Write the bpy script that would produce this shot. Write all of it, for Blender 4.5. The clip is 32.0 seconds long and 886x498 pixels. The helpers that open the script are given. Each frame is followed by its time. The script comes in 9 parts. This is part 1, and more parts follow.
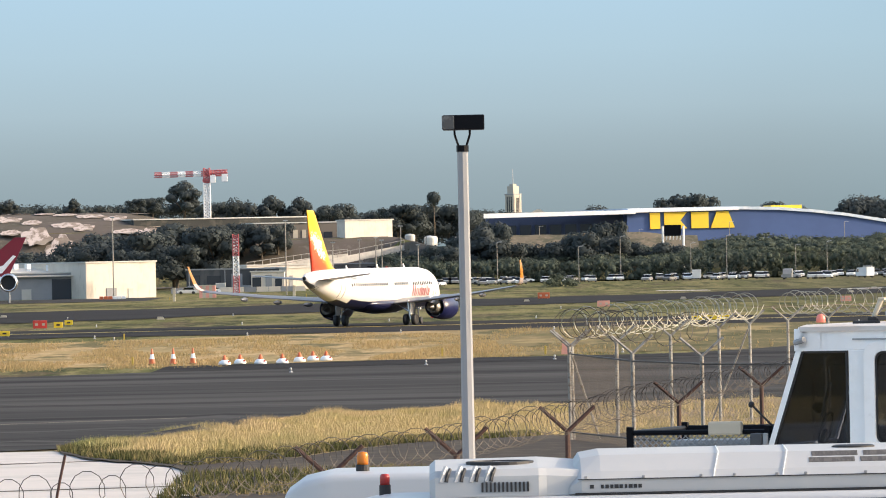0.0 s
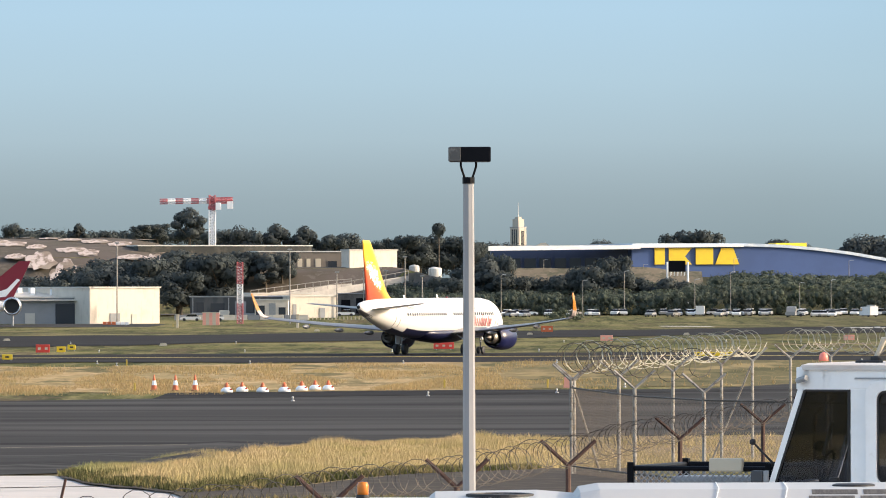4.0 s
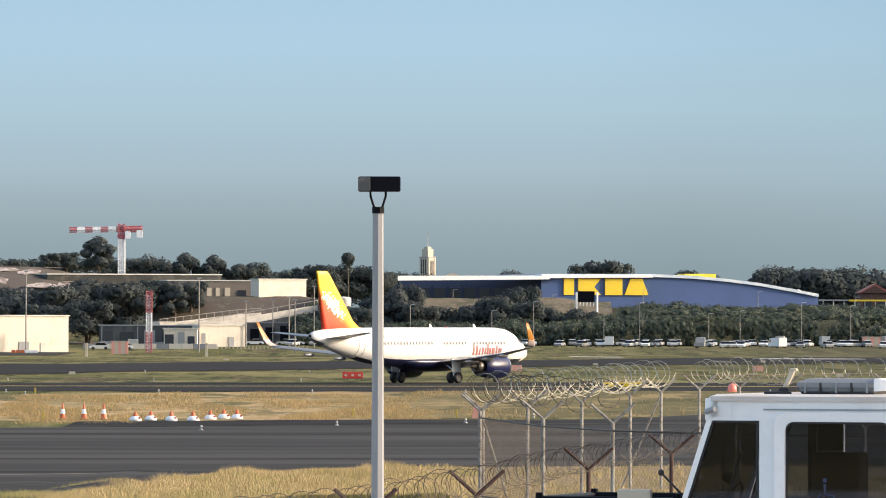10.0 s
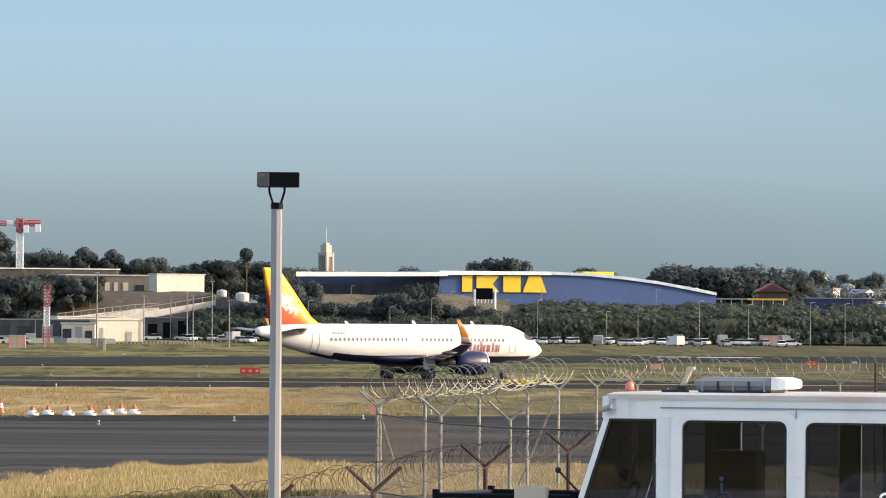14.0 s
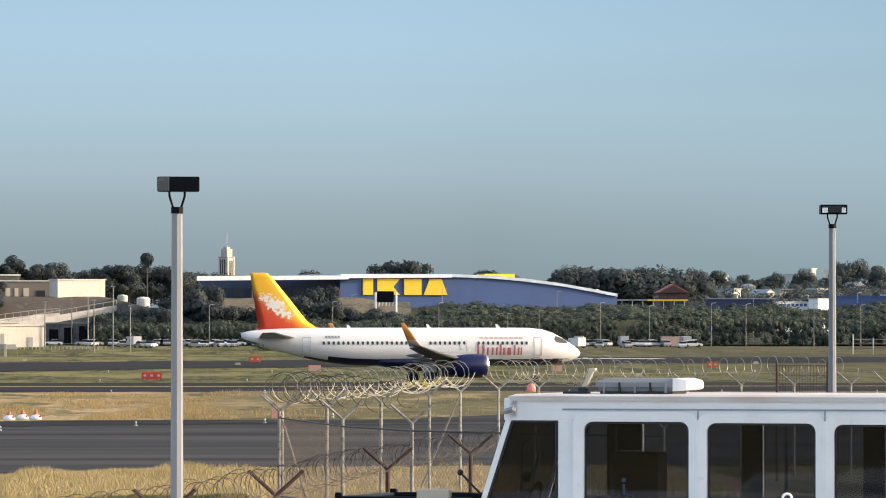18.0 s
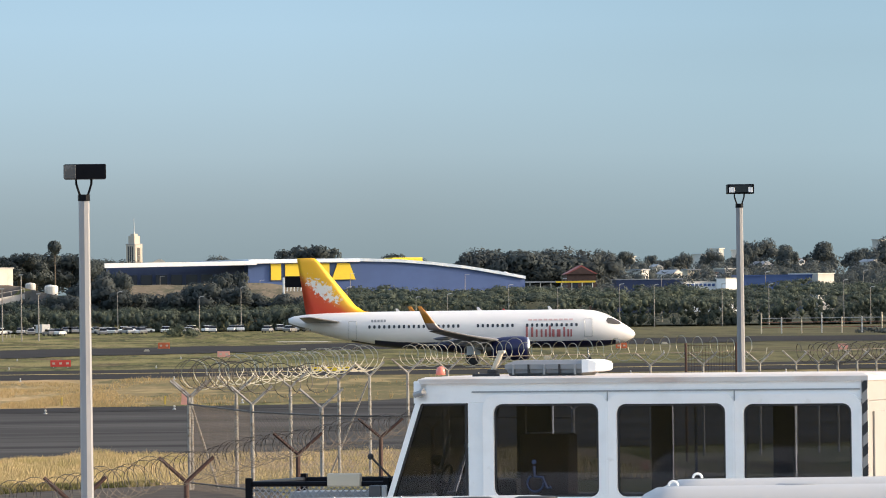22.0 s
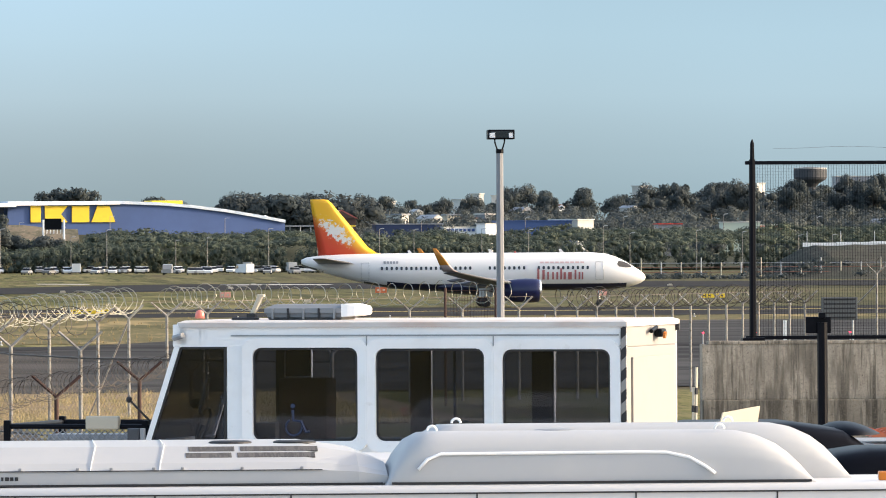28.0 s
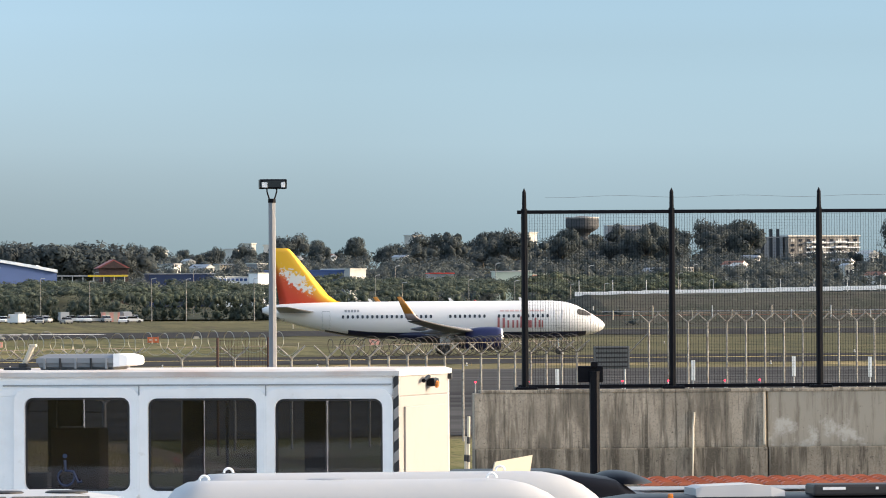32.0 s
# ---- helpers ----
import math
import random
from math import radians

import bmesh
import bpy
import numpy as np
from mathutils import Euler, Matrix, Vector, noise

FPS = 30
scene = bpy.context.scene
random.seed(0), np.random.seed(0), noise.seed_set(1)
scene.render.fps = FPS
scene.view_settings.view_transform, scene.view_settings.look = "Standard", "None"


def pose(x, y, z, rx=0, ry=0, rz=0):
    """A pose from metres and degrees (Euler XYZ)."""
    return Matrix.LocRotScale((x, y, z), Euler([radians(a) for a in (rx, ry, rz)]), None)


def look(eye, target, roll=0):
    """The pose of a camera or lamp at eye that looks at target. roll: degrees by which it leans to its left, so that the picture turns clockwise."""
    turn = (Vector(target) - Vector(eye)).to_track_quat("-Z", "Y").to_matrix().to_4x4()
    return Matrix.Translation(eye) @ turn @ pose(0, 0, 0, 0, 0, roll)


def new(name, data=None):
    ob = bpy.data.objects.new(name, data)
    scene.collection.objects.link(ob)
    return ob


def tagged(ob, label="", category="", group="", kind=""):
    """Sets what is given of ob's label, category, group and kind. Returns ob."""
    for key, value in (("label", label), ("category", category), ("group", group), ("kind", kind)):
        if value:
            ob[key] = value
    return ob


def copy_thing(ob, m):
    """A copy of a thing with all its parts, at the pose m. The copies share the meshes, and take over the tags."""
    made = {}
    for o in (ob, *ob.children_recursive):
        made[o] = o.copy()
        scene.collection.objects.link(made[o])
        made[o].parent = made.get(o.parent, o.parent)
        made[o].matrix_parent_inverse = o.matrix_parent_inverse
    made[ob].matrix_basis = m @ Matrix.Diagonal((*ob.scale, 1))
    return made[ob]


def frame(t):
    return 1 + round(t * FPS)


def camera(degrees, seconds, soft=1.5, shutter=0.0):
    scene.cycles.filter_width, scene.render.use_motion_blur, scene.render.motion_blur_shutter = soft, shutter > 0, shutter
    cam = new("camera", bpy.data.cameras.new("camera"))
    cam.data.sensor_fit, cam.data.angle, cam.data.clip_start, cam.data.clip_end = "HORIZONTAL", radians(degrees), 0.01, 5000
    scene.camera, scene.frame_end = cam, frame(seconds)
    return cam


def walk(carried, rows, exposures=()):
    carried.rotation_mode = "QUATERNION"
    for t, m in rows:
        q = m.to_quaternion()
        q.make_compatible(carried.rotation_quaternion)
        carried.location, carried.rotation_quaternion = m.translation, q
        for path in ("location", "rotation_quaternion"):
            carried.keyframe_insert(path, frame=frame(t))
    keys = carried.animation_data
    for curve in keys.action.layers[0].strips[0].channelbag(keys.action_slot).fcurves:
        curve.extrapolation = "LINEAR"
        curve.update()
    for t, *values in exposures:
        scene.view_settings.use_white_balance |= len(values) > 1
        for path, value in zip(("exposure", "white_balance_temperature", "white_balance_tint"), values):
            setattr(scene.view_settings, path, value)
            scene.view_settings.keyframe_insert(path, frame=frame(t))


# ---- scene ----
cam = camera(6.902, 32.0, soft=1.0)
EYE = Vector((0.0, 0.0, 6.5))


def aim(turn, lift, lean):
    """The camera's pose on its stand, from its turn to the right, its lift and its lean, in degrees."""
    a, b = radians(turn), radians(lift)
    way = Vector((math.sin(a) * math.cos(b), math.cos(a) * math.cos(b), math.sin(b)))
    return look(EYE, EYE + 100 * way, -lean)


# seconds, turn, lift and lean of the panning camera
AIM = [
    (0, -0.000, 0.093, 1.20), (0.5, 0.103, 0.131, 1.15), (1, 0.129, 0.197, 0.96), (1.5, 0.085, 0.248, 0.71),
    (2, 0.037, 0.283, 0.50), (2.5, -0.016, 0.308, 0.35), (3, -0.038, 0.346, 0.24), (3.5, -0.033, 0.346, 0.19),
    (5.5, 0.023, 0.303, -0.06), (6, 0.088, 0.325, -0.11), (6.5, 0.180, 0.371, -0.11), (7, 0.285, 0.432, -0.13),
    (7.5, 0.387, 0.471, -0.17), (8, 0.451, 0.525, -0.15), (8.5, 0.494, 0.550, -0.14), (9, 0.531, 0.582, -0.14),
    (9.5, 0.595, 0.583, -0.12), (10, 0.675, 0.571, -0.09), (10.5, 0.756, 0.541, -0.16), (11, 0.829, 0.513, -0.21),
    (11.5, 0.904, 0.473, -0.30), (12, 0.998, 0.435, -0.40), (12.5, 1.096, 0.400, -0.41), (13, 1.198, 0.398, -0.43),
    (13.5, 1.313, 0.460, -0.43), (14, 1.467, 0.547, -0.46), (14.5, 1.601, 0.605, -0.51), (16.5, 1.876, 0.558, 0.01),
    (17, 1.975, 0.573, 0.05), (17.5, 2.102, 0.578, 0.03), (18, 2.242, 0.573, -0.03), (18.5, 2.382, 0.569, -0.04),
    (19, 2.502, 0.575, -0.03), (19.5, 2.608, 0.577, 0.02), (20, 2.699, 0.593, 0.05), (20.5, 2.773, 0.581, 0.12),
    (21, 2.832, 0.536, 0.31), (21.5, 2.883, 0.482, 0.49), (22, 2.962, 0.442, 0.68), (22.5, 3.093, 0.453, 0.82),
    (23, 3.243, 0.524, 0.88), (23.5, 3.415, 0.642, 0.91), (24, 3.566, 0.753, 0.89), (24.5, 3.700, 0.790, 0.77),
    (26.5, 4.280, 0.410, 0.38), (27, 4.460, 0.250, 0.30), (27.5, 4.635, 0.106, 0.27), (28, 4.830, -0.009, 0.29),
    (28.5, 5.012, -0.050, 0.30), (29, 5.223, 0.010, 0.31), (29.5, 5.467, 0.070, 0.36), (30, 5.747, 0.108, 0.33),
    (30.5, 6.012, 0.140, 0.41), (31, 6.241, 0.184, 0.41), (31.5, 6.447, 0.267, 0.40), (32, 6.608, 0.367, 0.37),
]
walk(cam, [(t, aim(a, b, c)) for t, a, b, c in AIM], ((0.0, 0.53), (7.0, 0.5), (12.0, 0.42), (17.0, 0.42), (24.0, 0.51), (27.0, 0.6), (28.0, 0.7), (30.0, 0.68), (32.0, 0.64)))

# ---- light ----
SUN_TURN, SUN_LIFT = 90.5, 17.0          # degrees: clockwise from +y, above the ground


def build_world():
    world = bpy.data.worlds.new("sky")
    scene.world = world
    world.use_nodes = True
    nt = world.node_tree
    nt.nodes.clear()
    out = nt.nodes.new("ShaderNodeOutputWorld")
    sky = nt.nodes.new("ShaderNodeTexSky")
    sky.sky_type, sky.sun_disc = "NISHITA", False
    sky.sun_elevation, sky.sun_rotation = radians(SUN_LIFT), radians(SUN_TURN)
    sky.air_density, sky.dust_density, sky.ozone_density = 1.0, 3.5, 0.6
    high = nt.nodes.new("ShaderNodeBackground")
    high.inputs["Strength"].default_value = 0.31
    warm = nt.nodes.new("ShaderNodeMix")
    warm.data_type, warm.blend_type = "RGBA", "MULTIPLY"
    warm.inputs[0].default_value = 1.0
    warm.inputs[7].default_value = (1.05, 1.0, 0.965, 1)
    nt.links.new(sky.outputs[0], warm.inputs[6])
    nt.links.new(warm.outputs[2], high.inputs["Color"])
    # the smog layer that lies over the horizon
    co = nt.nodes.new("ShaderNodeTexCoord")
    sep = nt.nodes.new("ShaderNodeSeparateXYZ")
    nt.links.new(co.outputs["Generated"], sep.inputs[0])
    spread = nt.nodes.new("ShaderNodeMapRange")
    spread.inputs["From Min"].default_value, spread.inputs["From Max"].default_value = 0.0, 0.05
    nt.links.new(sep.outputs["Z"], spread.inputs["Value"])
    ramp = nt.nodes.new("ShaderNodeValToRGB")
    stops = ((0.000, (0.174, 0.225, 0.242)), (0.140, (0.203, 0.262, 0.288)), (0.254, (0.235, 0.299, 0.33)), (0.330, (0.262, 0.335, 0.373)),
             (0.414, (0.292, 0.381, 0.431)), (0.574, (0.315, 0.431, 0.506)), (0.760, (0.322, 0.46, 0.565)), (1.000, (0.292, 0.441, 0.57)))
    while len(ramp.color_ramp.elements) < len(stops):
        ramp.color_ramp.elements.new(0.5)
    for e, (at, rgb) in zip(ramp.color_ramp.elements, stops):
        e.position, e.color = at, (*rgb, 1)
    nt.links.new(spread.outputs[0], ramp.inputs[0])
    # the smog is paler towards the sun
    sunward = nt.nodes.new("ShaderNodeMapRange")
    sunward.inputs["From Min"].default_value, sunward.inputs["From Max"].default_value = 0.045, 0.125
    nt.links.new(sep.outputs["X"], sunward.inputs["Value"])
    depth = nt.nodes.new("ShaderNodeMapRange")
    depth.inputs["From Min"].default_value, depth.inputs["From Max"].default_value = 0.034, 0.012
    nt.links.new(sep.outputs["Z"], depth.inputs["Value"])
    share = nt.nodes.new("ShaderNodeMath")
    share.operation = "MULTIPLY"
    nt.links.new(sunward.outputs[0], share.inputs[0])
    nt.links.new(depth.outputs[0], share.inputs[1])
    pale = nt.nodes.new("ShaderNodeMix")
    pale.data_type, pale.blend_type = "RGBA", "MULTIPLY"
    pale.inputs[7].default_value = (1.24, 1.29, 1.34, 1)
    nt.links.new(share.outputs[0], pale.inputs[0])
    dim = nt.nodes.new("ShaderNodeMix")
    dim.data_type, dim.blend_type = "RGBA", "MULTIPLY"
    dim.inputs[7].default_value = (0.87, 0.88, 0.87, 1)
    haze = nt.nodes.new("ShaderNodeMapRange")
    haze.inputs["From Min"].default_value, haze.inputs["From Max"].default_value = 0.03, 0.10
    nt.links.new(sep.outputs["X"], haze.inputs["Value"])
    nt.links.new(haze.outputs[0], dim.inputs[0])
    nt.links.new(ramp.outputs[0], dim.inputs[6])
    nt.links.new(dim.outputs[2], pale.inputs[6])
    low = nt.nodes.new("ShaderNodeBackground")
    nt.links.new(pale.outputs[2], low.inputs["Color"])
    fade = nt.nodes.new("ShaderNodeMapRange")
    fade.inputs["From Min"].default_value, fade.inputs["From Max"].default_value = 0.05, 0.25
    nt.links.new(sep.outputs["Z"], fade.inputs["Value"])
    mix = nt.nodes.new("ShaderNodeMixShader")
    nt.links.new(fade.outputs[0], mix.inputs[0])
    nt.links.new(low.outputs[0], mix.inputs[1])
    nt.links.new(high.outputs[0], mix.inputs[2])
    nt.links.new(mix.outputs[0], out.inputs[0])
    lamp = bpy.data.lights.new("sun", "SUN")
    lamp.energy, lamp.angle, lamp.color = 2.8, radians(0.6), (1.0, 0.885, 0.745)
    a, b = radians(SUN_TURN), radians(SUN_LIFT)
    away = Vector((math.sin(a) * math.cos(b), math.cos(a) * math.cos(b), math.sin(b)))
    ob = new("sun", lamp)
    ob.matrix_world = look(away * 300, (0, 0, 0))


build_world()
scene.view_settings.exposure = 0.5

# ---- materials ----


class Mat:
    """A node material with one principled surface."""

    def __init__(self, name, rgb, rough=0.6, metal=0.0, spec=0.5):
        self.mat = bpy.data.materials.new(name)
        self.mat.use_nodes = True
        self.nt = self.mat.node_tree
        self.surf = self.nt.nodes["Principled BSDF"]
        self.base = (*rgb, 1)
        self.surf.inputs["Base Color"].default_value = self.base
        self.surf.inputs["Roughness"].default_value = rough
        self.surf.inputs["Metallic"].default_value = metal
        self.surf.inputs["Specular IOR Level"].default_value = spec
        self.co = None
        self.colour = None

    def node(self, kind, **inputs):
        n = self.nt.nodes.new(kind)
        for key, value in inputs.items():
            n.inputs[key.replace("_", " ")].default_value = value
        return n

    def link(self, a, b):
        self.nt.links.new(a, b)

    def coord(self, which="Object", scale=(1, 1, 1)):
        tc = self.node("ShaderNodeTexCoord")
        mp = self.node("ShaderNodeMapping")
        mp.inputs["Scale"].default_value = scale
        self.link(tc.outputs[which], mp.inputs["Vector"])
        return mp.outputs[0]

    def noise(self, scale, detail=4, rough=0.6, stretch=(1, 1, 1), which="Object"):
        n = self.node("ShaderNodeTexNoise", Scale=scale, Detail=detail, Roughness=rough)
        self.link(self.coord(which, stretch), n.inputs["Vector"])
        return n.outputs["Fac"]

    def ramp(self, value, stops):
        r = self.node("ShaderNodeValToRGB")
        while len(r.color_ramp.elements) < len(stops):
            r.color_ramp.elements.new(0.5)
        for e, (at, rgb) in zip(r.color_ramp.elements, stops):
            e.position = at
            e.color = (*rgb, 1) if len(rgb) == 3 else rgb
        self.link(value, r.inputs[0])
        return r.outputs[0]

    def tint(self, fac, rgb, mode="MIX"):
        """Mixes rgb (a colour, or an output) over the base colour by fac."""
        m = self.node("ShaderNodeMix")
        m.data_type, m.blend_type = "RGBA", mode
        if isinstance(fac, (int, float)):
            m.inputs[0].default_value = fac
        else:
            self.link(fac, m.inputs[0])
        if self.colour is None:
            m.inputs[6].default_value = self.base
        else:
            self.link(self.colour, m.inputs[6])
        if isinstance(rgb, tuple):
            m.inputs[7].default_value = (*rgb, 1)
        else:
            self.link(rgb, m.inputs[7])
        self.colour = m.outputs[2]
        self.link(self.colour, self.surf.inputs["Base Color"])
        return self

    def vary(self, amount=0.25):
        """Objects that share the material differ a little in value."""
        info = self.node("ShaderNodeObjectInfo")
        r = self.ramp(info.outputs["Random"], ((0, (1 - amount,) * 3), (1, (1, 1, 1))))
        return self.tint(1.0, r, "MULTIPLY")

    def islands(self, amount=0.4):
        info = self.node("ShaderNodeNewGeometry")
        r = self.ramp(info.outputs["Random Per Island"], ((0, (1 - amount,) * 3), (1, (1, 1, 1))))
        return self.tint(1.0, r, "MULTIPLY")

    def dirt(self, scale, rgb, low=0.5, high=0.7, amount=1.0, stretch=(1, 1, 1), which="Object"):
        f = self.ramp(self.noise(scale, 5, 0.65, stretch, which), ((low, (0, 0, 0)), (high, (amount,) * 3)))
        return self.tint(f, rgb)

    def bump(self, scale, strength=0.3, distance=0.02, stretch=(1, 1, 1), which="Object"):
        b = self.node("ShaderNodeBump", Strength=strength, Distance=distance)
        self.link(self.noise(scale, 5, 0.6, stretch, which), b.inputs["Height"])
        self.link(b.outputs[0], self.surf.inputs["Normal"])
        return self


def glow(name, rgb, power):
    m = Mat(name, rgb, 0.4)
    m.surf.inputs["Emission Color"].default_value = (*rgb, 1)
    m.surf.inputs["Emission Strength"].default_value = power
    return m.mat


GRASS = Mat("mown grass", (0.128, 0.132, 0.050), 1.0, spec=0.03)
GRASS.dirt(0.12, (0.260, 0.232, 0.105), 0.48, 0.58, 0.9, stretch=(1.1, 0.09, 1))
GRASS.dirt(0.22, (0.046, 0.058, 0.024), 0.50, 0.58, 0.9, stretch=(1.0, 0.06, 1))
GRASS.dirt(0.05, (0.262, 0.235, 0.105), 0.52, 0.57, 0.85, stretch=(0.5, 0.14, 1))
GRASS.dirt(0.07, (0.055, 0.060, 0.034), 0.54, 0.61, 0.85, stretch=(0.3, 0.16, 1))
GRASS.dirt(0.20, (0.120, 0.094, 0.060), 0.56, 0.61, 0.85, stretch=(0.6, 0.08, 1))
GRASS.dirt(1.1, (0.215, 0.190, 0.095), 0.5, 0.62, 0.75, stretch=(0.7, 0.06, 1))
GRASS.dirt(3.0, (0.062, 0.070, 0.032), 0.52, 0.64, 0.7, stretch=(1, 0.08, 1))
PLACE = GRASS.node("ShaderNodeSeparateXYZ")
GRASS.link(GRASS.coord("Object"), PLACE.inputs[0])
DULLER = GRASS.node("ShaderNodeMapRange")
DULLER.inputs["From Min"].default_value, DULLER.inputs["From Max"].default_value = 35.0, 110.0
DULLER.inputs["To Max"].default_value = 0.7
GRASS.link(PLACE.outputs["X"], DULLER.inputs["Value"])
GRASS.tint(DULLER.outputs[0], (0.088, 0.086, 0.054))
GRASS.tint(1.0, (0.84, 0.82, 0.84), "MULTIPLY")
GRASS = GRASS.mat


def dry_grass(name, fade0, fade1, worn):
    """Straw-coloured grass that thins out eastwards, between two x, into worn ground."""
    m = Mat(name, (0.375, 0.270, 0.138), 1.0, spec=0.03)
    m.dirt(0.14, (0.205, 0.168, 0.082), 0.48, 0.60, 0.9, stretch=(0.5, 0.12, 1))
    m.dirt(0.06, (0.175, 0.145, 0.075), 0.52, 0.60, 0.85, stretch=(0.3, 0.25, 1))
    m.dirt(0.9, (0.490, 0.368, 0.215), 0.5, 0.62, 0.7, stretch=(1, 0.12, 1))
    spot = m.node("ShaderNodeSeparateXYZ")
    m.link(m.coord("Object"), spot.inputs[0])
    ragged = m.node("ShaderNodeMath")
    ragged.operation = "MULTIPLY_ADD"
    ragged.inputs[1].default_value = (fade1 - fade0) * 1.6
    m.link(m.noise(0.35, 5, 0.65, (0.5, 0.06, 1)), ragged.inputs[0])
    m.link(spot.outputs["X"], ragged.inputs[2])
    part_of = m.node("ShaderNodeMapRange")
    part_of.inputs["From Min"].default_value = fade0 + (fade1 - fade0) * 0.6
    part_of.inputs["From Max"].default_value = fade1 + (fade1 - fade0) * 0.8
    m.link(ragged.outputs[0], part_of.inputs["Value"])
    m.tint(part_of.outputs[0], worn)
    m.dirt(1.6, (0.200, 0.158, 0.080), 0.54, 0.66, 0.7, stretch=(1, 0.10, 1))
    m.dirt(5.0, (0.200, 0.160, 0.085), 0.54, 0.66, 0.6, stretch=(1, 0.12, 1))
    m.dirt(0.5, (0.090, 0.085, 0.045), 0.58, 0.66, 0.7, stretch=(0.4, 0.07, 1))
    m.dirt(0.25, (0.290, 0.225, 0.115), 0.54, 0.60, 0.8, stretch=(0.5, 0.08, 1))
    m.dirt(0.35, (0.075, 0.078, 0.040), 0.56, 0.61, 0.75, stretch=(0.35, 0.06, 1))
    return m.mat


DRY = dry_grass("dry verge grass", -2.0, 13.0, (0.128, 0.113, 0.060))
DRY_NEAR = dry_grass("dry wedge grass", 2.0, 9.0, (0.235, 0.180, 0.120))
ASPHALT = Mat("asphalt", (0.043, 0.042, 0.042), 1.0, spec=0.05)
ASPHALT.dirt(0.06, (0.072, 0.070, 0.068), 0.46, 0.58, 0.9, stretch=(0.14, 1, 1))
ASPHALT.dirt(0.10, (0.019, 0.019, 0.020), 0.52, 0.62, 0.9, stretch=(0.10, 1, 1))
ASPHALT.dirt(0.5, (0.085, 0.082, 0.078), 0.56, 0.74, 0.35, stretch=(0.15, 0.3, 1))
ASPHALT.bump(4.0, 0.2, 0.01)
ASPHALT = ASPHALT.mat
ASPHALT_DARK = Mat("fresh asphalt", (0.024, 0.023, 0.024), 1.0, spec=0.05)
ASPHALT_DARK.dirt(0.2, (0.045, 0.044, 0.044), 0.45, 0.65, 0.8, stretch=(0.2, 1, 1))
ASPHALT_DARK = ASPHALT_DARK.mat
CONCRETE_LIGHT = Mat("pale concrete", (0.49, 0.45, 0.42), 0.8)
CONCRETE_LIGHT.dirt(0.3, (0.34, 0.33, 0.31), 0.45, 0.7, 0.8).dirt(3, (0.50, 0.49, 0.46), 0.5, 0.7, 0.5)
CONCRETE_LIGHT = CONCRETE_LIGHT.mat
BOUNCE_GREY = Mat("bounce strip grey", (0.46, 0.45, 0.43), 0.9, spec=0.1).dirt(0.3, (0.38, 0.37, 0.35), 0.45, 0.65).mat
PAINT_WORN = Mat("worn pale line paint", (0.17, 0.155, 0.12), 0.9, spec=0.1).dirt(1.0, (0.07, 0.066, 0.06), 0.48, 0.6, 0.8).mat
PAINT_YELLOW = Mat("yellow line paint", (0.45, 0.33, 0.06), 0.7).dirt(2.0, (0.15, 0.13, 0.08), 0.5, 0.7, 0.7).mat
BLADES = Mat("dry grass blades", (0.56, 0.43, 0.23), 0.85, spec=0.2)
BLADES.islands(0.45).dirt(0.14, (0.30, 0.27, 0.12), 0.48, 0.62, 0.6).dirt(0.45, (0.30, 0.26, 0.10), 0.48, 0.62, 0.7, stretch=(1, 0.3, 1))
SPOT = BLADES.node("ShaderNodeSeparateXYZ")
BLADES.link(BLADES.coord("Object"), SPOT.inputs[0])
GREENER = BLADES.node("ShaderNodeMapRange")
GREENER.inputs["From Min"].default_value, GREENER.inputs["From Max"].default_value = -9.0, -11.5
BLADES.link(SPOT.outputs["X"], GREENER.inputs["Value"])
BLADES.tint(GREENER.outputs[0], (0.20, 0.22, 0.08))
BLADES = BLADES.mat

GREEN_BLADES = Mat("green grass blades", (0.105, 0.108, 0.042), 0.9, spec=0.1).islands(0.5).dirt(0.5, (0.28, 0.22, 0.11), 0.5, 0.6, 0.8).mat
WHITE = Mat("white vehicle paint", (0.87, 0.87, 0.865), 0.35)
WHITE.dirt(1.4, (0.66, 0.65, 0.62), 0.5, 0.8, 0.5).dirt(9.0, (0.60, 0.58, 0.54), 0.62, 0.8, 0.5)
WHITE = WHITE.mat
WHITE_GRP = Mat("white moulded plastic", (0.405, 0.41, 0.415), 0.5)
WHITE_GRP.dirt(1.1, (0.46, 0.455, 0.445), 0.48, 0.75, 0.6).dirt(14.0, (0.44, 0.42, 0.40), 0.62, 0.8, 0.4)
WHITE_GRP = WHITE_GRP.mat
CREAM = Mat("cream enamel", (0.52, 0.455, 0.35), 0.6).dirt(2.0, (0.45, 0.385, 0.29), 0.5, 0.8, 0.5).mat
BUS_WHITE = Mat("white bus paint", (0.50, 0.50, 0.505), 0.4).dirt(1.4, (0.52, 0.51, 0.50), 0.5, 0.8, 0.5).dirt(9.0, (0.46, 0.44, 0.41), 0.62, 0.8, 0.5).mat
BLACK = Mat("black rubber", (0.018, 0.018, 0.020), 0.6).mat
BLACK_PAINT = Mat("black enamel", (0.004, 0.0045, 0.007), 0.4, spec=0.09).mat
GREY = Mat("grey metal", (0.30, 0.31, 0.32), 0.5, 0.3).dirt(5.0, (0.2, 0.2, 0.2), 0.5, 0.7, 0.6).mat
GALV_DULL = Mat("weathered galvanised pipe", (0.30, 0.285, 0.26), 0.65, 0.2).dirt(6.0, (0.14, 0.11, 0.085), 0.48, 0.62, 0.8).mat
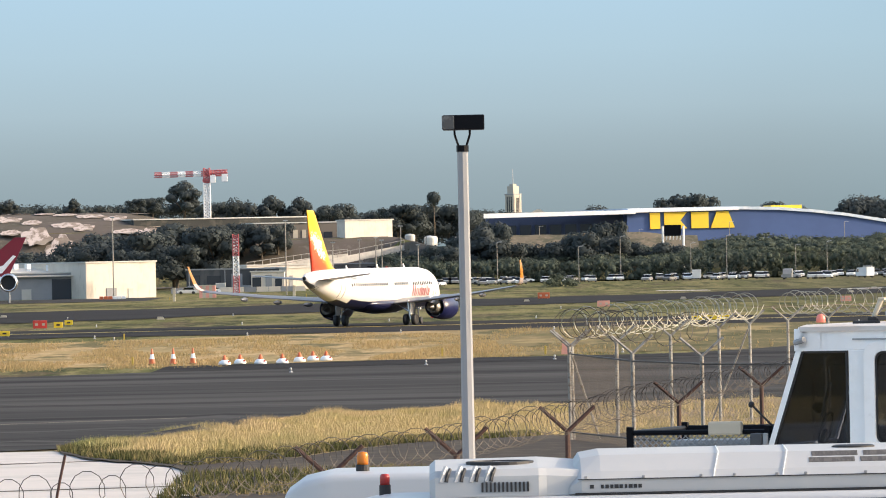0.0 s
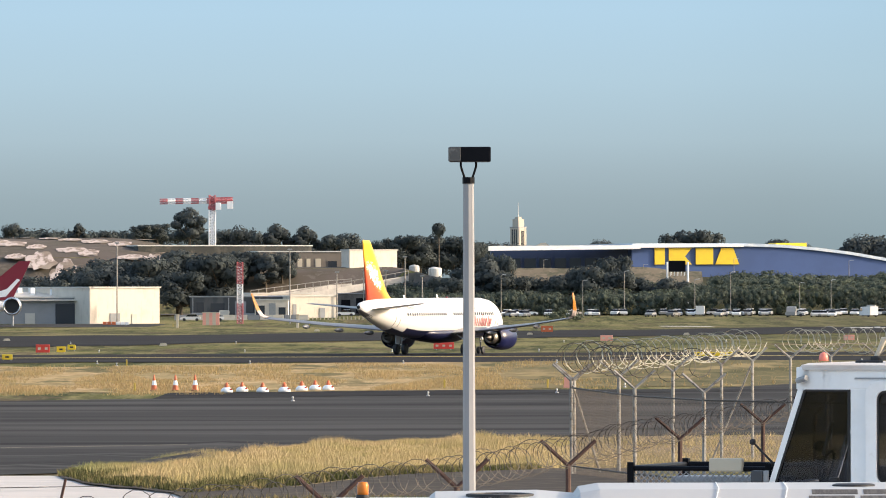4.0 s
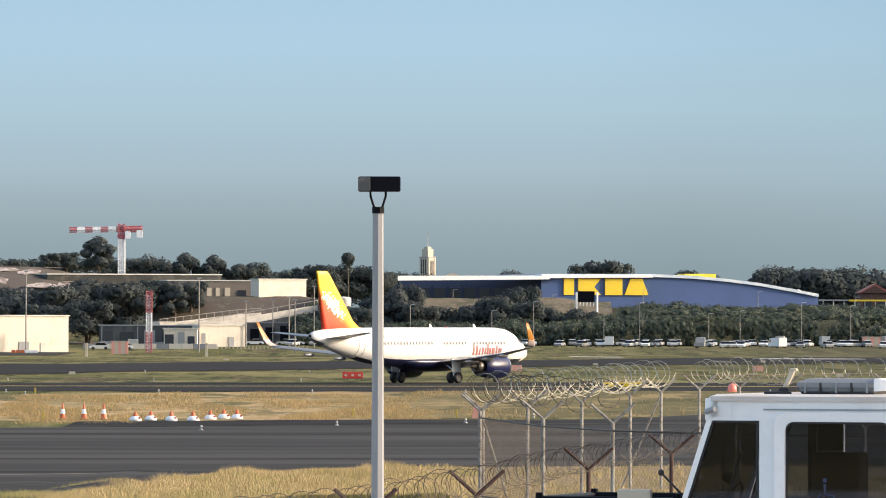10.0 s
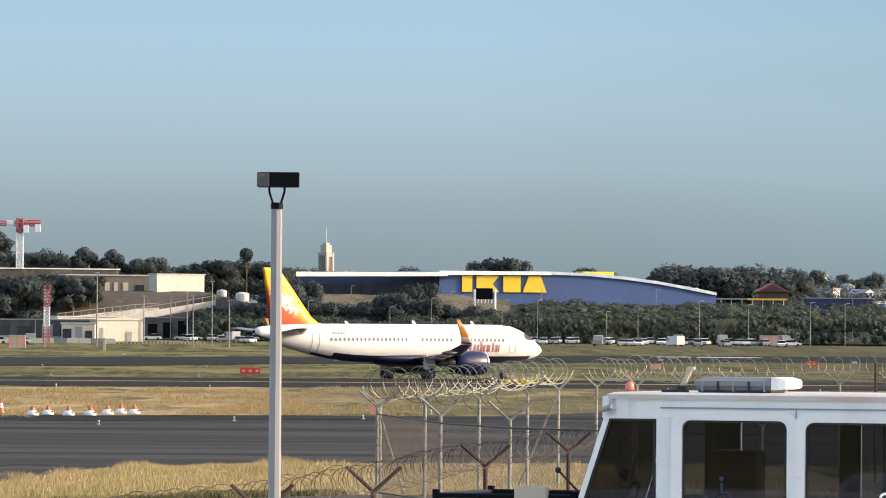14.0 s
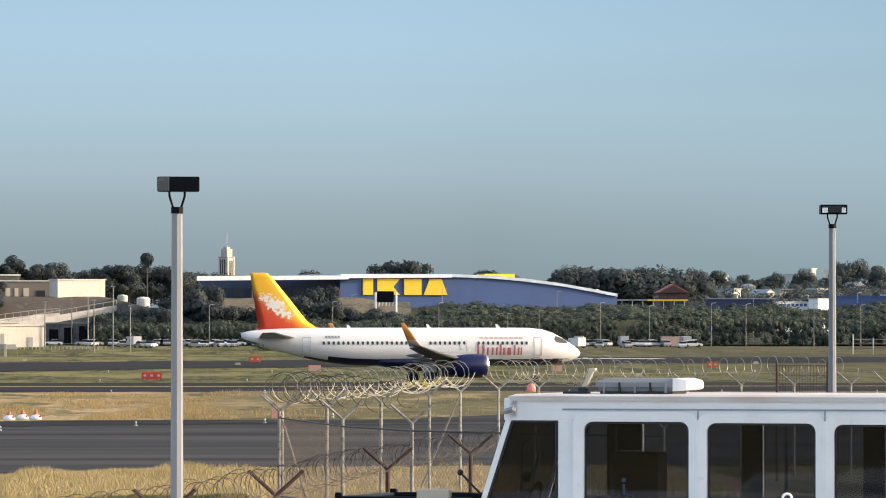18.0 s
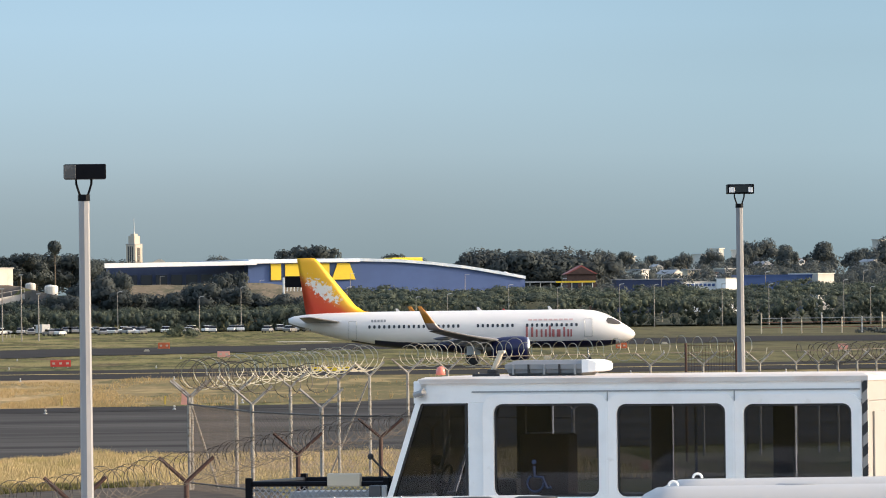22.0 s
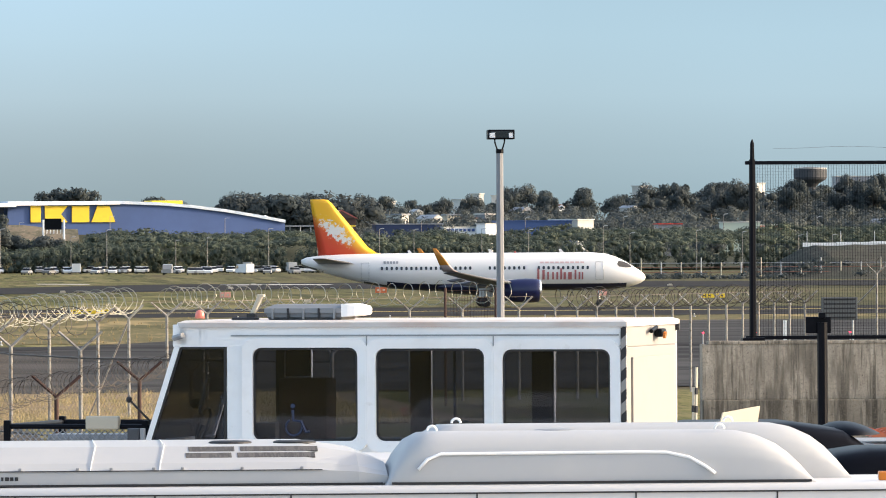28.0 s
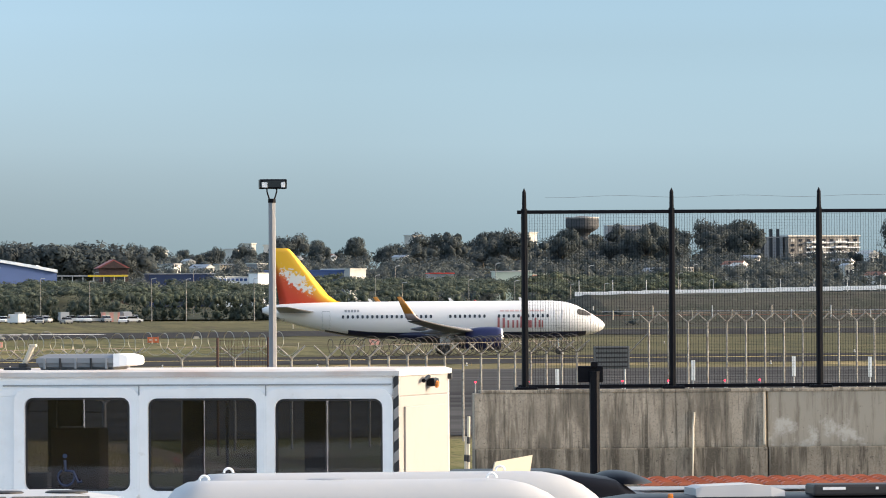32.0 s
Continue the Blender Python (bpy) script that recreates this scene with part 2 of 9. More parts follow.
CASING = Mat("dull grey casing", (0.055, 0.058, 0.060), 0.6).dirt(9.0, (0.12, 0.12, 0.12), 0.5, 0.6, 0.8).mat
POLE_STEEL = Mat("weathered pole steel", (0.27, 0.27, 0.28), 0.5, 0.25).dirt(2.0, (0.20, 0.20, 0.20), 0.45, 0.7, 0.7, stretch=(1, 1, 0.2)).mat
GALV = Mat("galvanised steel", (0.50, 0.51, 0.52), 0.45, 0.6).dirt(3.0, (0.36, 0.35, 0.33), 0.45, 0.7, 0.7).mat
WIRE = Mat("razor wire", (0.40, 0.375, 0.31), 0.6, 0.2).dirt(2.0, (0.12, 0.18, 0.14), 0.45, 0.7, 0.7).mat
WIRE_DARK = Mat("weathered razor wire", (0.085, 0.072, 0.06), 0.7, 0.2).dirt(2.0, (0.2, 0.17, 0.13), 0.55, 0.75, 0.7).mat
RUST = Mat("rust-brown paint", (0.055, 0.024, 0.017), 0.75).dirt(12.0, (0.10, 0.055, 0.035), 0.5, 0.7, 0.7).mat
ORANGE = Mat("orange plastic", (0.52, 0.12, 0.04), 0.45).mat
AMBER = Mat("amber lens", (0.55, 0.17, 0.02), 0.15).mat
RED = Mat("red paint", (0.60, 0.045, 0.03), 0.5).dirt(4.0, (0.5, 0.12, 0.09), 0.5, 0.7, 0.5).mat
RED_LENS = Mat("red lens", (0.34, 0.03, 0.025), 0.15).mat
PINK = Mat("salmon paint", (0.72, 0.34, 0.27), 0.6).dirt(1.0, (0.6, 0.26, 0.2), 0.5, 0.7, 0.6).mat
YELLOW = Mat("yellow paint", (0.80, 0.56, 0.03), 0.5).dirt(1.0, (0.7, 0.46, 0.04), 0.5, 0.7, 0.5).mat
BLUE = Mat("blue cladding", (0.050, 0.100, 0.265), 0.55)
BLUE.dirt(0.06, (0.042, 0.084, 0.225), 0.45, 0.6, 0.8).vary(0.1)
BLUE = BLUE.mat
GLASS_DARK = Mat("tinted glass", (0.012, 0.013, 0.015), 0.06, spec=0.6).mat


def clear_glass(name, rgb, amount):
    m = Mat(name, rgb, 0.03)
    see = m.node("ShaderNodeBsdfTransparent")
    see.inputs[0].default_value = (*rgb, 1)
    mix = m.node("ShaderNodeMixShader")
    mix.inputs[0].default_value = amount
    gloss = m.node("ShaderNodeBsdfGlossy")
    gloss.inputs["Roughness"].default_value = 0.03
    gloss.inputs["Color"].default_value = (0.75, 0.75, 0.75, 1)
    m.link(see.outputs[0], mix.inputs[1])
    m.link(gloss.outputs[0], mix.inputs[2])
    m.link(mix.outputs[0], m.nt.nodes["Material Output"].inputs[0])
    return m.mat


WINDSCREEN = clear_glass("lightly tinted glass", (0.62, 0.60, 0.58), 0.03)
GLASS = clear_glass("smoked window glass", (0.33, 0.355, 0.41), 0.05)


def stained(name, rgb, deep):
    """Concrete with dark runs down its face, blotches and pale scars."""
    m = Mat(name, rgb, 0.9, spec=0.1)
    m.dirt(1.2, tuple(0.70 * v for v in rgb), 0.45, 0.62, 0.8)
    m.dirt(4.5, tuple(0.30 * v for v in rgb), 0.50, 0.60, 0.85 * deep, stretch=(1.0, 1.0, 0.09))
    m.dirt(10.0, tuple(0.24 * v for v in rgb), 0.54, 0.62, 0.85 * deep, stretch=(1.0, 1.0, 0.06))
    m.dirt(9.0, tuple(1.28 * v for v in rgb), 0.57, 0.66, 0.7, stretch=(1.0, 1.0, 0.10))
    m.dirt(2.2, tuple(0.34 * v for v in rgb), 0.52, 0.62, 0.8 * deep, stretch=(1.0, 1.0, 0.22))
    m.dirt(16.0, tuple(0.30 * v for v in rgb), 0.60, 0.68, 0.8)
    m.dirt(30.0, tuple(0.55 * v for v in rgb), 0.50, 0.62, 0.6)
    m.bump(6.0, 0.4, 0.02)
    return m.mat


STAINED = stained("weathered concrete", (0.365, 0.318, 0.252), 1.0)
# darker version of the same concrete, for the plinth
STAINED_LOW = stained("darker weathered concrete", (0.25, 0.22, 0.175), 1.0)
# copy of the truck's white, darkened in colour to offset sun on its end
END_TONED = Mat("white enamel toned down for sun", (0.288, 0.272, 0.256), 0.6).dirt(2.0, (0.255, 0.237, 0.212), 0.5, 0.8, 0.5).mat
CREAM_WALL = Mat("cream wall paint", (0.63, 0.57, 0.485), 0.7).dirt(0.25, (0.53, 0.47, 0.39), 0.5, 0.7, 0.7).dirt(1.5, (0.47, 0.43, 0.36), 0.56, 0.68, 0.7, stretch=(1, 1, 0.2)).mat
ROOF_WORN = Mat("stained white roof paint", (0.60, 0.57, 0.54), 0.6).dirt(0.9, (0.50, 0.36, 0.29), 0.46, 0.62, 0.8, stretch=(0.5, 1.5, 1)).mat
ROOF_BLUE = Mat("pale blue roof sheet", (0.52, 0.60, 0.70), 0.45).dirt(0.3, (0.70, 0.74, 0.78), 0.48, 0.6, 0.8).mat
BANK_EARTH = Mat("sandy retaining bank", (0.165, 0.138, 0.100), 0.95, spec=0.05).dirt(0.25, (0.085, 0.085, 0.058), 0.48, 0.58, 0.9).dirt(0.9, (0.25, 0.21, 0.16), 0.55, 0.65, 0.7).mat
STAINED_PALE = Mat("patched concrete", (0.31, 0.285, 0.235), 0.9, spec=0.2)
STAINED_PALE.dirt(6.0, (0.17, 0.15, 0.12), 0.48, 0.62, 0.8, stretch=(1, 1, 0.12)).dirt(16.0, (0.09, 0.08, 0.065), 0.62, 0.70, 0.7).dirt(1.3, (0.46, 0.44, 0.40), 0.56, 0.63, 0.8)
STAINED_PALE = STAINED_PALE.mat


def leafy(m, share=0.35):
    """Lets some light through the leaves."""
    thin = m.node("ShaderNodeBsdfTranslucent")
    m.link(m.colour, thin.inputs["Color"])
    mix = m.node("ShaderNodeMixShader")
    mix.inputs[0].default_value = share
    m.link(m.surf.outputs[0], mix.inputs[1])
    m.link(thin.outputs[0], mix.inputs[2])
    m.link(mix.outputs[0], m.nt.nodes["Material Output"].inputs[0])
    return m.mat


# distant haze is put into these two leaf colours, greyer and bluer
LEAF = leafy(Mat("haze-toned foliage", (0.105, 0.120, 0.120), 0.95, spec=0.05).islands(0.14).vary(0.22).dirt(0.16, (0.070, 0.082, 0.083), 0.44, 0.60, 0.9))
LEAF_DARK = leafy(Mat("dark foliage", (0.088, 0.104, 0.104), 0.95, spec=0.05).islands(0.14).vary(0.2))
SHRUB = Mat("coastal scrub", (0.108, 0.130, 0.104), 0.95, spec=0.05).islands(0.15)
SHRUB.dirt(0.22, (0.080, 0.095, 0.080), 0.46, 0.60, 0.8)
SHRUB = leafy(SHRUB.dirt(0.03, (0.13, 0.145, 0.085), 0.5, 0.7, 0.6))
STRAW = Mat("tall straw grass", (0.47, 0.345, 0.175), 0.9, spec=0.1).islands(0.35)
STRAW = leafy(STRAW.dirt(0.035, (0.34, 0.28, 0.13), 0.50, 0.64, 0.7), 0.4)
BARK = Mat("bark", (0.11, 0.085, 0.06), 0.9).dirt(4.0, (0.2, 0.17, 0.13), 0.5, 0.7, 0.6).mat
EARTH = Mat("bare earth bank", (0.115, 0.095, 0.080), 0.95, spec=0.1).dirt(0.05, (0.085, 0.075, 0.055), 0.45, 0.60).dirt(0.4, (0.16, 0.135, 0.115), 0.55, 0.66, 0.7).mat
EARTH_DARK = Mat("damp soil", (0.055, 0.046, 0.040), 0.95, spec=0.1).dirt(0.8, (0.10, 0.085, 0.06), 0.5, 0.65).mat
ROCK = Mat("pale rock", (0.55, 0.46, 0.41), 0.95, spec=0.05).dirt(1.3, (0.20, 0.155, 0.12), 0.46, 0.56, 0.9).dirt(0.5, (0.30, 0.25, 0.20), 0.5, 0.6).mat
SHEET = Mat("pale metal sheet", (0.62, 0.60, 0.55), 0.55).dirt(0.3, (0.5, 0.48, 0.43), 0.45, 0.7, 0.7).vary(0.25).mat
SHEET_GREY = Mat("grey metal sheet", (0.30, 0.31, 0.33), 0.5).dirt(0.3, (0.24, 0.25, 0.26), 0.45, 0.7, 0.7).vary(0.3).mat
BRICK = Mat("red-brown brick", (0.24, 0.11, 0.075), 0.85).dirt(0.5, (0.17, 0.085, 0.06), 0.45, 0.7, 0.7).mat
STONE = Mat("cream stone", (0.46, 0.41, 0.35), 0.8).dirt(0.3, (0.48, 0.41, 0.31), 0.45, 0.7, 0.7).mat
TILE = Mat("terracotta tile", (0.50, 0.15, 0.075), 0.75).vary(0.35).mat
DARK_WINDOW = Mat("dark window", (0.03, 0.035, 0.045), 0.2).mat
CAR_PAINT = Mat("car paint", (0.80, 0.80, 0.80), 0.3).vary(0.8).mat

# ---- mesh helpers ----


def obj(name, bm, mats, smooth=False):
    me = bpy.data.meshes.new(name)
    bm.to_mesh(me)
    bm.free()
    for m in mats if isinstance(mats, (list, tuple)) else (mats,):
        me.materials.append(m)
    if smooth:
        me.polygons.foreach_set("use_smooth", [True] * len(me.polygons))
        me.update()
    return new(name, me)


def part(name, bm, mats, parent, label="", smooth=False):
    ob = obj(name, bm, mats, smooth)
    ob.parent = parent
    return tagged(ob, label)


def thing(name, m, label, category, group="", kind=""):
    ob = new(name)
    ob.empty_display_size = 0.2
    ob.matrix_basis = m
    return tagged(ob, label, category, group, kind)


def again(ob, parent, m=None):
    """Another part on the same mesh."""
    c = ob.copy()
    scene.collection.objects.link(c)
    c.parent = parent
    if m is not None:
        c.matrix_basis = m
    return c


def box(bm, c, s, rot=None, bevel=0.0, mat=0):
    m = Matrix.Translation(c) @ (rot.to_4x4() if rot else Matrix()) @ Matrix.Diagonal((*s, 1))
    made = bmesh.ops.create_cube(bm, size=1, matrix=m)["verts"]
    faces = {f for v in made for f in v.link_faces}
    if bevel:
        edges = list({e for v in made for e in v.link_edges})
        made = bmesh.ops.bevel(bm, geom=edges, offset=bevel, segments=2, affect="EDGES", profile=0.6)
        faces = set(made["faces"]) | {f for f in faces if f.is_valid}
    for f in faces:
        f.material_index = mat
    return bm


def rod(bm, a, b, r0, r1=None, seg=8, mat=0):
    a, b = Vector(a), Vector(b)
    r1 = r0 if r1 is None else r1
    turn = (b - a).to_track_quat("Z", "Y").to_matrix()
    rings = []
    for p, r in ((a, r0), (b, r1)):
        rings.append([bm.verts.new(p + turn @ Vector((r * math.cos(2 * math.pi * k / seg), r * math.sin(2 * math.pi * k / seg), 0))) for k in range(seg)])
    for k in range(seg):
        bm.faces.new((rings[0][k], rings[0][(k + 1) % seg], rings[1][(k + 1) % seg], rings[1][k])).material_index = mat
    bm.faces.new(rings[0][::-1]).material_index = mat
    bm.faces.new(rings[1]).material_index = mat
    return bm


def loft(bm, rings, cap=True, closed=True, mat=0):
    """Skins a list of rings of points."""
    vs = [[bm.verts.new(p) for p in ring] for ring in rings]
    n = len(vs[0])
    for a, b in zip(vs, vs[1:]):
        for k in range(n if closed else n - 1):
            bm.faces.new((a[k], a[(k + 1) % n], b[(k + 1) % n], b[k])).material_index = mat
    if cap:
        bm.faces.new(vs[0][::-1]).material_index = mat
        bm.faces.new(vs[-1]).material_index = mat
    return bm


def tube(bm, points, r, seg=5, mat=0):
    pts = [Vector(p) for p in points]
    rings = []
    for i, p in enumerate(pts):
        d = (pts[min(i + 1, len(pts) - 1)] - pts[max(i - 1, 0)]).normalized()
        t = d.to_track_quat("Z", "Y").to_matrix()
        rings.append([p + t @ Vector((r * math.cos(2 * math.pi * k / seg), r * math.sin(2 * math.pi * k / seg), 0)) for k in range(seg)])
    return loft(bm, rings, mat=mat)


def lathe(bm, profile, seg=24, mat=0, axis="Z", cap=True):
    """Turns a profile of (radius, height) round an axis."""
    rings = []
    for r, h in profile:
        ring = []
        for k in range(seg):
            a = 2 * math.pi * k / seg
            p = (r * math.cos(a), r * math.sin(a), h)
            ring.append(p if axis == "Z" else (p[2], p[0], p[1]))
        rings.append(ring)
    return loft(bm, rings, cap=cap, mat=mat)


def prism(bm, outline, depth, m=None, mat=0):
    """Extrudes an outline in x, z by depth along y."""
    a = [bm.verts.new((x, 0, z)) for x, z in outline]
    b = [bm.verts.new((x, depth, z)) for x, z in outline]
    n = len(a)
    faces = [bm.faces.new(a), bm.faces.new(b[::-1])]
    for k in range(n):
        faces.append(bm.faces.new((a[k], b[k], b[(k + 1) % n], a[(k + 1) % n])))
    for f in faces:
        f.material_index = mat
    bmesh.ops.recalc_face_normals(bm, faces=faces)
    if m is not None:
        bmesh.ops.transform(bm, matrix=m, verts=a + b)
    return bm


def rounded(x0, z0, x1, z1, r, n=4):
    """The outline of a rectangle with round corners."""
    out = []
    for cx, cz, a0 in ((x1 - r, z1 - r, 0), (x0 + r, z1 - r, 90), (x0 + r, z0 + r, 180), (x1 - r, z0 + r, 270)):
        for k in range(n + 1):
            a = radians(a0 + 90 * k / n)
            out.append((cx + r * math.cos(a), cz + r * math.sin(a)))
    return out


def smooth_step(a, b, v):
    t = min(max((v - a) / (b - a), 0.0), 1.0)
    return t * t * (3 - 2 * t)


# ---- ground ----
APRON = 1.3


def ground_z(x, y):
    z = APRON * (1 - smooth_step(190, 290, y))
    z += 1.2 * smooth_step(1450, 1640, y) + (8.5 + 3.0 * smooth_step(0, -14, x)) * smooth_step(1705 + 107 * smooth_step(0, -14, x), 1745 + 90 * smooth_step(0, -14, x), y) * smooth_step(150, 95, x)
    z += 7.8 * smooth_step(1800, 1900, y) * smooth_step(-50, -85, x)
    z += 15.0 * smooth_step(1750, 2700, y) * smooth_step(90, 170, x)
    return z


def sheet(name, xs, ys, mat, lift=0.0):
    bm = bmesh.new()
    grid = [[bm.verts.new((x, y, ground_z(x, y) + lift)) for x in xs] for y in ys]
    for a, b in zip(grid, grid[1:]):
        for k in range(len(xs) - 1):
            bm.faces.new((a[k], a[k + 1], b[k + 1], b[k]))
    return obj(name, bm, mat, True)


def band(name, mat, near, far, x0, x1, lift, wobble=1.5, step=4.0, rows=6, label=""):
    """A strip of paving between two edges that are functions of x, with worn uneven edges."""
    bm = bmesh.new()
    rng = random.Random(len(name) * 7 + int(abs(lift) * 1000))
    cols = []
    n = int((x1 - x0) / step)
    for k in range(n + 1):
        x = x0 + (x1 - x0) * k / n
        a = near(x) + wobble * (rng.random() - 0.5) + 2.2 * wobble * noise.noise((x * 0.06, lift * 90, 0.3))
        b = far(x) + wobble * (rng.random() - 0.5) + 2.2 * wobble * noise.noise((x * 0.06, lift * 90, 7.3))
        cols.append([bm.verts.new((x, a + (b - a) * j / rows, ground_z(x, a + (b - a) * j / rows) + lift)) for j in range(rows + 1)])
    for a, b in zip(cols, cols[1:]):
        for j in range(rows):
            bm.faces.new((a[j], b[j], b[j + 1], a[j + 1]))
    return tagged(obj(name, bm, mat, True), label, "", "", "structure")


def bend(points, v):
    """A value on a line of straight pieces."""
    return float(np.interp(v, [p[0] for p in points], [p[1] for p in points]))


def wedge_near(x):
    return bend(((-11.6, 216), (-9.7, 198), (-6.6, 187), (-4.3, 193), (-1.5, 214), (3.0, 236), (10.0, 250), (24.0, 262)), x)


def wedge_far(x):
    return bend(((-11.6, 219), (-11.3, 262), (-10.8, 285), (-9.1, 300), (-5.6, 313), (-0.2, 324), (14.0, 330), (24.0, 330)), x)


def build_ground():
    xs = [-6000, -3000, -1200, -500, -260, -160] + list(range(-120, 501, 10)) + [600, 800, 1200, 3000, 6000]
    ys = [-400, -100, 0, 60, 120] + list(range(160, 321, 10)) + list(range(360, 1481, 80)) + list(range(1500, 2001, 20)) + [2100, 2200, 2300, 2400, 2500, 2700, 3200, 4200, 8000]
    g = sheet("ground", xs, ys, GRASS)
    tagged(g, "dry mown airfield grass with worn brown patches", "", "", "structure")
    far_x = 320
    band("soil_edge", EARTH_DARK, lambda x: wedge_near(x) - 1.5 - 50 * smooth_step(-7.0, -4.2, x), lambda x: wedge_near(x) + 5.5 * smooth_step(8, 0, x) + 0.5, -11.2, 6.0, 0.09, 1.6, 0.4, 3, label="dark bare soil along the edge of the slab")
    band("grass_wedge", DRY_NEAR, wedge_near, wedge_far, -11.6, 24.0, 0.07, 0.6, 0.7, 8, label="dry grass wedge between slab and taxiway")
    band("road_perimeter", ASPHALT_DARK, lambda x: -40, lambda x: min(184, 190 - 2.4 * max(0, -x - 2)) if x < 6 else 196, -60, 60, 0.03, 1.0,
         label="dark asphalt of the vehicle apron")
    # out of view, added to throw light up onto the vehicles
    band("apron", BOUNCE_GREY, lambda x: -60, lambda x: 135, -60, 60, 0.045, 0.2, label="unseen pale ground strip added to bounce light onto the vehicles")
    band("pavement", CONCRETE_LIGHT, lambda x: 165 + (x + 6) * 1.0, lambda x: 217 if x < -11 else 217 - (x + 11) * 7.2, -40, -5.5, 0.05, 0.2, 1.5,
         label="pale concrete slab beside the grass")
    band("taxiway_near", ASPHALT, lambda x: 214 if x < -12 else (230 + (x + 12) * 26 if x < -10 else (282 + (x + 10) * 4.6 if x < 0 else 326 + x * 0.3)),
         lambda x: 440 + max(-30, min(x, 40)) * 1.0 + 30 + 5 * smooth_step(-20, 10, x) + 130 * smooth_step(14, 60, x), -160, far_x, 0.04, 1.0,
         label="grey taxiway asphalt with dark tyre marks")
    band("slab_joint", EARTH_DARK, lambda x: 172.0 + (x + 6) * 0.3, lambda x: 172.5 + (x + 6) * 0.3, -40, -6.5, 0.055, 0.1, 2.0, 1, "dark joint between slabs")
    band("slab_joint_far", EARTH_DARK, lambda x: 196.0 + (x + 10) * 0.6, lambda x: 196.6 + (x + 10) * 0.6, -40, -8.8, 0.055, 0.1, 2.0, 1, "dark joint between slabs")
    band("painted_line", PAINT_WORN, lambda x: 306.7 + (x + 18.6) * 0.77, lambda x: 307.7 + (x + 18.6) * 0.77, -40, -10.6, 0.05, 0.1, 4, 1, "worn pale taxiway line")
    band("painted_line_mid", PAINT_YELLOW, lambda x: 736 + 0.1 * x, lambda x: 740 + 0.1 * x, -160, far_x, 0.07, 0.2, 8, 1, "worn yellow taxiway centre line")
    band("taxiway_shoulder", ASPHALT_DARK, lambda x: 462 + max(-30, min(x, 20)) * 0.7, lambda x: 484 + max(-20, min(x, 10)) * 0.5, -18, far_x, 0.06, 2.0, 2.0,
         label="dark asphalt shoulder along the taxiway")
    band("grass_verge", DRY, lambda x: 486 + max(-20, min(x, 10)) * 0.5, lambda x: 655 + max(-40, min(x, 20)) * 0.9 + 30, -160, far_x, 0.03, 10.0, 2.5, 6,
         label="tall straw-coloured grass strip between the taxiways")
    band("taxiway_main", ASPHALT_DARK, lambda x: 690 + 0.3 * min(x, 20), lambda x: 785 + max(-50, min(x, 20)) * 0.2, -200, far_x, 0.05, 6.0, 3.0, 6,
         label="dark asphalt taxiway under the airliner")
    band("stand_apron", ASPHALT, lambda x: 1400, lambda x: 1497, -160, -57, 0.08, 6.0, 4.0, 3, "grey apron asphalt before the cream shed")
    band("concrete_patch", CONCRETE_LIGHT, lambda x: 1362 - 2 * (x - 40), lambda x: 1390 - 2 * (x - 40), 40, 49, 0.09, 5.0, 0.8, 2, "pale patch on the runway edge")
    band("concrete_strip", CONCRETE_LIGHT, lambda x: 1290, lambda x: 1318, 71, 90, 0.09, 5.0, 1.0, 2, "pale strip on the runway edge")
    band("taxiway_far", ASPHALT_DARK, lambda x: 1010 + 2.2 * max(-60, min(x, 80)), lambda x: 1215 + 1.9 * max(-60, min(x, 80)), -260, 420, 0.06, 14.0, 4.0, 6,
         label="distant dark runway asphalt")


build_ground()

# ---- airliner ----
FIN = Mat("tail livery paint", (0.85, 0.46, 0.02), 0.35)


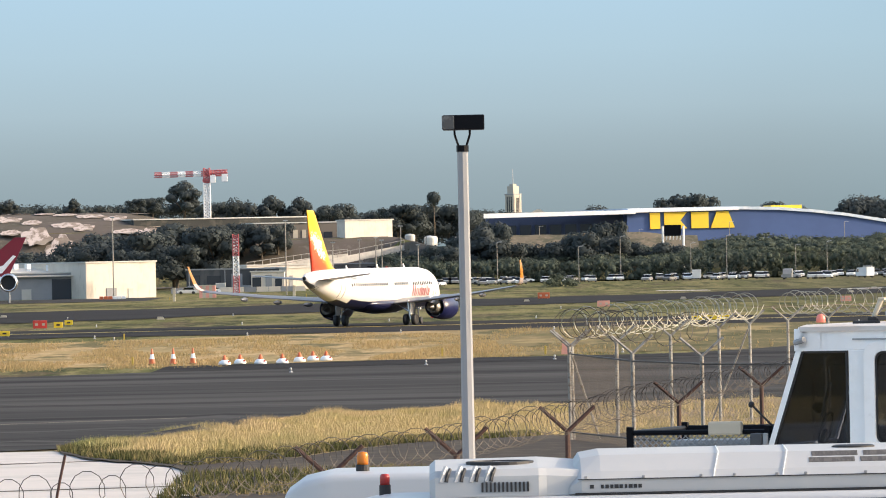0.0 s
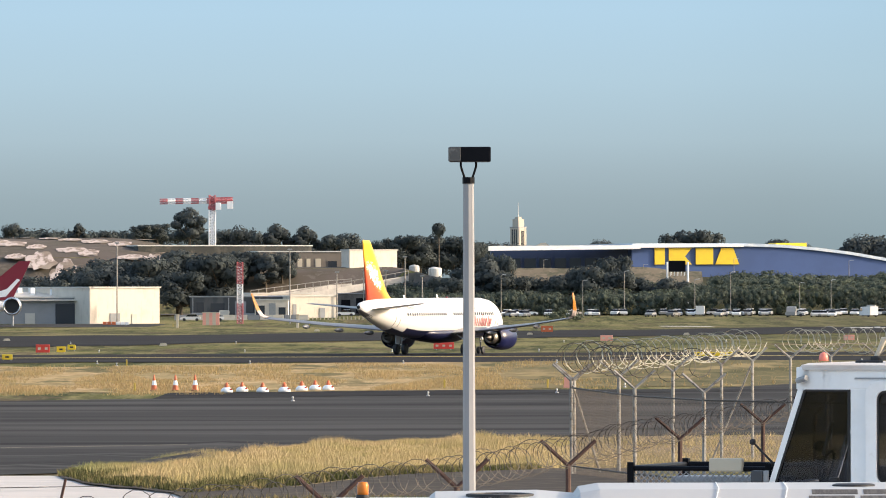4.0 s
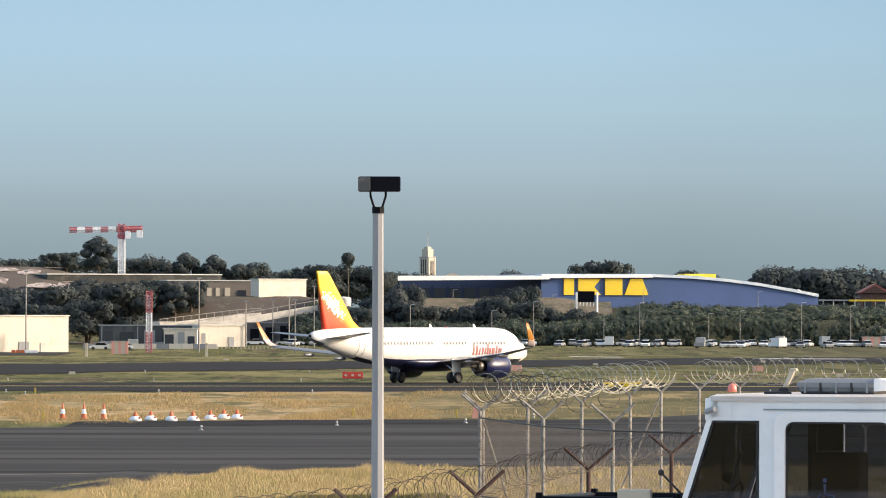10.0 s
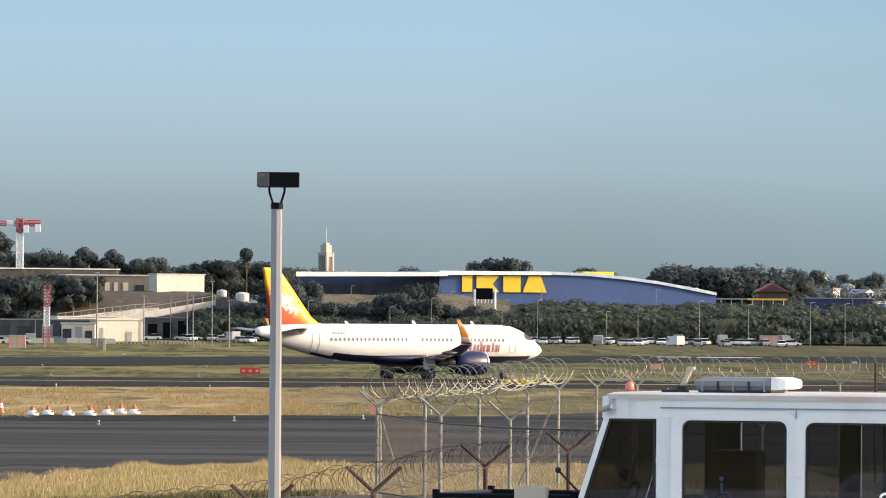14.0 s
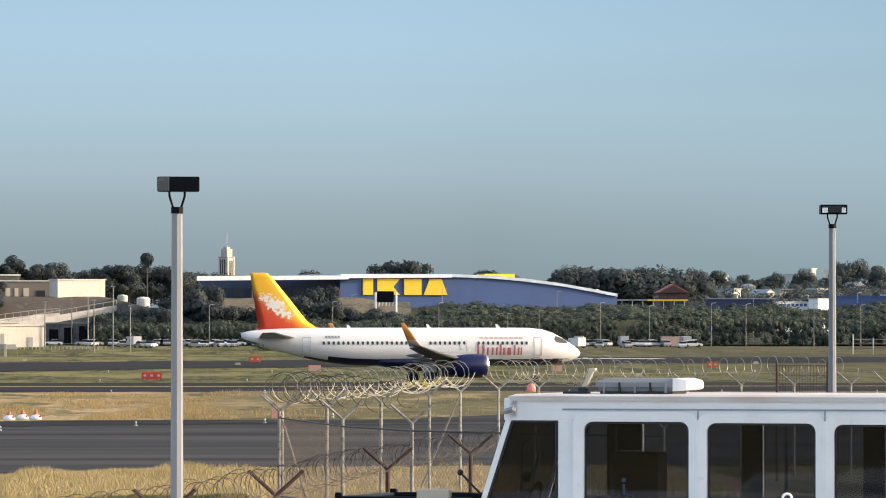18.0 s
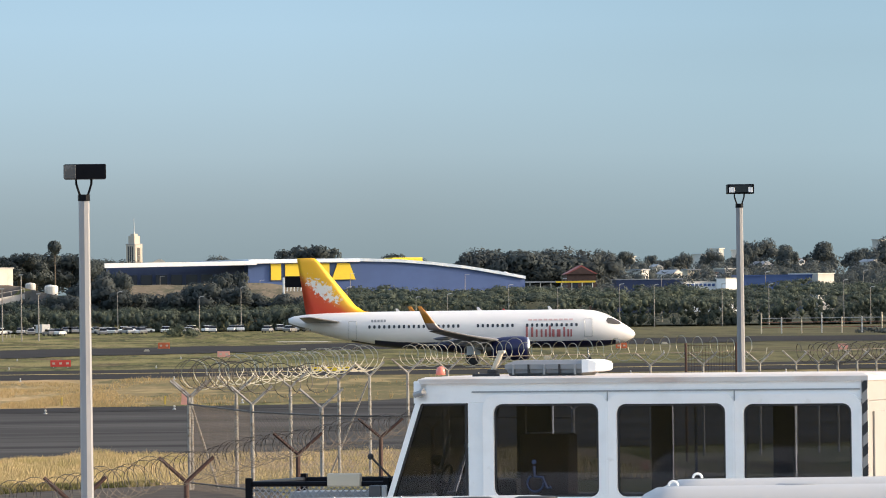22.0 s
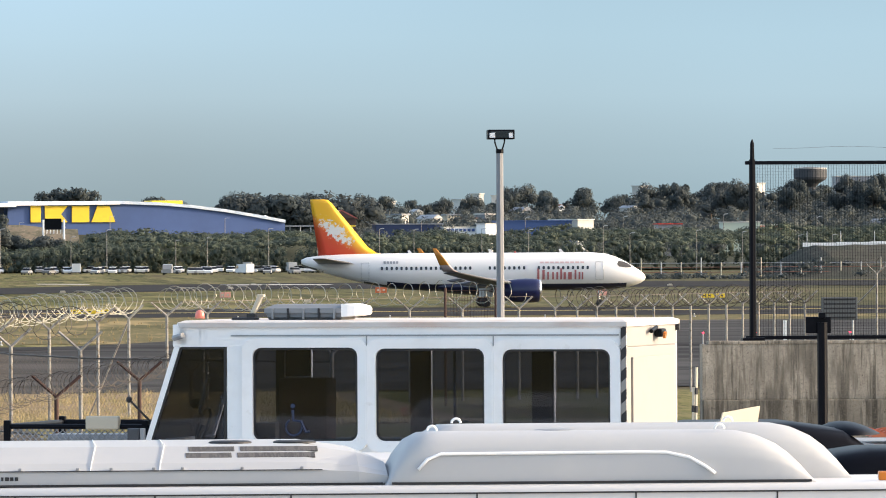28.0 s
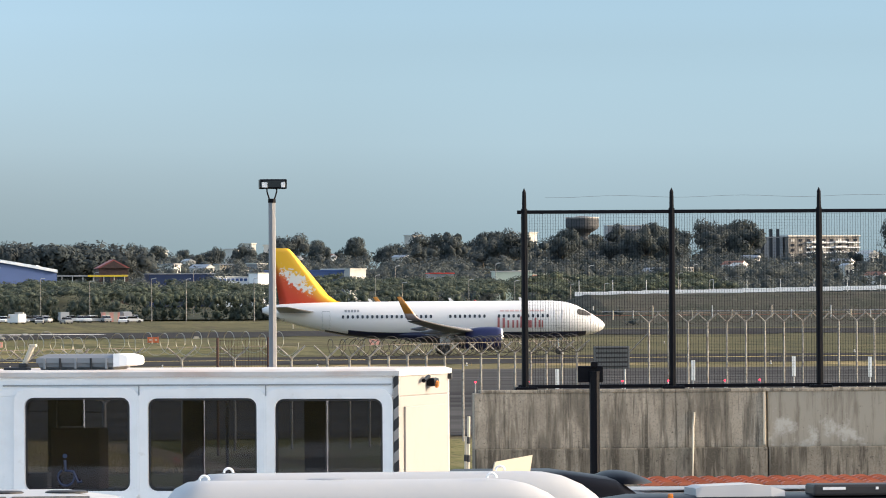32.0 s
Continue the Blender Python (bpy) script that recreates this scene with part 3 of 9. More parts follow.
def fin_paint(m):
    """Yellow at the top, red-orange at the root, and a ragged white patch between."""
    co = m.node("ShaderNodeTexCoord")
    sep = m.node("ShaderNodeSeparateXYZ")
    m.link(co.outputs["Object"], sep.inputs[0])
    wave = m.noise(0.55, 3, 0.5)
    slope = m.node("ShaderNodeMath")
    slope.operation = "MULTIPLY_ADD"
    slope.inputs[1].default_value = 0.7
    m.link(sep.outputs["X"], slope.inputs[0])
    m.link(sep.outputs["Z"], slope.inputs[2])
    add = m.node("ShaderNodeMath")
    add.operation = "MULTIPLY_ADD"
    add.inputs[1].default_value = 1.2
    m.link(wave, add.inputs[0])
    m.link(slope.outputs[0], add.inputs[2])
    span = m.node("ShaderNodeMapRange")
    span.inputs["From Min"].default_value, span.inputs["From Max"].default_value = -3.9, -0.35
    m.link(add.outputs[0], span.inputs["Value"])
    m.tint(1.0, m.ramp(span.outputs[0], ((0.0, (0.58, 0.055, 0.022)), (0.38, (0.66, 0.095, 0.028)), (0.56, (0.78, 0.27, 0.03)), (0.74, (0.85, 0.46, 0.02)))))
    # white ragged patch round a slanted line
    off = m.node("ShaderNodeVectorMath")
    off.operation = "SUBTRACT"
    off.inputs[1].default_value = (-15.1, 0.0, 8.3)
    m.link(co.outputs["Object"], off.inputs[0])
    both = m.node("ShaderNodeCombineXYZ")
    for k, way in enumerate(((0.814 / 2.5, 0.0, -0.581 / 2.5), (0.581 / 1.0, 0.0, 0.814 / 1.0))):
        dot = m.node("ShaderNodeVectorMath")
        dot.operation = "DOT_PRODUCT"
        dot.inputs[1].default_value = way
        m.link(off.outputs[0], dot.inputs[0])
        m.link(dot.outputs["Value"], both.inputs[k])
    far = m.node("ShaderNodeVectorMath")
    far.operation = "LENGTH"
    m.link(both.outputs[0], far.inputs[0])
    rag = m.node("ShaderNodeMath")
    rag.operation = "MULTIPLY_ADD"
    rag.inputs[1].default_value = 3.2
    m.link(m.noise(2.5, 4, 0.75), rag.inputs[0])
    m.link(far.outputs["Value"], rag.inputs[2])
    half = m.node("ShaderNodeMath")
    half.operation = "MULTIPLY"
    half.inputs[1].default_value = 0.435
    m.link(rag.outputs[0], half.inputs[0])
    m.tint(m.ramp(half.outputs[0], ((0.0, (1, 1, 1)), (0.94, (1, 1, 1)), (1.0, (0, 0, 0)))), (0.80, 0.76, 0.70))


fin_paint(FIN)
FIN = FIN.mat
SKIN = Mat("white airliner paint", (0.74, 0.725, 0.71), 0.35)
SKIN.dirt(0.8, (0.67, 0.655, 0.635), 0.5, 0.8, 0.5, stretch=(0.3, 1, 1))
SKIN = SKIN.mat
NAVY = Mat("navy airliner paint", (0.010, 0.012, 0.042), 0.3).mat
NACELLE = Mat("blue nacelle paint", (0.010, 0.013, 0.060), 0.3).mat
WING_GREY = Mat("grey wing paint", (0.13, 0.135, 0.15), 0.35).dirt(0.8, (0.12, 0.12, 0.13), 0.45, 0.7, 0.6).mat
BRIGHT_METAL = Mat("polished metal", (0.75, 0.75, 0.76), 0.22, 0.95).mat
TITANIUM = Mat("heat-stained titanium", (0.22, 0.20, 0.18), 0.45, 0.8).mat
RED_LETTER = Mat("red marking paint", (0.40, 0.135, 0.135), 0.4).mat
PALE_LETTER = Mat("faded pink marking paint", (0.62, 0.44, 0.42), 0.4).mat
WINGLET_ROOT = Mat("pale winglet paint", (0.40, 0.33, 0.32), 0.45).mat
WINGLET = Mat("orange winglet paint", (0.36, 0.15, 0.018), 0.45).mat

HULL = ((18.77, 3.12, 0.03, 0.03), (18.62, 3.13, 0.33, 0.33), (18.2, 3.17, 0.66, 0.64), (17.5, 3.27, 1.02, 0.98), (16.6, 3.45, 1.40, 1.28),
        (15.6, 3.63, 1.74, 1.58), (14.5, 3.76, 1.96, 1.83), (13.0, 3.82, 2.06, 1.96), (11.5, 3.82, 2.07, 1.975), (4.0, 3.82, 2.07, 1.975), (-4.5, 3.82, 2.07, 1.975),
        (-7.0, 3.87, 2.01, 1.94), (-9.5, 4.01, 1.86, 1.80), (-12.0, 4.24, 1.61, 1.52), (-14.5, 4.52, 1.27, 1.15), (-16.6, 4.76, 0.92, 0.78), (-18.2, 4.93, 0.55, 0.45), (-18.8, 4.98, 0.26, 0.24))


def hull_at(x):
    for a, b in zip(HULL, HULL[1:]):
        if b[0] <= x <= a[0]:
            f = (a[0] - x) / (a[0] - b[0])
            return [p + (q - p) * f for p, q in zip(a[1:], b[1:])]
    return HULL[-1][1:]


def hull_side(x, z, side, out=0.012):
    """A point on the hull's side at x, z."""
    zc, rz, ry = hull_at(x)
    c = max(-0.99, min(0.99, (z - zc) / rz))
    return Vector((x, side * (ry * math.sqrt(1 - c * c) + out), z))


def hull_patch(outline, side, out=0.012):
    """A thin plate that follows the hull's curve, from an outline in x, z."""
    bm = bmesh.new()
    bm.faces.new([bm.verts.new((x, 0, z)) for x, z in outline])
    bmesh.ops.triangulate(bm, faces=bm.faces[:])
    bmesh.ops.subdivide_edges(bm, edges=bm.edges[:], cuts=4, use_grid_fill=True)
    for v in bm.verts:
        v.co = hull_side(v.co.x, v.co.z, side, out)
    bmesh.ops.recalc_face_normals(bm, faces=bm.faces)
    return bm


def aerofoil(le, te, thick, n=7):
    """A closed wing section from the leading to the trailing point, thick at a third."""
    le, te = Vector(le), Vector(te)
    up, low = [], []
    for k in range(n):
        f = k / (n - 1)
        t = thick * (2.6 * math.sqrt(f) * (1 - f) * (1 - 0.35 * f)) * 0.55
        p = le.lerp(te, f)
        up.append((p, t))
    return up


def wing_ring(le, te, thick, normal):
    sec = aerofoil(le, te, thick)
    n = Vector(normal)
    top = [p + n * t for p, t in sec]
    bot = [p - n * t * 0.6 for p, t in sec][::-1][1:-1]
    return top + bot


def build_airliner():
    plane = thing("airliner", pose(0, 750, 0.05), "white twin-engine airliner with yellow-red tail and navy belly", "airliner")
    # fuselage
    bm = bmesh.new()
    seg = 36
    rings = []
    for x, zc, rz, ry in HULL:
        rings.append([(x, ry * math.sin(2 * math.pi * k / seg), zc + rz * math.cos(2 * math.pi * k / seg)) for k in range(seg)])
    loft(bm, rings)
    bmesh.ops.recalc_face_normals(bm, faces=bm.faces)
    for f in bm.faces:
        c = f.calc_center_median()
        f.material_index = 1 if c.z < 2.6 and c.x < 16.5 and c.x > -11 else 0
    part("fuselage", bm, [SKIN, NAVY], plane, "white fuselage over a navy belly", True)
    # darker grey shell along the bottom of the tail cone
    bm = bmesh.new()
    rings = []
    for x, g in ((-16.4, 1.006), (-17.3, 1.01), (-18.2, 1.015), (-18.83, 1.02)):
        zc, rz, ry = hull_at(x)
        rings.append([(x, g * ry * math.sin(2 * math.pi * k / 24), zc + g * rz * math.cos(2 * math.pi * k / 24)) for k in range(9, 16)])
    loft(bm, rings, cap=False, closed=False)
    part("tail_underside", bm, WING_GREY, plane, "dark grey underside of the tail cone", True)
    bm = bmesh.new()
    lathe(bm, [(0.2, -18.82), (0.17, -18.9), (0.12, -18.8), (0.02, -18.6)], 16, axis="X")
    bmesh.ops.transform(bm, matrix=Matrix.Translation((0, 0, 4.98)), verts=bm.verts)
    part("tail_exhaust", bm, BLACK, plane, "black exhaust opening in the tail")
    # belly fairing
    bm = bmesh.new()
    rings = []
    for x, w, d in ((8.2, 0.7, 0.15), (7.0, 1.6, 0.42), (5.0, 2.05, 0.62), (1.0, 2.1, 0.66), (-2.5, 1.9, 0.5), (-4.6, 1.0, 0.15)):
        rings.append([(x, w * math.sin(2 * math.pi * k / 16), 2.25 + (0.5 if math.cos(2 * math.pi * k / 16) > 0 else d * 1.6) * math.cos(2 * math.pi * k / 16)) for k in range(16)])
    loft(bm, rings)
    bmesh.ops.recalc_face_normals(bm, faces=bm.faces)
    part("belly_fairing", bm, NAVY, plane, "", True)
    # fin with its dorsal fillet
    bm = bmesh.new()
    spec = ((5.55, -8.2, -16.9, 0.30), (5.95, -10.6, -16.95, 0.42), (6.6, -11.55, -17.05, 0.46), (9.0, -13.5, -17.4, 0.36), (11.3, -15.4, -17.75, 0.24), (11.72, -15.85, -17.8, 0.18), (11.78, -16.2, -17.78, 0.05))
    loft(bm, [wing_ring((x0, 0, z), (x1, 0, z), t, (0, 1, 0)) for z, x0, x1, t in spec])
    bmesh.ops.recalc_face_normals(bm, faces=bm.faces)
    part("tail_fin", bm, FIN, plane, "yellow to red tail fin with a ragged white motif", True)
    for side in (-1, 1):
        # wing
        bm = bmesh.new()
        spec = ((1.2, 7.4, 0.9, 2.20, 1.15), (1.95, 6.6, 0.3, 2.30, 1.05), (6.3, 3.85, 0.1, 2.68, 0.62), (11.5, 0.75, -1.75, 3.18, 0.36), (16.4, -2.15, -3.95, 3.78, 0.22), (17.0, -2.6, -4.2, 3.9, 0.18))
        loft(bm, [wing_ring((x0, side * y, z), (x1, side * y, z - 0.12), t, (0, 0, 1)) for y, x0, x1, z, t in spec])
        bmesh.ops.recalc_face_normals(bm, faces=bm.faces)
        wing = part("wing", bm, WING_GREY, plane, "grey wing", True)
        bm = bmesh.new()
        spec = ((17.0, 3.9, -2.6, -4.2, 0.16, (0, 0, 1)), (17.42, 4.08, -3.0, -4.35, 0.14, (0, -0.5 * side, 0.86)), (17.68, 4.6, -3.5, -4.6, 0.12, (0, -0.9 * side, 0.4)), (17.85, 5.5, -4.2, -5.0, 0.10, (0, -side, 0.1)), (17.95, 6.4, -4.95, -5.4, 0.06, (0, -side, 0.05)))
        loft(bm, [wing_ring((x0, side * y, z), (x1, side * y, z), t, n) for y, z, x0, x1, t, n in spec])
        bmesh.ops.recalc_face_normals(bm, faces=bm.faces)
        for f in bm.faces:
            f.material_index = 1 if f.calc_center_median().z < 4.7 else 0
        part("winglet", bm, [WINGLET, WINGLET_ROOT], wing, "orange upswept winglet on a pale root", True)
        for y, x, z, ln in ((6.9, -0.1, 2.5, 2.6), (9.8, -1.2, 2.78, 2.2), (12.9, -2.6, 3.15, 1.8)):
            bm = bmesh.new()
            lathe(bm, [(0.02, -ln * 0.55), (0.16, -ln * 0.3), (0.24, 0), (0.2, ln * 0.3), (0.03, ln * 0.55)], 10, axis="X")
            bmesh.ops.transform(bm, matrix=Matrix.Translation((x, side * y, z - 0.22)), verts=bm.verts)
            part("flap_fairing", bm, WING_GREY, wing, "", True)
        # tailplane
        bm = bmesh.new()
        spec = ((0.5, -12.6, -17.0, 4.75, 0.34), (1.0, -13.0, -17.05, 4.8, 0.32), (6.1, -16.1, -17.75, 5.32, 0.16), (6.22, -16.4, -17.75, 5.34, 0.06))
        loft(bm, [wing_ring((x0, side * y, z), (x1, side * y, z), t, (0, 0, 1)) for y, x0, x1, z, t in spec])
        bmesh.ops.recalc_face_normals(bm, faces=bm.faces)
        part("tailplane", bm, WING_GREY, plane, "grey horizontal tailplane", True)
        # engine
        ex, ey, ez = 4.9, side * 5.75, 1.78
        bm = bmesh.new()
        lathe(bm, [(1.05, 2.02), (1.19, 1.9), (1.29, 1.4), (1.31, 0.4), (1.24, -0.8), (1.04, -2.0), (0.98, -2.02), (0.95, -1.4), (0.95, 1.0), (0.98, 1.9), (1.05, 2.02)], 32, axis="X", cap=False)
        bmesh.ops.recalc_face_normals(bm, faces=bm.faces)
        bmesh.ops.transform(bm, matrix=Matrix.Translation((ex, ey, ez)), verts=bm.verts)
        eng = part("engine", bm, NACELLE, plane, "dark blue engine nacelle", True)
        bm = bmesh.new()
        lathe(bm, [(0.96, 1.7), (1.04, 2.02), (1.10, 2.1), (1.16, 2.06), (1.21, 1.85)], 32, axis="X", cap=False)
        bmesh.ops.transform(bm, matrix=Matrix.Translation((ex, ey, ez)), verts=bm.verts)
        part("inlet_lip", bm, BRIGHT_METAL, eng, "polished metal inlet ring", True)
        bm = bmesh.new()
        lathe(bm, [(0.93, 1.05), (0.30, 1.08), (0.20, 1.35), (0.02, 1.55)], 20, axis="X")
        bmesh.ops.transform(bm, matrix=Matrix.Translation((ex, ey, ez)), verts=bm.verts)
        part("fan", bm, GREY, eng, "grey fan disc", True)
        bm = bmesh.new()
        lathe(bm, [(0.72, -1.2), (0.70, -2.1), (0.56, -2.9), (0.52, -2.9), (0.36, -2.4), (0.34, -2.9), (0.03, -3.7)], 24, axis="X")
        bmesh.ops.transform(bm, matrix=Matrix.Translation((ex, ey, ez)), verts=bm.verts)
        part("exhaust", bm, TITANIUM, eng, "bare metal exhaust cone", True)
        bm = bmesh.new()
        loft(bm, [[(ex + 0.9, ey - 0.08, ez + 1.2), (ex + 0.9, ey + 0.08, ez + 1.2), (ex + 0.9, ey + 0.08, ez + 1.25), (ex + 0.9, ey - 0.08, ez + 1.25)],
                  [(ex - 1.2, ey - 0.2, ez + 0.5), (ex - 1.2, ey + 0.2, ez + 0.5), (ex - 1.2, ey + 0.2, ez + 1.25), (ex - 1.2, ey - 0.2, ez + 1.25)],
                  [(ex - 3.6, ey - 0.12, ez + 0.55), (ex - 3.6, ey + 0.12, ez + 0.55), (ex - 3.6, ey + 0.12, ez + 1.0), (ex - 3.6, ey - 0.12, ez + 1.0)]])
        part("pylon", bm, SKIN, eng, "white pylon")
        # cabin windows and doors
        bm = hull_patch(rounded(-0.13, 4.05, 0.13, 4.42, 0.1, 3), side, 0.05)
        first = part("cabin_window", bm, DARK_WINDOW, plane)
        first.location.x = 12.3
        for k in range(1, 45):
            x = 12.3 - 0.533 * k
            if k in (11, 12, 21, 22, 23) or x < -10.5:
                continue
            c = again(first, plane)
            c.location = (x, side * (hull_side(x, 4.24, 1, 0).y - hull_side(0, 4.24, 1, 0).y), 0)
        for x in (13.6, -11.9):
            bm = bmesh.new()
            for a, b in (((x - 0.42, 2.95), (x - 0.42, 4.85)), ((x + 0.42, 2.95), (x + 0.42, 4.85)), ((x - 0.42, 2.95), (x + 0.42, 2.95)), ((x - 0.42, 4.85), (x + 0.42, 4.85))):
                if hull_at(x)[0] - hull_at(x)[1] > 2.9:
                    continue
                tube(bm, [hull_side(a[0] + (b[0] - a[0]) * f / 6, a[1] + (b[1] - a[1]) * f / 6, side, 0.03) for f in range(7)], 0.018, 4)
            if bm.verts:
                part("cabin_door", bm, GREY, plane, "grey door outline")
        for x in (5.9, 5.2):
            part("exit_hatch", hull_patch(rounded(x - 0.25, 3.55, x + 0.25, 4.6, 0.1, 2), side, 0.03), SKIN, plane)
        # cockpit glazing
        part("cockpit_window", hull_patch(((15.55, 4.62), (15.75, 4.98), (16.35, 4.86), (17.05, 4.52), (17.2, 4.22), (16.5, 4.22), (15.75, 4.32)), side, 0.05), BLACK, plane, "black-rimmed cockpit window")
        # name marking, drawn as plain upright bars
        x0 = 12.1 if side < 0 else 6.4
        bar = [(0.0, 0.30, 1.22), (0.55, 0.34, 1.05), (1.08, 0.26, 0.82), (1.62, 0.26, 0.82), (2.08, 0.26, 0.82), (2.50, 0.28, 1.22), (2.86, 0.34, 0.80), (3.36, 0.52, 0.80), (4.06, 0.26, 1.05), (4.50, 0.26, 0.82), (4.84, 0.22, 0.80)]
        for dx, w, h in bar:
            w *= 0.78
            xx = (x0 - 5.3 + dx) if side < 0 else (x0 + 5.3 - dx - w)
            part("name_bar", hull_patch(((xx, 2.95), (xx + w, 2.95), (xx + w, 2.95 + h), (xx, 2.95 + h)), side, 0.05), RED_LETTER, plane, "dark red marking bar")
        for k in range(9):
            xx = x0 - 5.0 + 0.55 * k
            part("small_bar", hull_patch(((xx, 4.72), (xx + 0.42, 4.72), (xx + 0.42, 4.9), (xx, 4.9)), side, 0.05), PALE_LETTER, plane)
        for k in range(5):
            xx = -9.9 + 0.34 * k
            part("side_bar", hull_patch(((xx, 4.75), (xx + 0.24, 4.75), (xx + 0.24, 5.02), (xx, 5.02)), side, 0.05), GREY, plane)
        # gear door and main leg
        bm = bmesh.new()
        rod(bm, (1.06, side * 3.795, 0.6), (1.06, side * 3.5, 2.5), 0.14, 0.16, 10)
        rod(bm, (1.06, side * 3.6, 1.4), (0.9, side * 2.4, 2.2), 0.07, 0.07, 8)
        leg = part("main_leg", bm, BRIGHT_METAL, plane, "silver landing-gear leg")
        bm = bmesh.new()
        box(bm, (1.06, side * 4.05, 1.75), (1.5, 0.05, 1.3), None, 0.02)
        part("gear_door", bm, SKIN, leg)
    # nose leg
    bm = bmesh.new()
    rod(bm, (13.7, 0, 0.4), (13.55, 0, 2.0), 0.09, 0.11, 10)
    box(bm, (13.95, 0, 1.75), (0.05, 0.5, 0.5), None, 0.01)
    part("nose_leg", bm, BRIGHT_METAL, plane, "silver nose-gear leg")
    for x, z in ((9.9, 5.95), (2.2, 5.95), (-6.6, 5.88)):
        bm = bmesh.new()
        prism(bm, ((0.0, 0), (-0.5, 0), (-0.62, 0.42), (-0.38, 0.42)), 0.05, Matrix.Translation((x, -0.025, z - 0.1)))
        part("antenna", bm, SKIN, plane)
    bm = bmesh.new()
    bmesh.ops.create_uvsphere(bm, u_segments=10, v_segments=6, radius=0.12, matrix=Matrix.Translation((4.5, 0, 5.92)))
    part("beacon", bm, RED_LENS, plane, "red beacon lens", True)
    wheels = []
    for name, x, ys, r, w in (("nose_wheels", 13.7, (-0.25, 0.25), 0.38, 0.22), ("main_wheels", 1.06, (-4.26, -3.33), 0.585, 0.42), ("main_wheels", 1.06, (3.33, 4.26), 0.585, 0.42)):
        axle = new(name)
        axle.parent = plane
        axle.location = (x, 0, r)
        for y in ys:
            bm = bmesh.new()
            lathe(bm, [(r * 0.55, -w / 2), (r * 0.9, -w / 2), (r, -w * 0.3), (r, w * 0.3), (r * 0.9, w / 2), (r * 0.55, w / 2)], 24)
            bmesh.ops.transform(bm, matrix=Matrix.Translation((0, y, 0)) @ Matrix.Rotation(math.pi / 2, 4, "X"), verts=bm.verts)
            part("tyre", bm, BLACK, axle, "black tyre", True)
            bm = bmesh.new()
            lathe(bm, [(0.02, -w * 0.36), (r * 0.5, -w * 0.4), (r * 0.56, -w * 0.48), (r * 0.56, w * 0.48), (r * 0.5, w * 0.4), (0.02, w * 0.36)], 16)
            bmesh.ops.transform(bm, matrix=Matrix.Translation((0, y, 0)) @ Matrix.Rotation(math.pi / 2, 4, "X"), verts=bm.verts)
            part("rim", bm, GREY, axle, "grey wheel rim")
        wheels.append((axle, x, r))
    return plane, wheels


AIRLINER, WHEELS = build_airliner()

# ---- lamp posts ----


def build_lamp_post(x, y, top, size, label, lit_side):
    base = ground_z(x, y)
    post = thing("lamp_post", pose(x, y, base), label, "lamp post", "apron lamp posts")
    h = top - base
    bm = bmesh.new()
    rod(bm, (0, 0, 0), (0, 0, h - 0.47 * size), 0.098 * size, 0.075 * size, 8)
    box(bm, (0, 0, 0.05), (0.4, 0.4, 0.1), None, 0.02)
    part("pole", bm, POLE_STEEL, post, "galvanised octagonal pole")
    bm = bmesh.new()
    rod(bm, (0, 0, h - 0.52 * size), (0, 0, h - 0.43 * size), 0.085 * size, 0.085 * size, 10)
    for s in (-1, 1):
        tube(bm, [(s * 0.05 * size, 0, h - 0.45 * size), (s * 0.075 * size, 0, h - 0.38 * size), (s * 0.105 * size, 0, h - 0.28 * size), (s * 0.105 * size, 0, h - 0.18 * size)], 0.018 * size, 6)
    part("yoke", bm, BLACK_PAINT, post, "black fork bracket")
    bm = bmesh.new()
    box(bm, (0.02 * size, 0, h - 0.115 * size), (0.58 * size, 0.42 * size, 0.21 * size), None, 0.02)
    head = part("lamp_head", bm, BLACK_PAINT, post, "black floodlight box")
    bm = bmesh.new()
    if lit_side:
        box(bm, (0.02 * size, -0.215 * size, h - 0.115 * size), (0.48 * size, 0.02, 0.15 * size), None, 0.005)
    else:
        box(bm, (-0.195 * size, -0.225 * size, h - 0.115 * size), (0.17 * size, 0.04, 0.19 * size), None, 0.008)
    part("lens" if lit_side else "gear_box", bm, GLASS_DARK if lit_side else CASING, head, "glass lens" if lit_side else "grey control box")
    if lit_side:
        # white colour stands in for light reflected inside the lamp
        for sx, w in ((-0.18, 0.12), (0.225, 0.09)):
            bm = bmesh.new()
            box(bm, (sx * size, -0.232 * size, h - 0.135 * size), (w * size, 0.012, 0.11 * size), None, 0.004)
            part("reflector", bm, WHITE, head, "reflector panel, its reflected light given as white")
    return post


build_lamp_post(0.30, 102.0, 8.53, 1.0, "galvanised lamp post with a black floodlight box", False)
build_lamp_post(14.96, 162.0, 9.12, 1.02, "galvanised lamp post with a glazed floodlight", True)

# ---- razor-wire fences ----


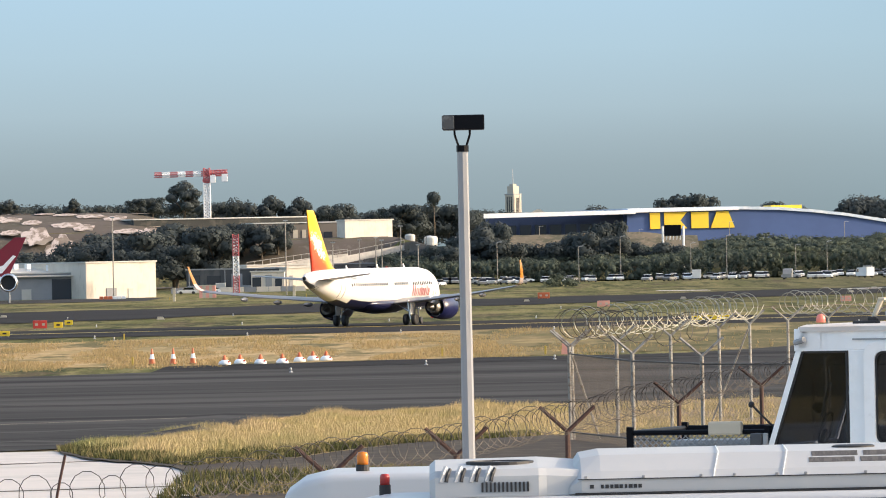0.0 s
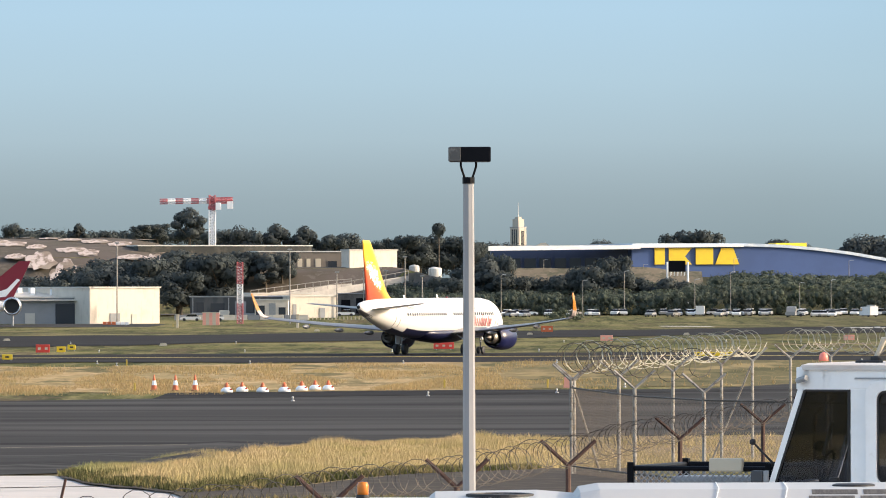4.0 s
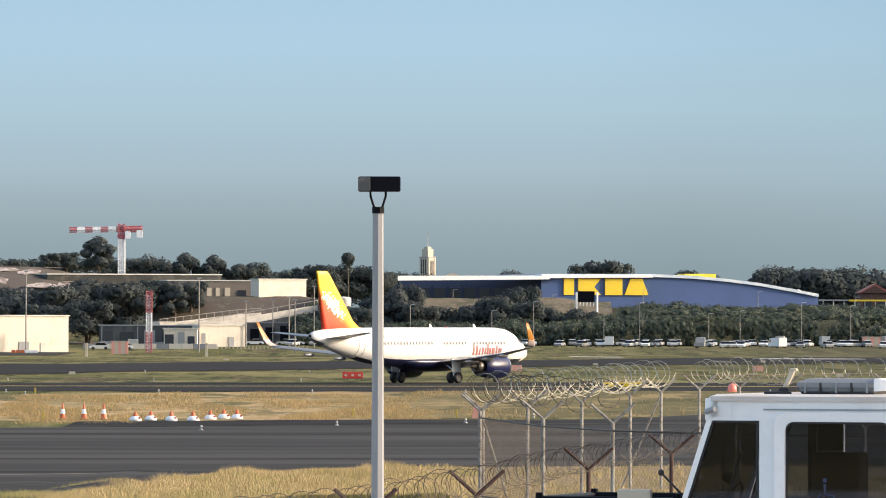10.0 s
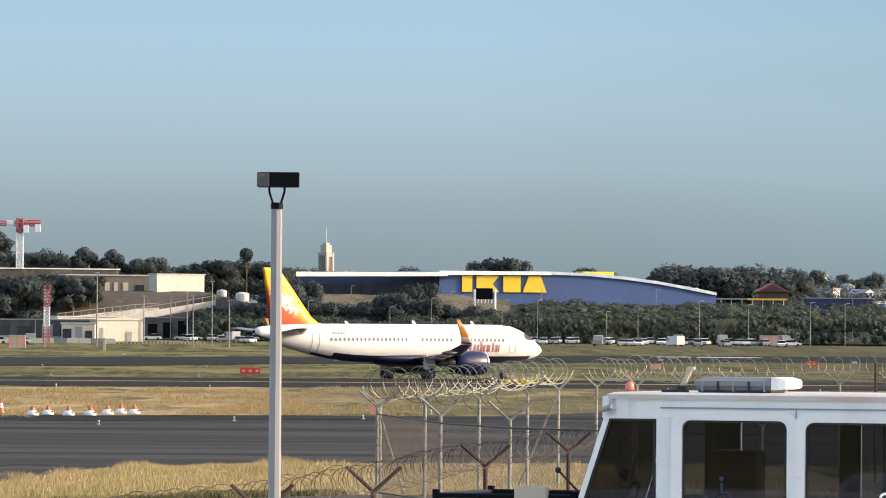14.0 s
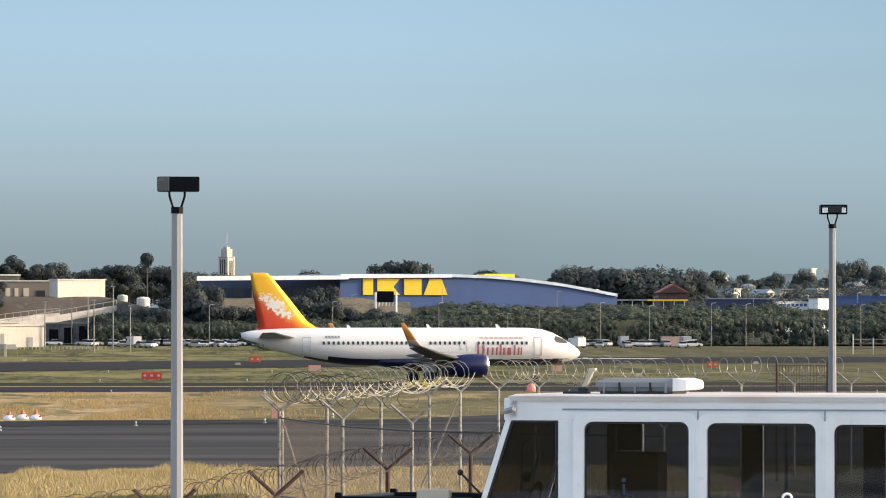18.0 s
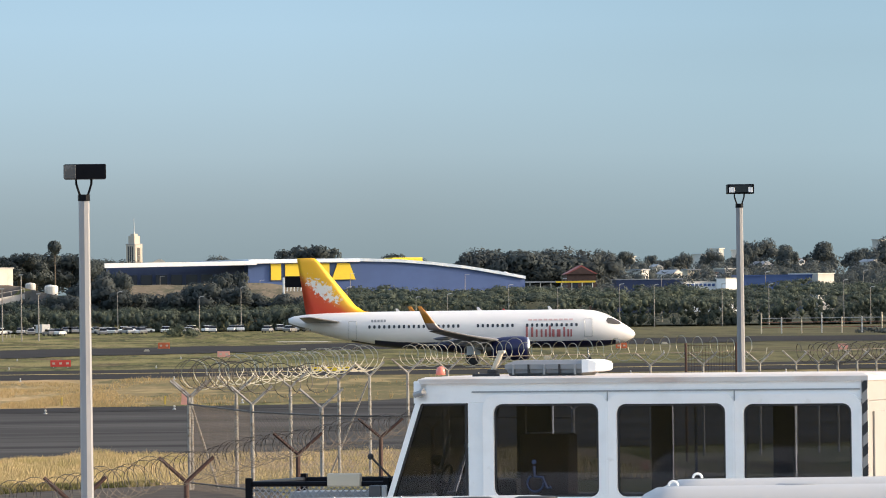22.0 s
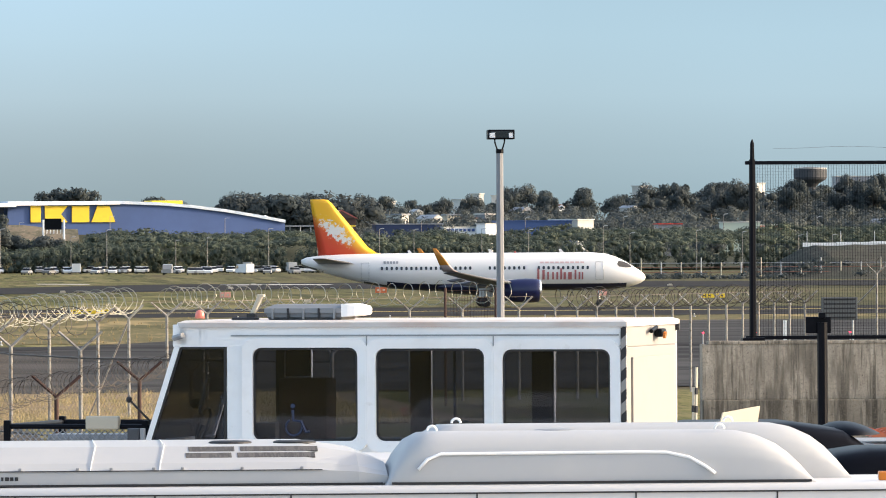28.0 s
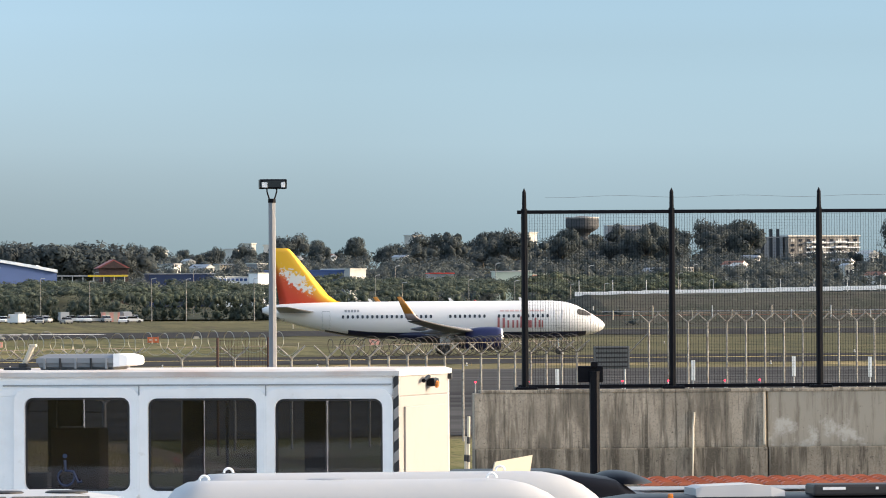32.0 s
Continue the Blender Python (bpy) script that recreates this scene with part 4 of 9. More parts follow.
def coil(bm, path, radius, wire, pitch, rng, seg=14):
    """A loose concertina coil along a path."""
    pts = [Vector(p) for p in path]
    length = sum((b - a).length for a, b in zip(pts, pts[1:]))
    turns = max(1, int(length / pitch))

    def along(f):
        d = f * length
        for a, b in zip(pts, pts[1:]):
            l = (b - a).length
            if d <= l or b is pts[-1]:
                return a.lerp(b, min(1, d / l)), (b - a).normalized()
            d -= l
    line, r, lift = [], radius, 0.0
    for k in range(turns * seg + 1):
        p, d = along(k / (turns * seg))
        if k % seg == 0:
            r = radius * rng.uniform(0.78, 1.12)
            lift = radius * rng.uniform(-0.15, 0.15)
        side = d.cross(Vector((0, 0, 1))).normalized()
        a = 2 * math.pi * k / seg
        line.append(p + side * (r * math.cos(a)) + Vector((0, 0, r * math.sin(a) * 0.95 + lift)))
    tube(bm, line, wire, 3)


def y_arms(bm, p, across, half, rise, r):
    p, across = Vector(p), Vector(across).normalized()
    for s in (-1, 1):
        rod(bm, p, p + across * (s * half) + Vector((0, 0, rise)), r, r * 0.9, 6)


def build_fence(name, posts, top, arm, mats, label, wire_r, post_r, rail=True, mesh=True, coils=1, coil_r=0.42, pitch=0.8, lift=0.62, span=99, strands=True, bare=()):
    rng = random.Random(len(posts) * 13)
    f = thing(name, pose(0, 0, 0), label, "fence")
    post_mat, wire_mat = mats
    for k, (x, y) in enumerate(posts):
        if k in bare:
            continue
        base = ground_z(x, y)
        bm = bmesh.new()
        rod(bm, (x, y, base - 0.05), (x, y, top), post_r, post_r, 8)
        y_arms(bm, (x, y, top - 0.02), (1.0, 0.12 * rng.uniform(-1, 1), 0), arm * rng.uniform(0.95, 1.05), arm * 0.88, post_r * 0.85)
        part("post", bm, post_mat, f)
    line = [Vector((x, y, top)) for x, y in posts]
    if rail:
        for z in (top - 0.22, ground_z(*posts[0]) + 0.3):
            bm = bmesh.new()
            tube(bm, [(p.x, p.y, z if z > 3 else ground_z(p.x, p.y) + 0.3) for p in line], post_r * 0.5, 5)
            part("rail", bm, WIRE_DARK, f)
    for c in range(coils):
        bm = bmesh.new()
        coil(bm, [p + Vector((0, 0, arm * lift + 0.05 * c)) for p in line[:span]], coil_r * (1 + 0.25 * c), wire_r, pitch * (1 + 0.3 * c), rng)
        part("razor_coil", bm, wire_mat, f, "looping razor-wire coil")
    bm = bmesh.new()
    for s in (-1, 1) if strands else ():
        for g in (0.95,):
            pts = []
            for k, (x, y) in enumerate(posts):
                pts.append((x + s * arm * g * 0.95, y, top + arm * 0.88 * g))
            tube(bm, pts, wire_r * 0.5, 3)
    if strands:
        part("strand", bm, WIRE_DARK, f, "straight barbed strands")
    if mesh:
        bm = bmesh.new()
        for a, b in zip(line, line[1:]):
            n = max(4, int((b - a).length / 0.16))
            za, zb = ground_z(a.x, a.y) + 0.05, top - 0.25
            hgt = zb - za
            for k in range(-int(hgt / 0.16), n):
                for s in (0, 1):
                    u0, u1 = k * 0.16, k * 0.16 + hgt
                    c0, c1 = max(0, u0), min(n * 0.16, u1)
                    if c1 <= c0:
                        continue
                    z0, z1 = za + (c0 - u0), za + (c1 - u0)
                    if s:
                        z0, z1 = zb - (c0 - u0), zb - (c1 - u0)
                    d = (b - a).normalized()
                    rod(bm, a + d * c0 + Vector((0, 0, z0 - top)), a + d * c1 + Vector((0, 0, z1 - top)), 0.0024, 0.0024, 3)
        part("chain_mesh", bm, WIRE_DARK, f, "diamond chain-link mesh")
    return f


def spaced(points, step):
    """Points every step metres along a bent line."""
    out, pts = [], [Vector((x, y)) for x, y in points]
    left = 0.0
    for a, b in zip(pts, pts[1:]):
        l = (b - a).length
        d = left
        while d < l:
            p = a.lerp(b, d / l)
            out.append((p.x, p.y))
            d += step
        left = d - l
    return out


build_fence("security_fence", [(-9.0, 80.0), (-5.5, 91.0), (-3.5, 97.5), (-1.75, 108.6), (0.15, 118.9), (2.2, 134.0), (5.0, 158.0), (7.6, 177.0), (9.5, 190.0)], 3.36, 0.52, (RUST, WIRE_DARK),
            "rust-brown fence posts carrying loose coils of razor wire", 0.0068, 0.05, mesh=False, rail=False, coil_r=0.30, pitch=0.95, lift=0.45, strands=False, bare=(0, 1, 2))
build_fence("security_fence", [(3.66, 217.0), (5.07, 199.0), (6.67, 191.0), (9.6, 186.0), (12.6, 182.0)], 3.9, 0.56, (GALV_DULL, WIRE_DARK),
            "galvanised chain-link fence with forked razor-wire arms", 0.011, 0.05, coil_r=0.46, pitch=1.7, lift=1.25, span=3, strands=False)
REAR = [(3.75, 217.6), (5.25, 225.0), (7.4, 241.0), (9.85, 264.0), (11.5, 277.0), (13.5, 289.0), (15.4, 295.0), (17.5, 299.0), (19.8, 303.0), (22.2, 306.0), (24.6, 308.0), (27.0, 310.0), (29.6, 312.0)]
build_fence("security_fence", REAR[:5], 3.9, 0.60, (GALV_DULL, WIRE), "galvanised perimeter fence topped by bright razor-wire coils", 0.014, 0.055, mesh=False, rail=False, coils=1, coil_r=0.50, pitch=2.0, lift=1.1)
build_fence("security_fence", REAR[5:], 3.9, 0.60, (GALV_DULL, WIRE), "galvanised perimeter fence topped by overlapping razor-wire coils", 0.017, 0.055, mesh=False, rail=False, coils=1, coil_r=0.50, pitch=0.95, lift=1.1)
build_fence("security_fence", [(31.2, 312.5)] + spaced([(32.2, 313.0), (41.0, 331.0), (46.0, 342.0)], 2.45), 3.9, 0.60, (GALV_DULL, WIRE_DARK), "galvanised perimeter fence with forked arms and dense razor wire", 0.019, 0.05,
            mesh=False, rail=False, coils=1, coil_r=0.46, pitch=0.62)
build_fence("security_fence", spaced([(47.6, 330.0), (56.0, 338.0), (70.0, 352.0)], 1.45), 5.25, 0.5, (GALV_DULL, WIRE_DARK), "tall galvanised perimeter fence with closely set posts", 0.012, 0.045, mesh=False, rail=False, coil_r=0.4, pitch=1.1)



def build_brace(x0, z0, x1, z1, y, label):
    b = thing("fence_brace", pose(x0, y, 0), label, "brace", "fence braces")
    bm = bmesh.new()
    rod(bm, (0, 0, z0), (x1 - x0, 1.2, z1), 0.035, 0.035, 6)
    part("stay", bm, GALV_DULL, b)


build_brace(3.70, 3.75, 4.55, 1.05, 216.6, "slanting galvanised stay against a corner post")
build_brace(47.6, 4.75, 46.4, 3.4, 330.0, "slanting galvanised stay against a tall fence post")
build_brace(11.4, 3.7, 10.0, 0.2, 276.0, "slanting galvanised stay against a fence post")


def build_wire_gate():
    g = thing("wire_gate", pose(25.33, 300, ground_z(22, 300)), "rust-brown gate of two posts with upright wires", "gate")
    for x in (0.1, 2.18):
        bm = bmesh.new()
        rod(bm, (x, 0, 0), (x, 0, 4.85), 0.06, 0.055, 8)
        part("post", bm, RUST, g)
    bm = bmesh.new()
    rod(bm, (0, 0, 3.5), (0, 0, 4.75), 0.008, None, 3)
    wire = part("upright_wire", bm, RUST, g)
    wire.location.x = 0.1 + 0.1156
    for k in range(2, 18):
        again(wire, g).location.x = 0.1 + 0.1156 * k
    for z in (3.5, 3.9, 4.35, 4.75):
        bm = bmesh.new()
        rod(bm, (0.1, 0, z), (2.18, 0, z), 0.01, None, 3)
        part("cross_wire", bm, RUST, g)


build_wire_gate()

# ---- lift truck ----


INNER = Mat("navy vinyl", (0.020, 0.026, 0.042), 0.6).mat


def build_lift_truck():
    t = thing("lift_truck", pose(3.30, 76.0, APRON, 0, 0, -19.0), "white passenger lift truck with a windowed high cabin", "lift truck")
    # local x runs along the cabin, y into the depth, z from the apron
    L, W, z0, z1 = 5.12, 2.45, 2.45, 4.44
    # cabin shell: four walls with openings, built from bands and pillars
    def wall_panel(name, x0, x1, a, b, y0, y1):
        bm = bmesh.new()
        box(bm, ((x0 + x1) / 2, (y0 + y1) / 2, (a + b) / 2), (x1 - x0, y1 - y0, b - a), None, 0.012)
        return part(name, bm, WHITE, t)

    win = ((1.18, 2.30, 3.22, 4.18), (2.49, 3.64, 3.22, 4.17), (3.83, 4.96, 3.22, 4.16))
    openings = [(0.40, 0.88, 3.15, 4.20)] + list(win)
    for y, inner in ((0.0, 0.07), (W - 0.07, W)):
        wall_panel("header", 0.32, L, 4.19, z1 - 0.02, y, inner)
        wall_panel("skirt", 0.05, L, z0, 3.20, y, inner)
        edges = [0.90, 1.16, 2.32, 2.47, 3.66, 3.81, 4.98, L]
        for a, b in zip(edges[::2], edges[1::2]):
            wall_panel("pillar", a, b, 3.19, 4.20, y + 0.002, inner - 0.002)
    # raised window surrounds
    for x0, x1, a, b in win:
        bm = bmesh.new()
        outer = rounded(x0 - 0.11, a - 0.11, x1 + 0.11, b + 0.10, 0.14)
        inner = rounded(x0, a, x1, b, 0.09)
        for y in (-0.03,):
            vo = [bm.verts.new((x, y, z)) for x, z in outer]
            vi = [bm.verts.new((x, y + 0.012, z)) for x, z in inner]
            vb = [bm.verts.new((x, 0.06, z)) for x, z in outer]
            vc = [bm.verts.new((x, 0.06, z)) for x, z in inner]
            n = len(vo)
            for k in range(n):
                j = (k + 1) % n
                bm.faces.new((vo[k], vo[j], vi[j], vi[k]))
                bm.faces.new((vb[k], vb[j], vo[j], vo[k]))
                bm.faces.new((vi[k], vi[j], vc[j], vc[k]))
        bmesh.ops.recalc_face_normals(bm, faces=bm.faces)
        frame_ = part("window_frame", bm, WHITE, t, "white moulded window surround")
        bm = bmesh.new()
        prism(bm, rounded(x0 - 0.002, a - 0.002, x1 + 0.002, b + 0.002, 0.09), 0.012, Matrix.Translation((0, 0.03, 0)))
        pane = part("pane", bm, GLASS, frame_, "smoked window pane")
        pane.visible_shadow = False
        bm = bmesh.new()
        o2, i2 = rounded(x0, a, x1, b, 0.09), rounded(x0 + 0.022, a + 0.022, x1 - 0.022, b - 0.022, 0.075)
        vo, vi = [bm.verts.new((x, 0.02, z)) for x, z in o2], [bm.verts.new((x, 0.018, z)) for x, z in i2]
        for k in range(len(vo)):
            j = (k + 1) % len(vo)
            bm.faces.new((vo[k], vo[j], vi[j], vi[k]))
        part("seal", bm, BLACK, frame_, "black rubber seal")
    # slanted front with its window
    bm = bmesh.new()
    for y in (0.0, W - 0.07):
        prism(bm, ((0.0, 3.15), (0.06, 3.15), (0.40, 4.20), (0.34, 4.20)), 0.07, Matrix.Translation((0, y, 0)))
        prism(bm, ((0.34, 4.19), (0.90, 4.19), (0.90, z1 - 0.02), (0.42, z1 - 0.02)), 0.07, Matrix.Translation((0, y, 0)))
    box(bm, (0.06, W / 2, 2.85), (0.10, W, 0.75), None, 0.02)
    box(bm, (0.42, W / 2, 4.32), (0.12, W, 0.24), None, 0.02)
    part("front_frame", bm, WHITE, t, "white slanted front pillars")
    bm = bmesh.new()
    prism(bm, ((0.02, 3.16), (0.035, 3.16), (0.385, 4.2), (0.37, 4.2)), W - 0.16, Matrix.Translation((0, 0.08, 0)))
    part("windscreen", bm, WINDSCREEN, t, "smoked windscreen").visible_shadow = False
    bm = bmesh.new()
    prism(bm, ((0.07, 3.16), (0.88, 3.16), (0.88, 4.18), (0.41, 4.18)), 0.012, Matrix.Translation((0, 0.03, 0)))
    part("side_pane", bm, GLASS, t, "smoked cab side window").visible_shadow = False
    bm = bmesh.new()
    for a, b in (((0.07, 3.16), (0.88, 3.16)), ((0.88, 3.16), (0.88, 4.18)), ((0.88, 4.18), (0.41, 4.18)), ((0.41, 4.18), (0.07, 3.16))):
        rod(bm, (a[0], 0.012, a[1]), (b[0], 0.012, b[1]), 0.014, None, 6)
    part("seal", bm, BLACK, t, "black rubber seal")
    # end wall
    bm = bmesh.new()
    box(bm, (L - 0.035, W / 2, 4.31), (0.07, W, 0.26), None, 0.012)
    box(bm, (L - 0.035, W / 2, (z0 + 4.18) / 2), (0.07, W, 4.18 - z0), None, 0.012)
    part("end_wall", bm, END_TONED, t, "white end wall, colour toned down for full sun")
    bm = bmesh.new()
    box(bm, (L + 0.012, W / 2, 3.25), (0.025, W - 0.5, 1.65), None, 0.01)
    part("roller_door", bm, END_TONED, t, "end door, colour toned down for full sun")
    for k in range(17):
        bm = bmesh.new()
        a, b = 2.5 + 0.11 * k, 2.5 + 0.11 * k + 0.11
        prism(bm, ((L - 0.045, a), (L + 0.01, a + 0.05), (L + 0.01, b + 0.05), (L - 0.045, b)), 0.02, Matrix.Translation((0, -0.022, 0)))
        part("hazard_stripe", bm, BLACK if k % 2 == 0 else END_TONED, t)
    bm = bmesh.new()
    box(bm, (L + 0.05, W * 0.58, 4.31), (0.09, 0.24, 0.09), None, 0.03)
    rod(bm, (L + 0.05, W * 0.5, 4.37), (L + 0.05, W * 0.4, 4.33), 0.022)
    part("work_light", bm, BLACK_PAINT, t, "black work light and bracket")
    bm = bmesh.new()
    rod(bm, (L + 0.0, W - 0.06, 4.36), (L + 0.04, W - 0.06, 4.36), 0.035)
    part("marker_lamp", bm, BLACK, t)
    # roof
    bm = bmesh.new()
    loft(bm, [[(0.40, -0.03, z1 - 0.05), (L + 0.02, -0.03, z1 - 0.05), (L + 0.02, W + 0.03, z1 - 0.05), (0.40, W + 0.03, z1 - 0.05)],
              [(0.38, -0.03, z1), (L + 0.02, -0.03, z1), (L + 0.02, W + 0.03, z1), (0.38, W + 0.03, z1)],
              [(0.44, 0.05, z1 + 0.022), (L - 0.04, 0.05, z1 + 0.022), (L - 0.04, W - 0.05, z1 + 0.022), (0.44, W - 0.05, z1 + 0.022)]])
    bmesh.ops.recalc_face_normals(bm, faces=bm.faces)
    part("roof", bm, ROOF_WORN, t, "white cabin roof with rusty stains")
    bm = bmesh.new()
    box(bm, (3.0, -0.006, 4.305), (4.1, 0.016, 0.016))
    part("trim_strip", bm, GREY, t)
    # inside
    bm = bmesh.new()
    box(bm, (L / 2 + 0.1, W / 2, z0 + 0.04), (L - 0.2, W - 0.2, 0.08))
    part("cabin_floor", bm, GREY, t, "grey cabin floor")
    bm = bmesh.new()
    box(bm, (1.52, 0.9, 3.18), (0.52, 0.4, 1.35), None, 0.03)
    part("locker", bm, Mat("brown laminate", (0.24, 0.12, 0.08), 0.6).mat, t, "brown laminate locker")
    bm = bmesh.new()
    box(bm, (0.62, 1.1, 3.15), (0.12, 0.5, 0.75), Matrix.Rotation(radians(8), 3, "Y"), 0.04)
    box(bm, (0.50, 1.1, 2.85), (0.5, 0.5, 0.12), None, 0.04)
    box(bm, (0.64, 1.1, 3.62), (0.10, 0.26, 0.2), None, 0.04)
    part("driver_seat", bm, GREY, t, "grey driver's seat")
    for x, w, low in ((4.13, 0.22, 3.2), (2.84, 0.22, 3.2), (1.53, 0.26, 3.88)):
        bm = bmesh.new()
        box(bm, (x, 0.5, (low + 4.25) / 2), (w, 0.05, 4.25 - low), None, 0.01)
        part("inner_pillar", bm, INNER, t, "dark navy inner pillar")
    bm = bmesh.new()
    ring = [(0.36 + 0.05 * math.sin(radians(a)), 1.0 + 0.2 * math.cos(radians(a)), 3.36 + 0.17 * math.sin(radians(a))) for a in range(0, 361, 24)]
    tube(bm, ring, 0.016, 5)
    rod(bm, (0.36, 1.0, 3.36), (0.22, 1.0, 3.0), 0.025)
    part("steering_wheel", bm, BLACK, t, "black steering wheel")
    bm = bmesh.new()
    rod(bm, (0.52, 0.3, 3.50), (0.62, 0.3, 3.86), 0.022)
    part("grab_handle", bm, CREAM, t, "pale grab handle inside the windscreen")
    bm = bmesh.new()
    bmesh.ops.create_uvsphere(bm, u_segments=10, v_segments=8, radius=0.075, matrix=Matrix.Translation((0.48, 0.34, 3.60)) @ Matrix.Diagonal((1, 0.5, 0.8, 1)))
    part("round_mirror", bm, BLACK, t, "round black mirror", True)
    bm = bmesh.new()
    box(bm, (0.3, 0.9, 3.1), (0.35, 1.2, 0.2), None, 0.04)
    box(bm, (0.58, 2.1, 3.24), (0.6, 0.3, 0.24), None, 0.03)
    part("dashboard", bm, BLACK, t, "black dashboard")
    bm = bmesh.new()
    prism(bm, ((0.10, 3.15), (0.34, 3.15), (0.62, 4.2), (0.42, 4.2)), 0.06, Matrix.Translation((0, W - 0.16, 0)))
    box(bm, (0.84, W - 0.14, 3.68), (0.10, 0.06, 1.06), None, 0.01)
    part("inner_post", bm, BLACK, t, "black inner windscreen post")
    for x in (2.75, 3.15, 4.05):
        bm = bmesh.new()
        rod(bm, (x, 0.7, z0), (x, 0.7, z1 - 0.06), 0.018)
        part("grab_pole", bm, BRIGHT_METAL, t)
    # blue access badge on the pane, in plain shapes
    bm = bmesh.new()
    lathe(bm, [(0.024, 0), (0.024, 0.006)], 12)
    bmesh.ops.transform(bm, matrix=Matrix.Translation((1.60, 0.02, 3.58)) @ Matrix.Rotation(math.pi / 2, 4, "X"), verts=bm.verts)
    ring = [(1.61 + 0.085 * math.cos(radians(a)), 0.018, 3.36 + 0.085 * math.sin(radians(a))) for a in range(120, 390, 18)]
    tube(bm, ring, 0.011, 4)
    tube(bm, [(1.60, 0.018, 3.54), (1.605, 0.018, 3.43), (1.69, 0.018, 3.42), (1.74, 0.018, 3.31), (1.78, 0.018, 3.32)], 0.015, 4)
    part("access_badge", bm, Mat("blue sticker", (0.022, 0.036, 0.085), 0.6).mat, t, "blue access symbol sticker")
    zr = z1 - 0.032
    # air-conditioner on the roof: a dark ribbed tray, a pale lid and a white nose
    bm = bmesh.new()
    loft(bm, [[(1.24, y, zr + 0.055 + a), (2.02, y, zr + 0.055 + a), (2.06, y, zr + 0.13), (1.22, y, zr + 0.13)] for y, a in ((0.36, 0.03), (0.42, 0.0), (0.92, 0.0), (0.98, 0.03))])
    bmesh.ops.recalc_face_normals(bm, faces=bm.faces)
    unit = part("roof_unit", bm, Mat("dark grey plastic", (0.16, 0.17, 0.18), 0.55).dirt(6.0, (0.24, 0.24, 0.24), 0.5, 0.7, 0.7).mat, t, "dark grey ribbed roof air-conditioner")
    bm = bmesh.new()
    loft(bm, [[(1.21, 0.34, zr + 0.125), (2.10, 0.34, zr + 0.125), (2.10, 1.0, zr + 0.125), (1.21, 1.0, zr + 0.125)],
              [(1.21, 0.34, zr + 0.175), (2.10, 0.34, zr + 0.175), (2.10, 1.0, zr + 0.175), (1.21, 1.0, zr + 0.175)],
              [(1.30, 0.42, zr + 0.215), (2.06, 0.42, zr + 0.215), (2.06, 0.92, zr + 0.215), (1.30, 0.92, zr + 0.215)]])
    bmesh.ops.recalc_face_normals(bm, faces=bm.faces)
    part("unit_lid", bm, Mat("mid grey plastic", (0.22, 0.23, 0.24), 0.5).dirt(4.0, (0.24, 0.24, 0.24), 0.5, 0.7, 0.7).mat, unit, "mid-grey lid with a chamfered edge")
    bm = bmesh.new()
    loft(bm, [[(x, 0.36 + g, zr + a), (x, 0.98 - g, zr + a), (x, 0.98 - g, zr + b), (x, 0.36 + g, zr + b)] for x, a, b, g in ((2.035, 0.085, 0.219, -0.025), (2.10, 0.088, 0.215, -0.022), (2.18, 0.10, 0.195, 0.0), (2.205, 0.12, 0.17, 0.03))])
    bmesh.ops.recalc_face_normals(bm, faces=bm.faces)
    part("unit_end", bm, WHITE, unit, "white tapered end cap")
    for k in range(5):
        bm = bmesh.new()
        box(bm, (1.30 + 0.165 * k, 0.345, zr + 0.12), (0.022, 0.03, 0.11), None, 0.004)
        part("fin", bm, BLACK if k % 2 else GREY, unit)
    for x in (1.36, 1.9):
        bm = bmesh.new()
        box(bm, (x, 0.66, zr + 0.045), (0.08, 0.5, 0.04))
        part("mount", bm, BLACK, unit)
    bm = bmesh.new()
    box(bm, (0.99, 0.4, zr + 0.06), (0.26, 0.16, 0.045), None, 0.015)
    box(bm, (1.06, 0.4, zr + 0.095), (0.09, 0.1, 0.06), None, 0.015)
    foot = part("horn_foot", bm, BLACK, t, "black clamp on the roof")
    bm = bmesh.new()
    rod(bm, (1.06, 0.4, zr + 0.10), (1.155, 0.4, zr + 0.30), 0.026, 0.03, 8)
    box(bm, (1.16, 0.4, zr + 0.305), (0.075, 0.06, 0.03), None, 0.01)
    part("horn", bm, CREAM, foot, "cream leaning horn tube")
    # grey bracket at the foot of the windscreen and joints in the side panels
    bm = bmesh.new()
    box(bm, (-0.10, 0.02, 3.16), (0.13, 0.12, 0.38), None, 0.02)
    part("corner_bracket", bm, Mat("charcoal paint", (0.05, 0.053, 0.06), 0.5).mat, t, "charcoal mirror bracket")
    bm = bmesh.new()
    box(bm, (-0.005, 0.0, 3.16), (0.05, 0.06, 0.38), None, 0.012)
    part("bracket_strip", bm, GREY, t)
    for x in (2.395, 3.735):
        bm = bmesh.new()
        box(bm, (x, -0.005, 3.75), (0.010, 0.014, 1.12))
        part("panel_joint", bm, GREY, t)
    bm = bmesh.new()
    rod(bm, (L + 0.095, W * 0.56, 4.29), (L + 0.12, W * 0.56, 4.285), 0.04, 0.036, 10)
    part("work_light_lens", bm, AMBER, t, "amber work-light lens")
    bm = bmesh.new()
    lathe(bm, [(0.05, 0), (0.05, 0.04), (0.038, 0.075), (0.01, 0.09)], 12)
    bmesh.ops.transform(bm, matrix=Matrix.Translation((0.50, 0.4, z1 + 0.04)), verts=bm.verts)
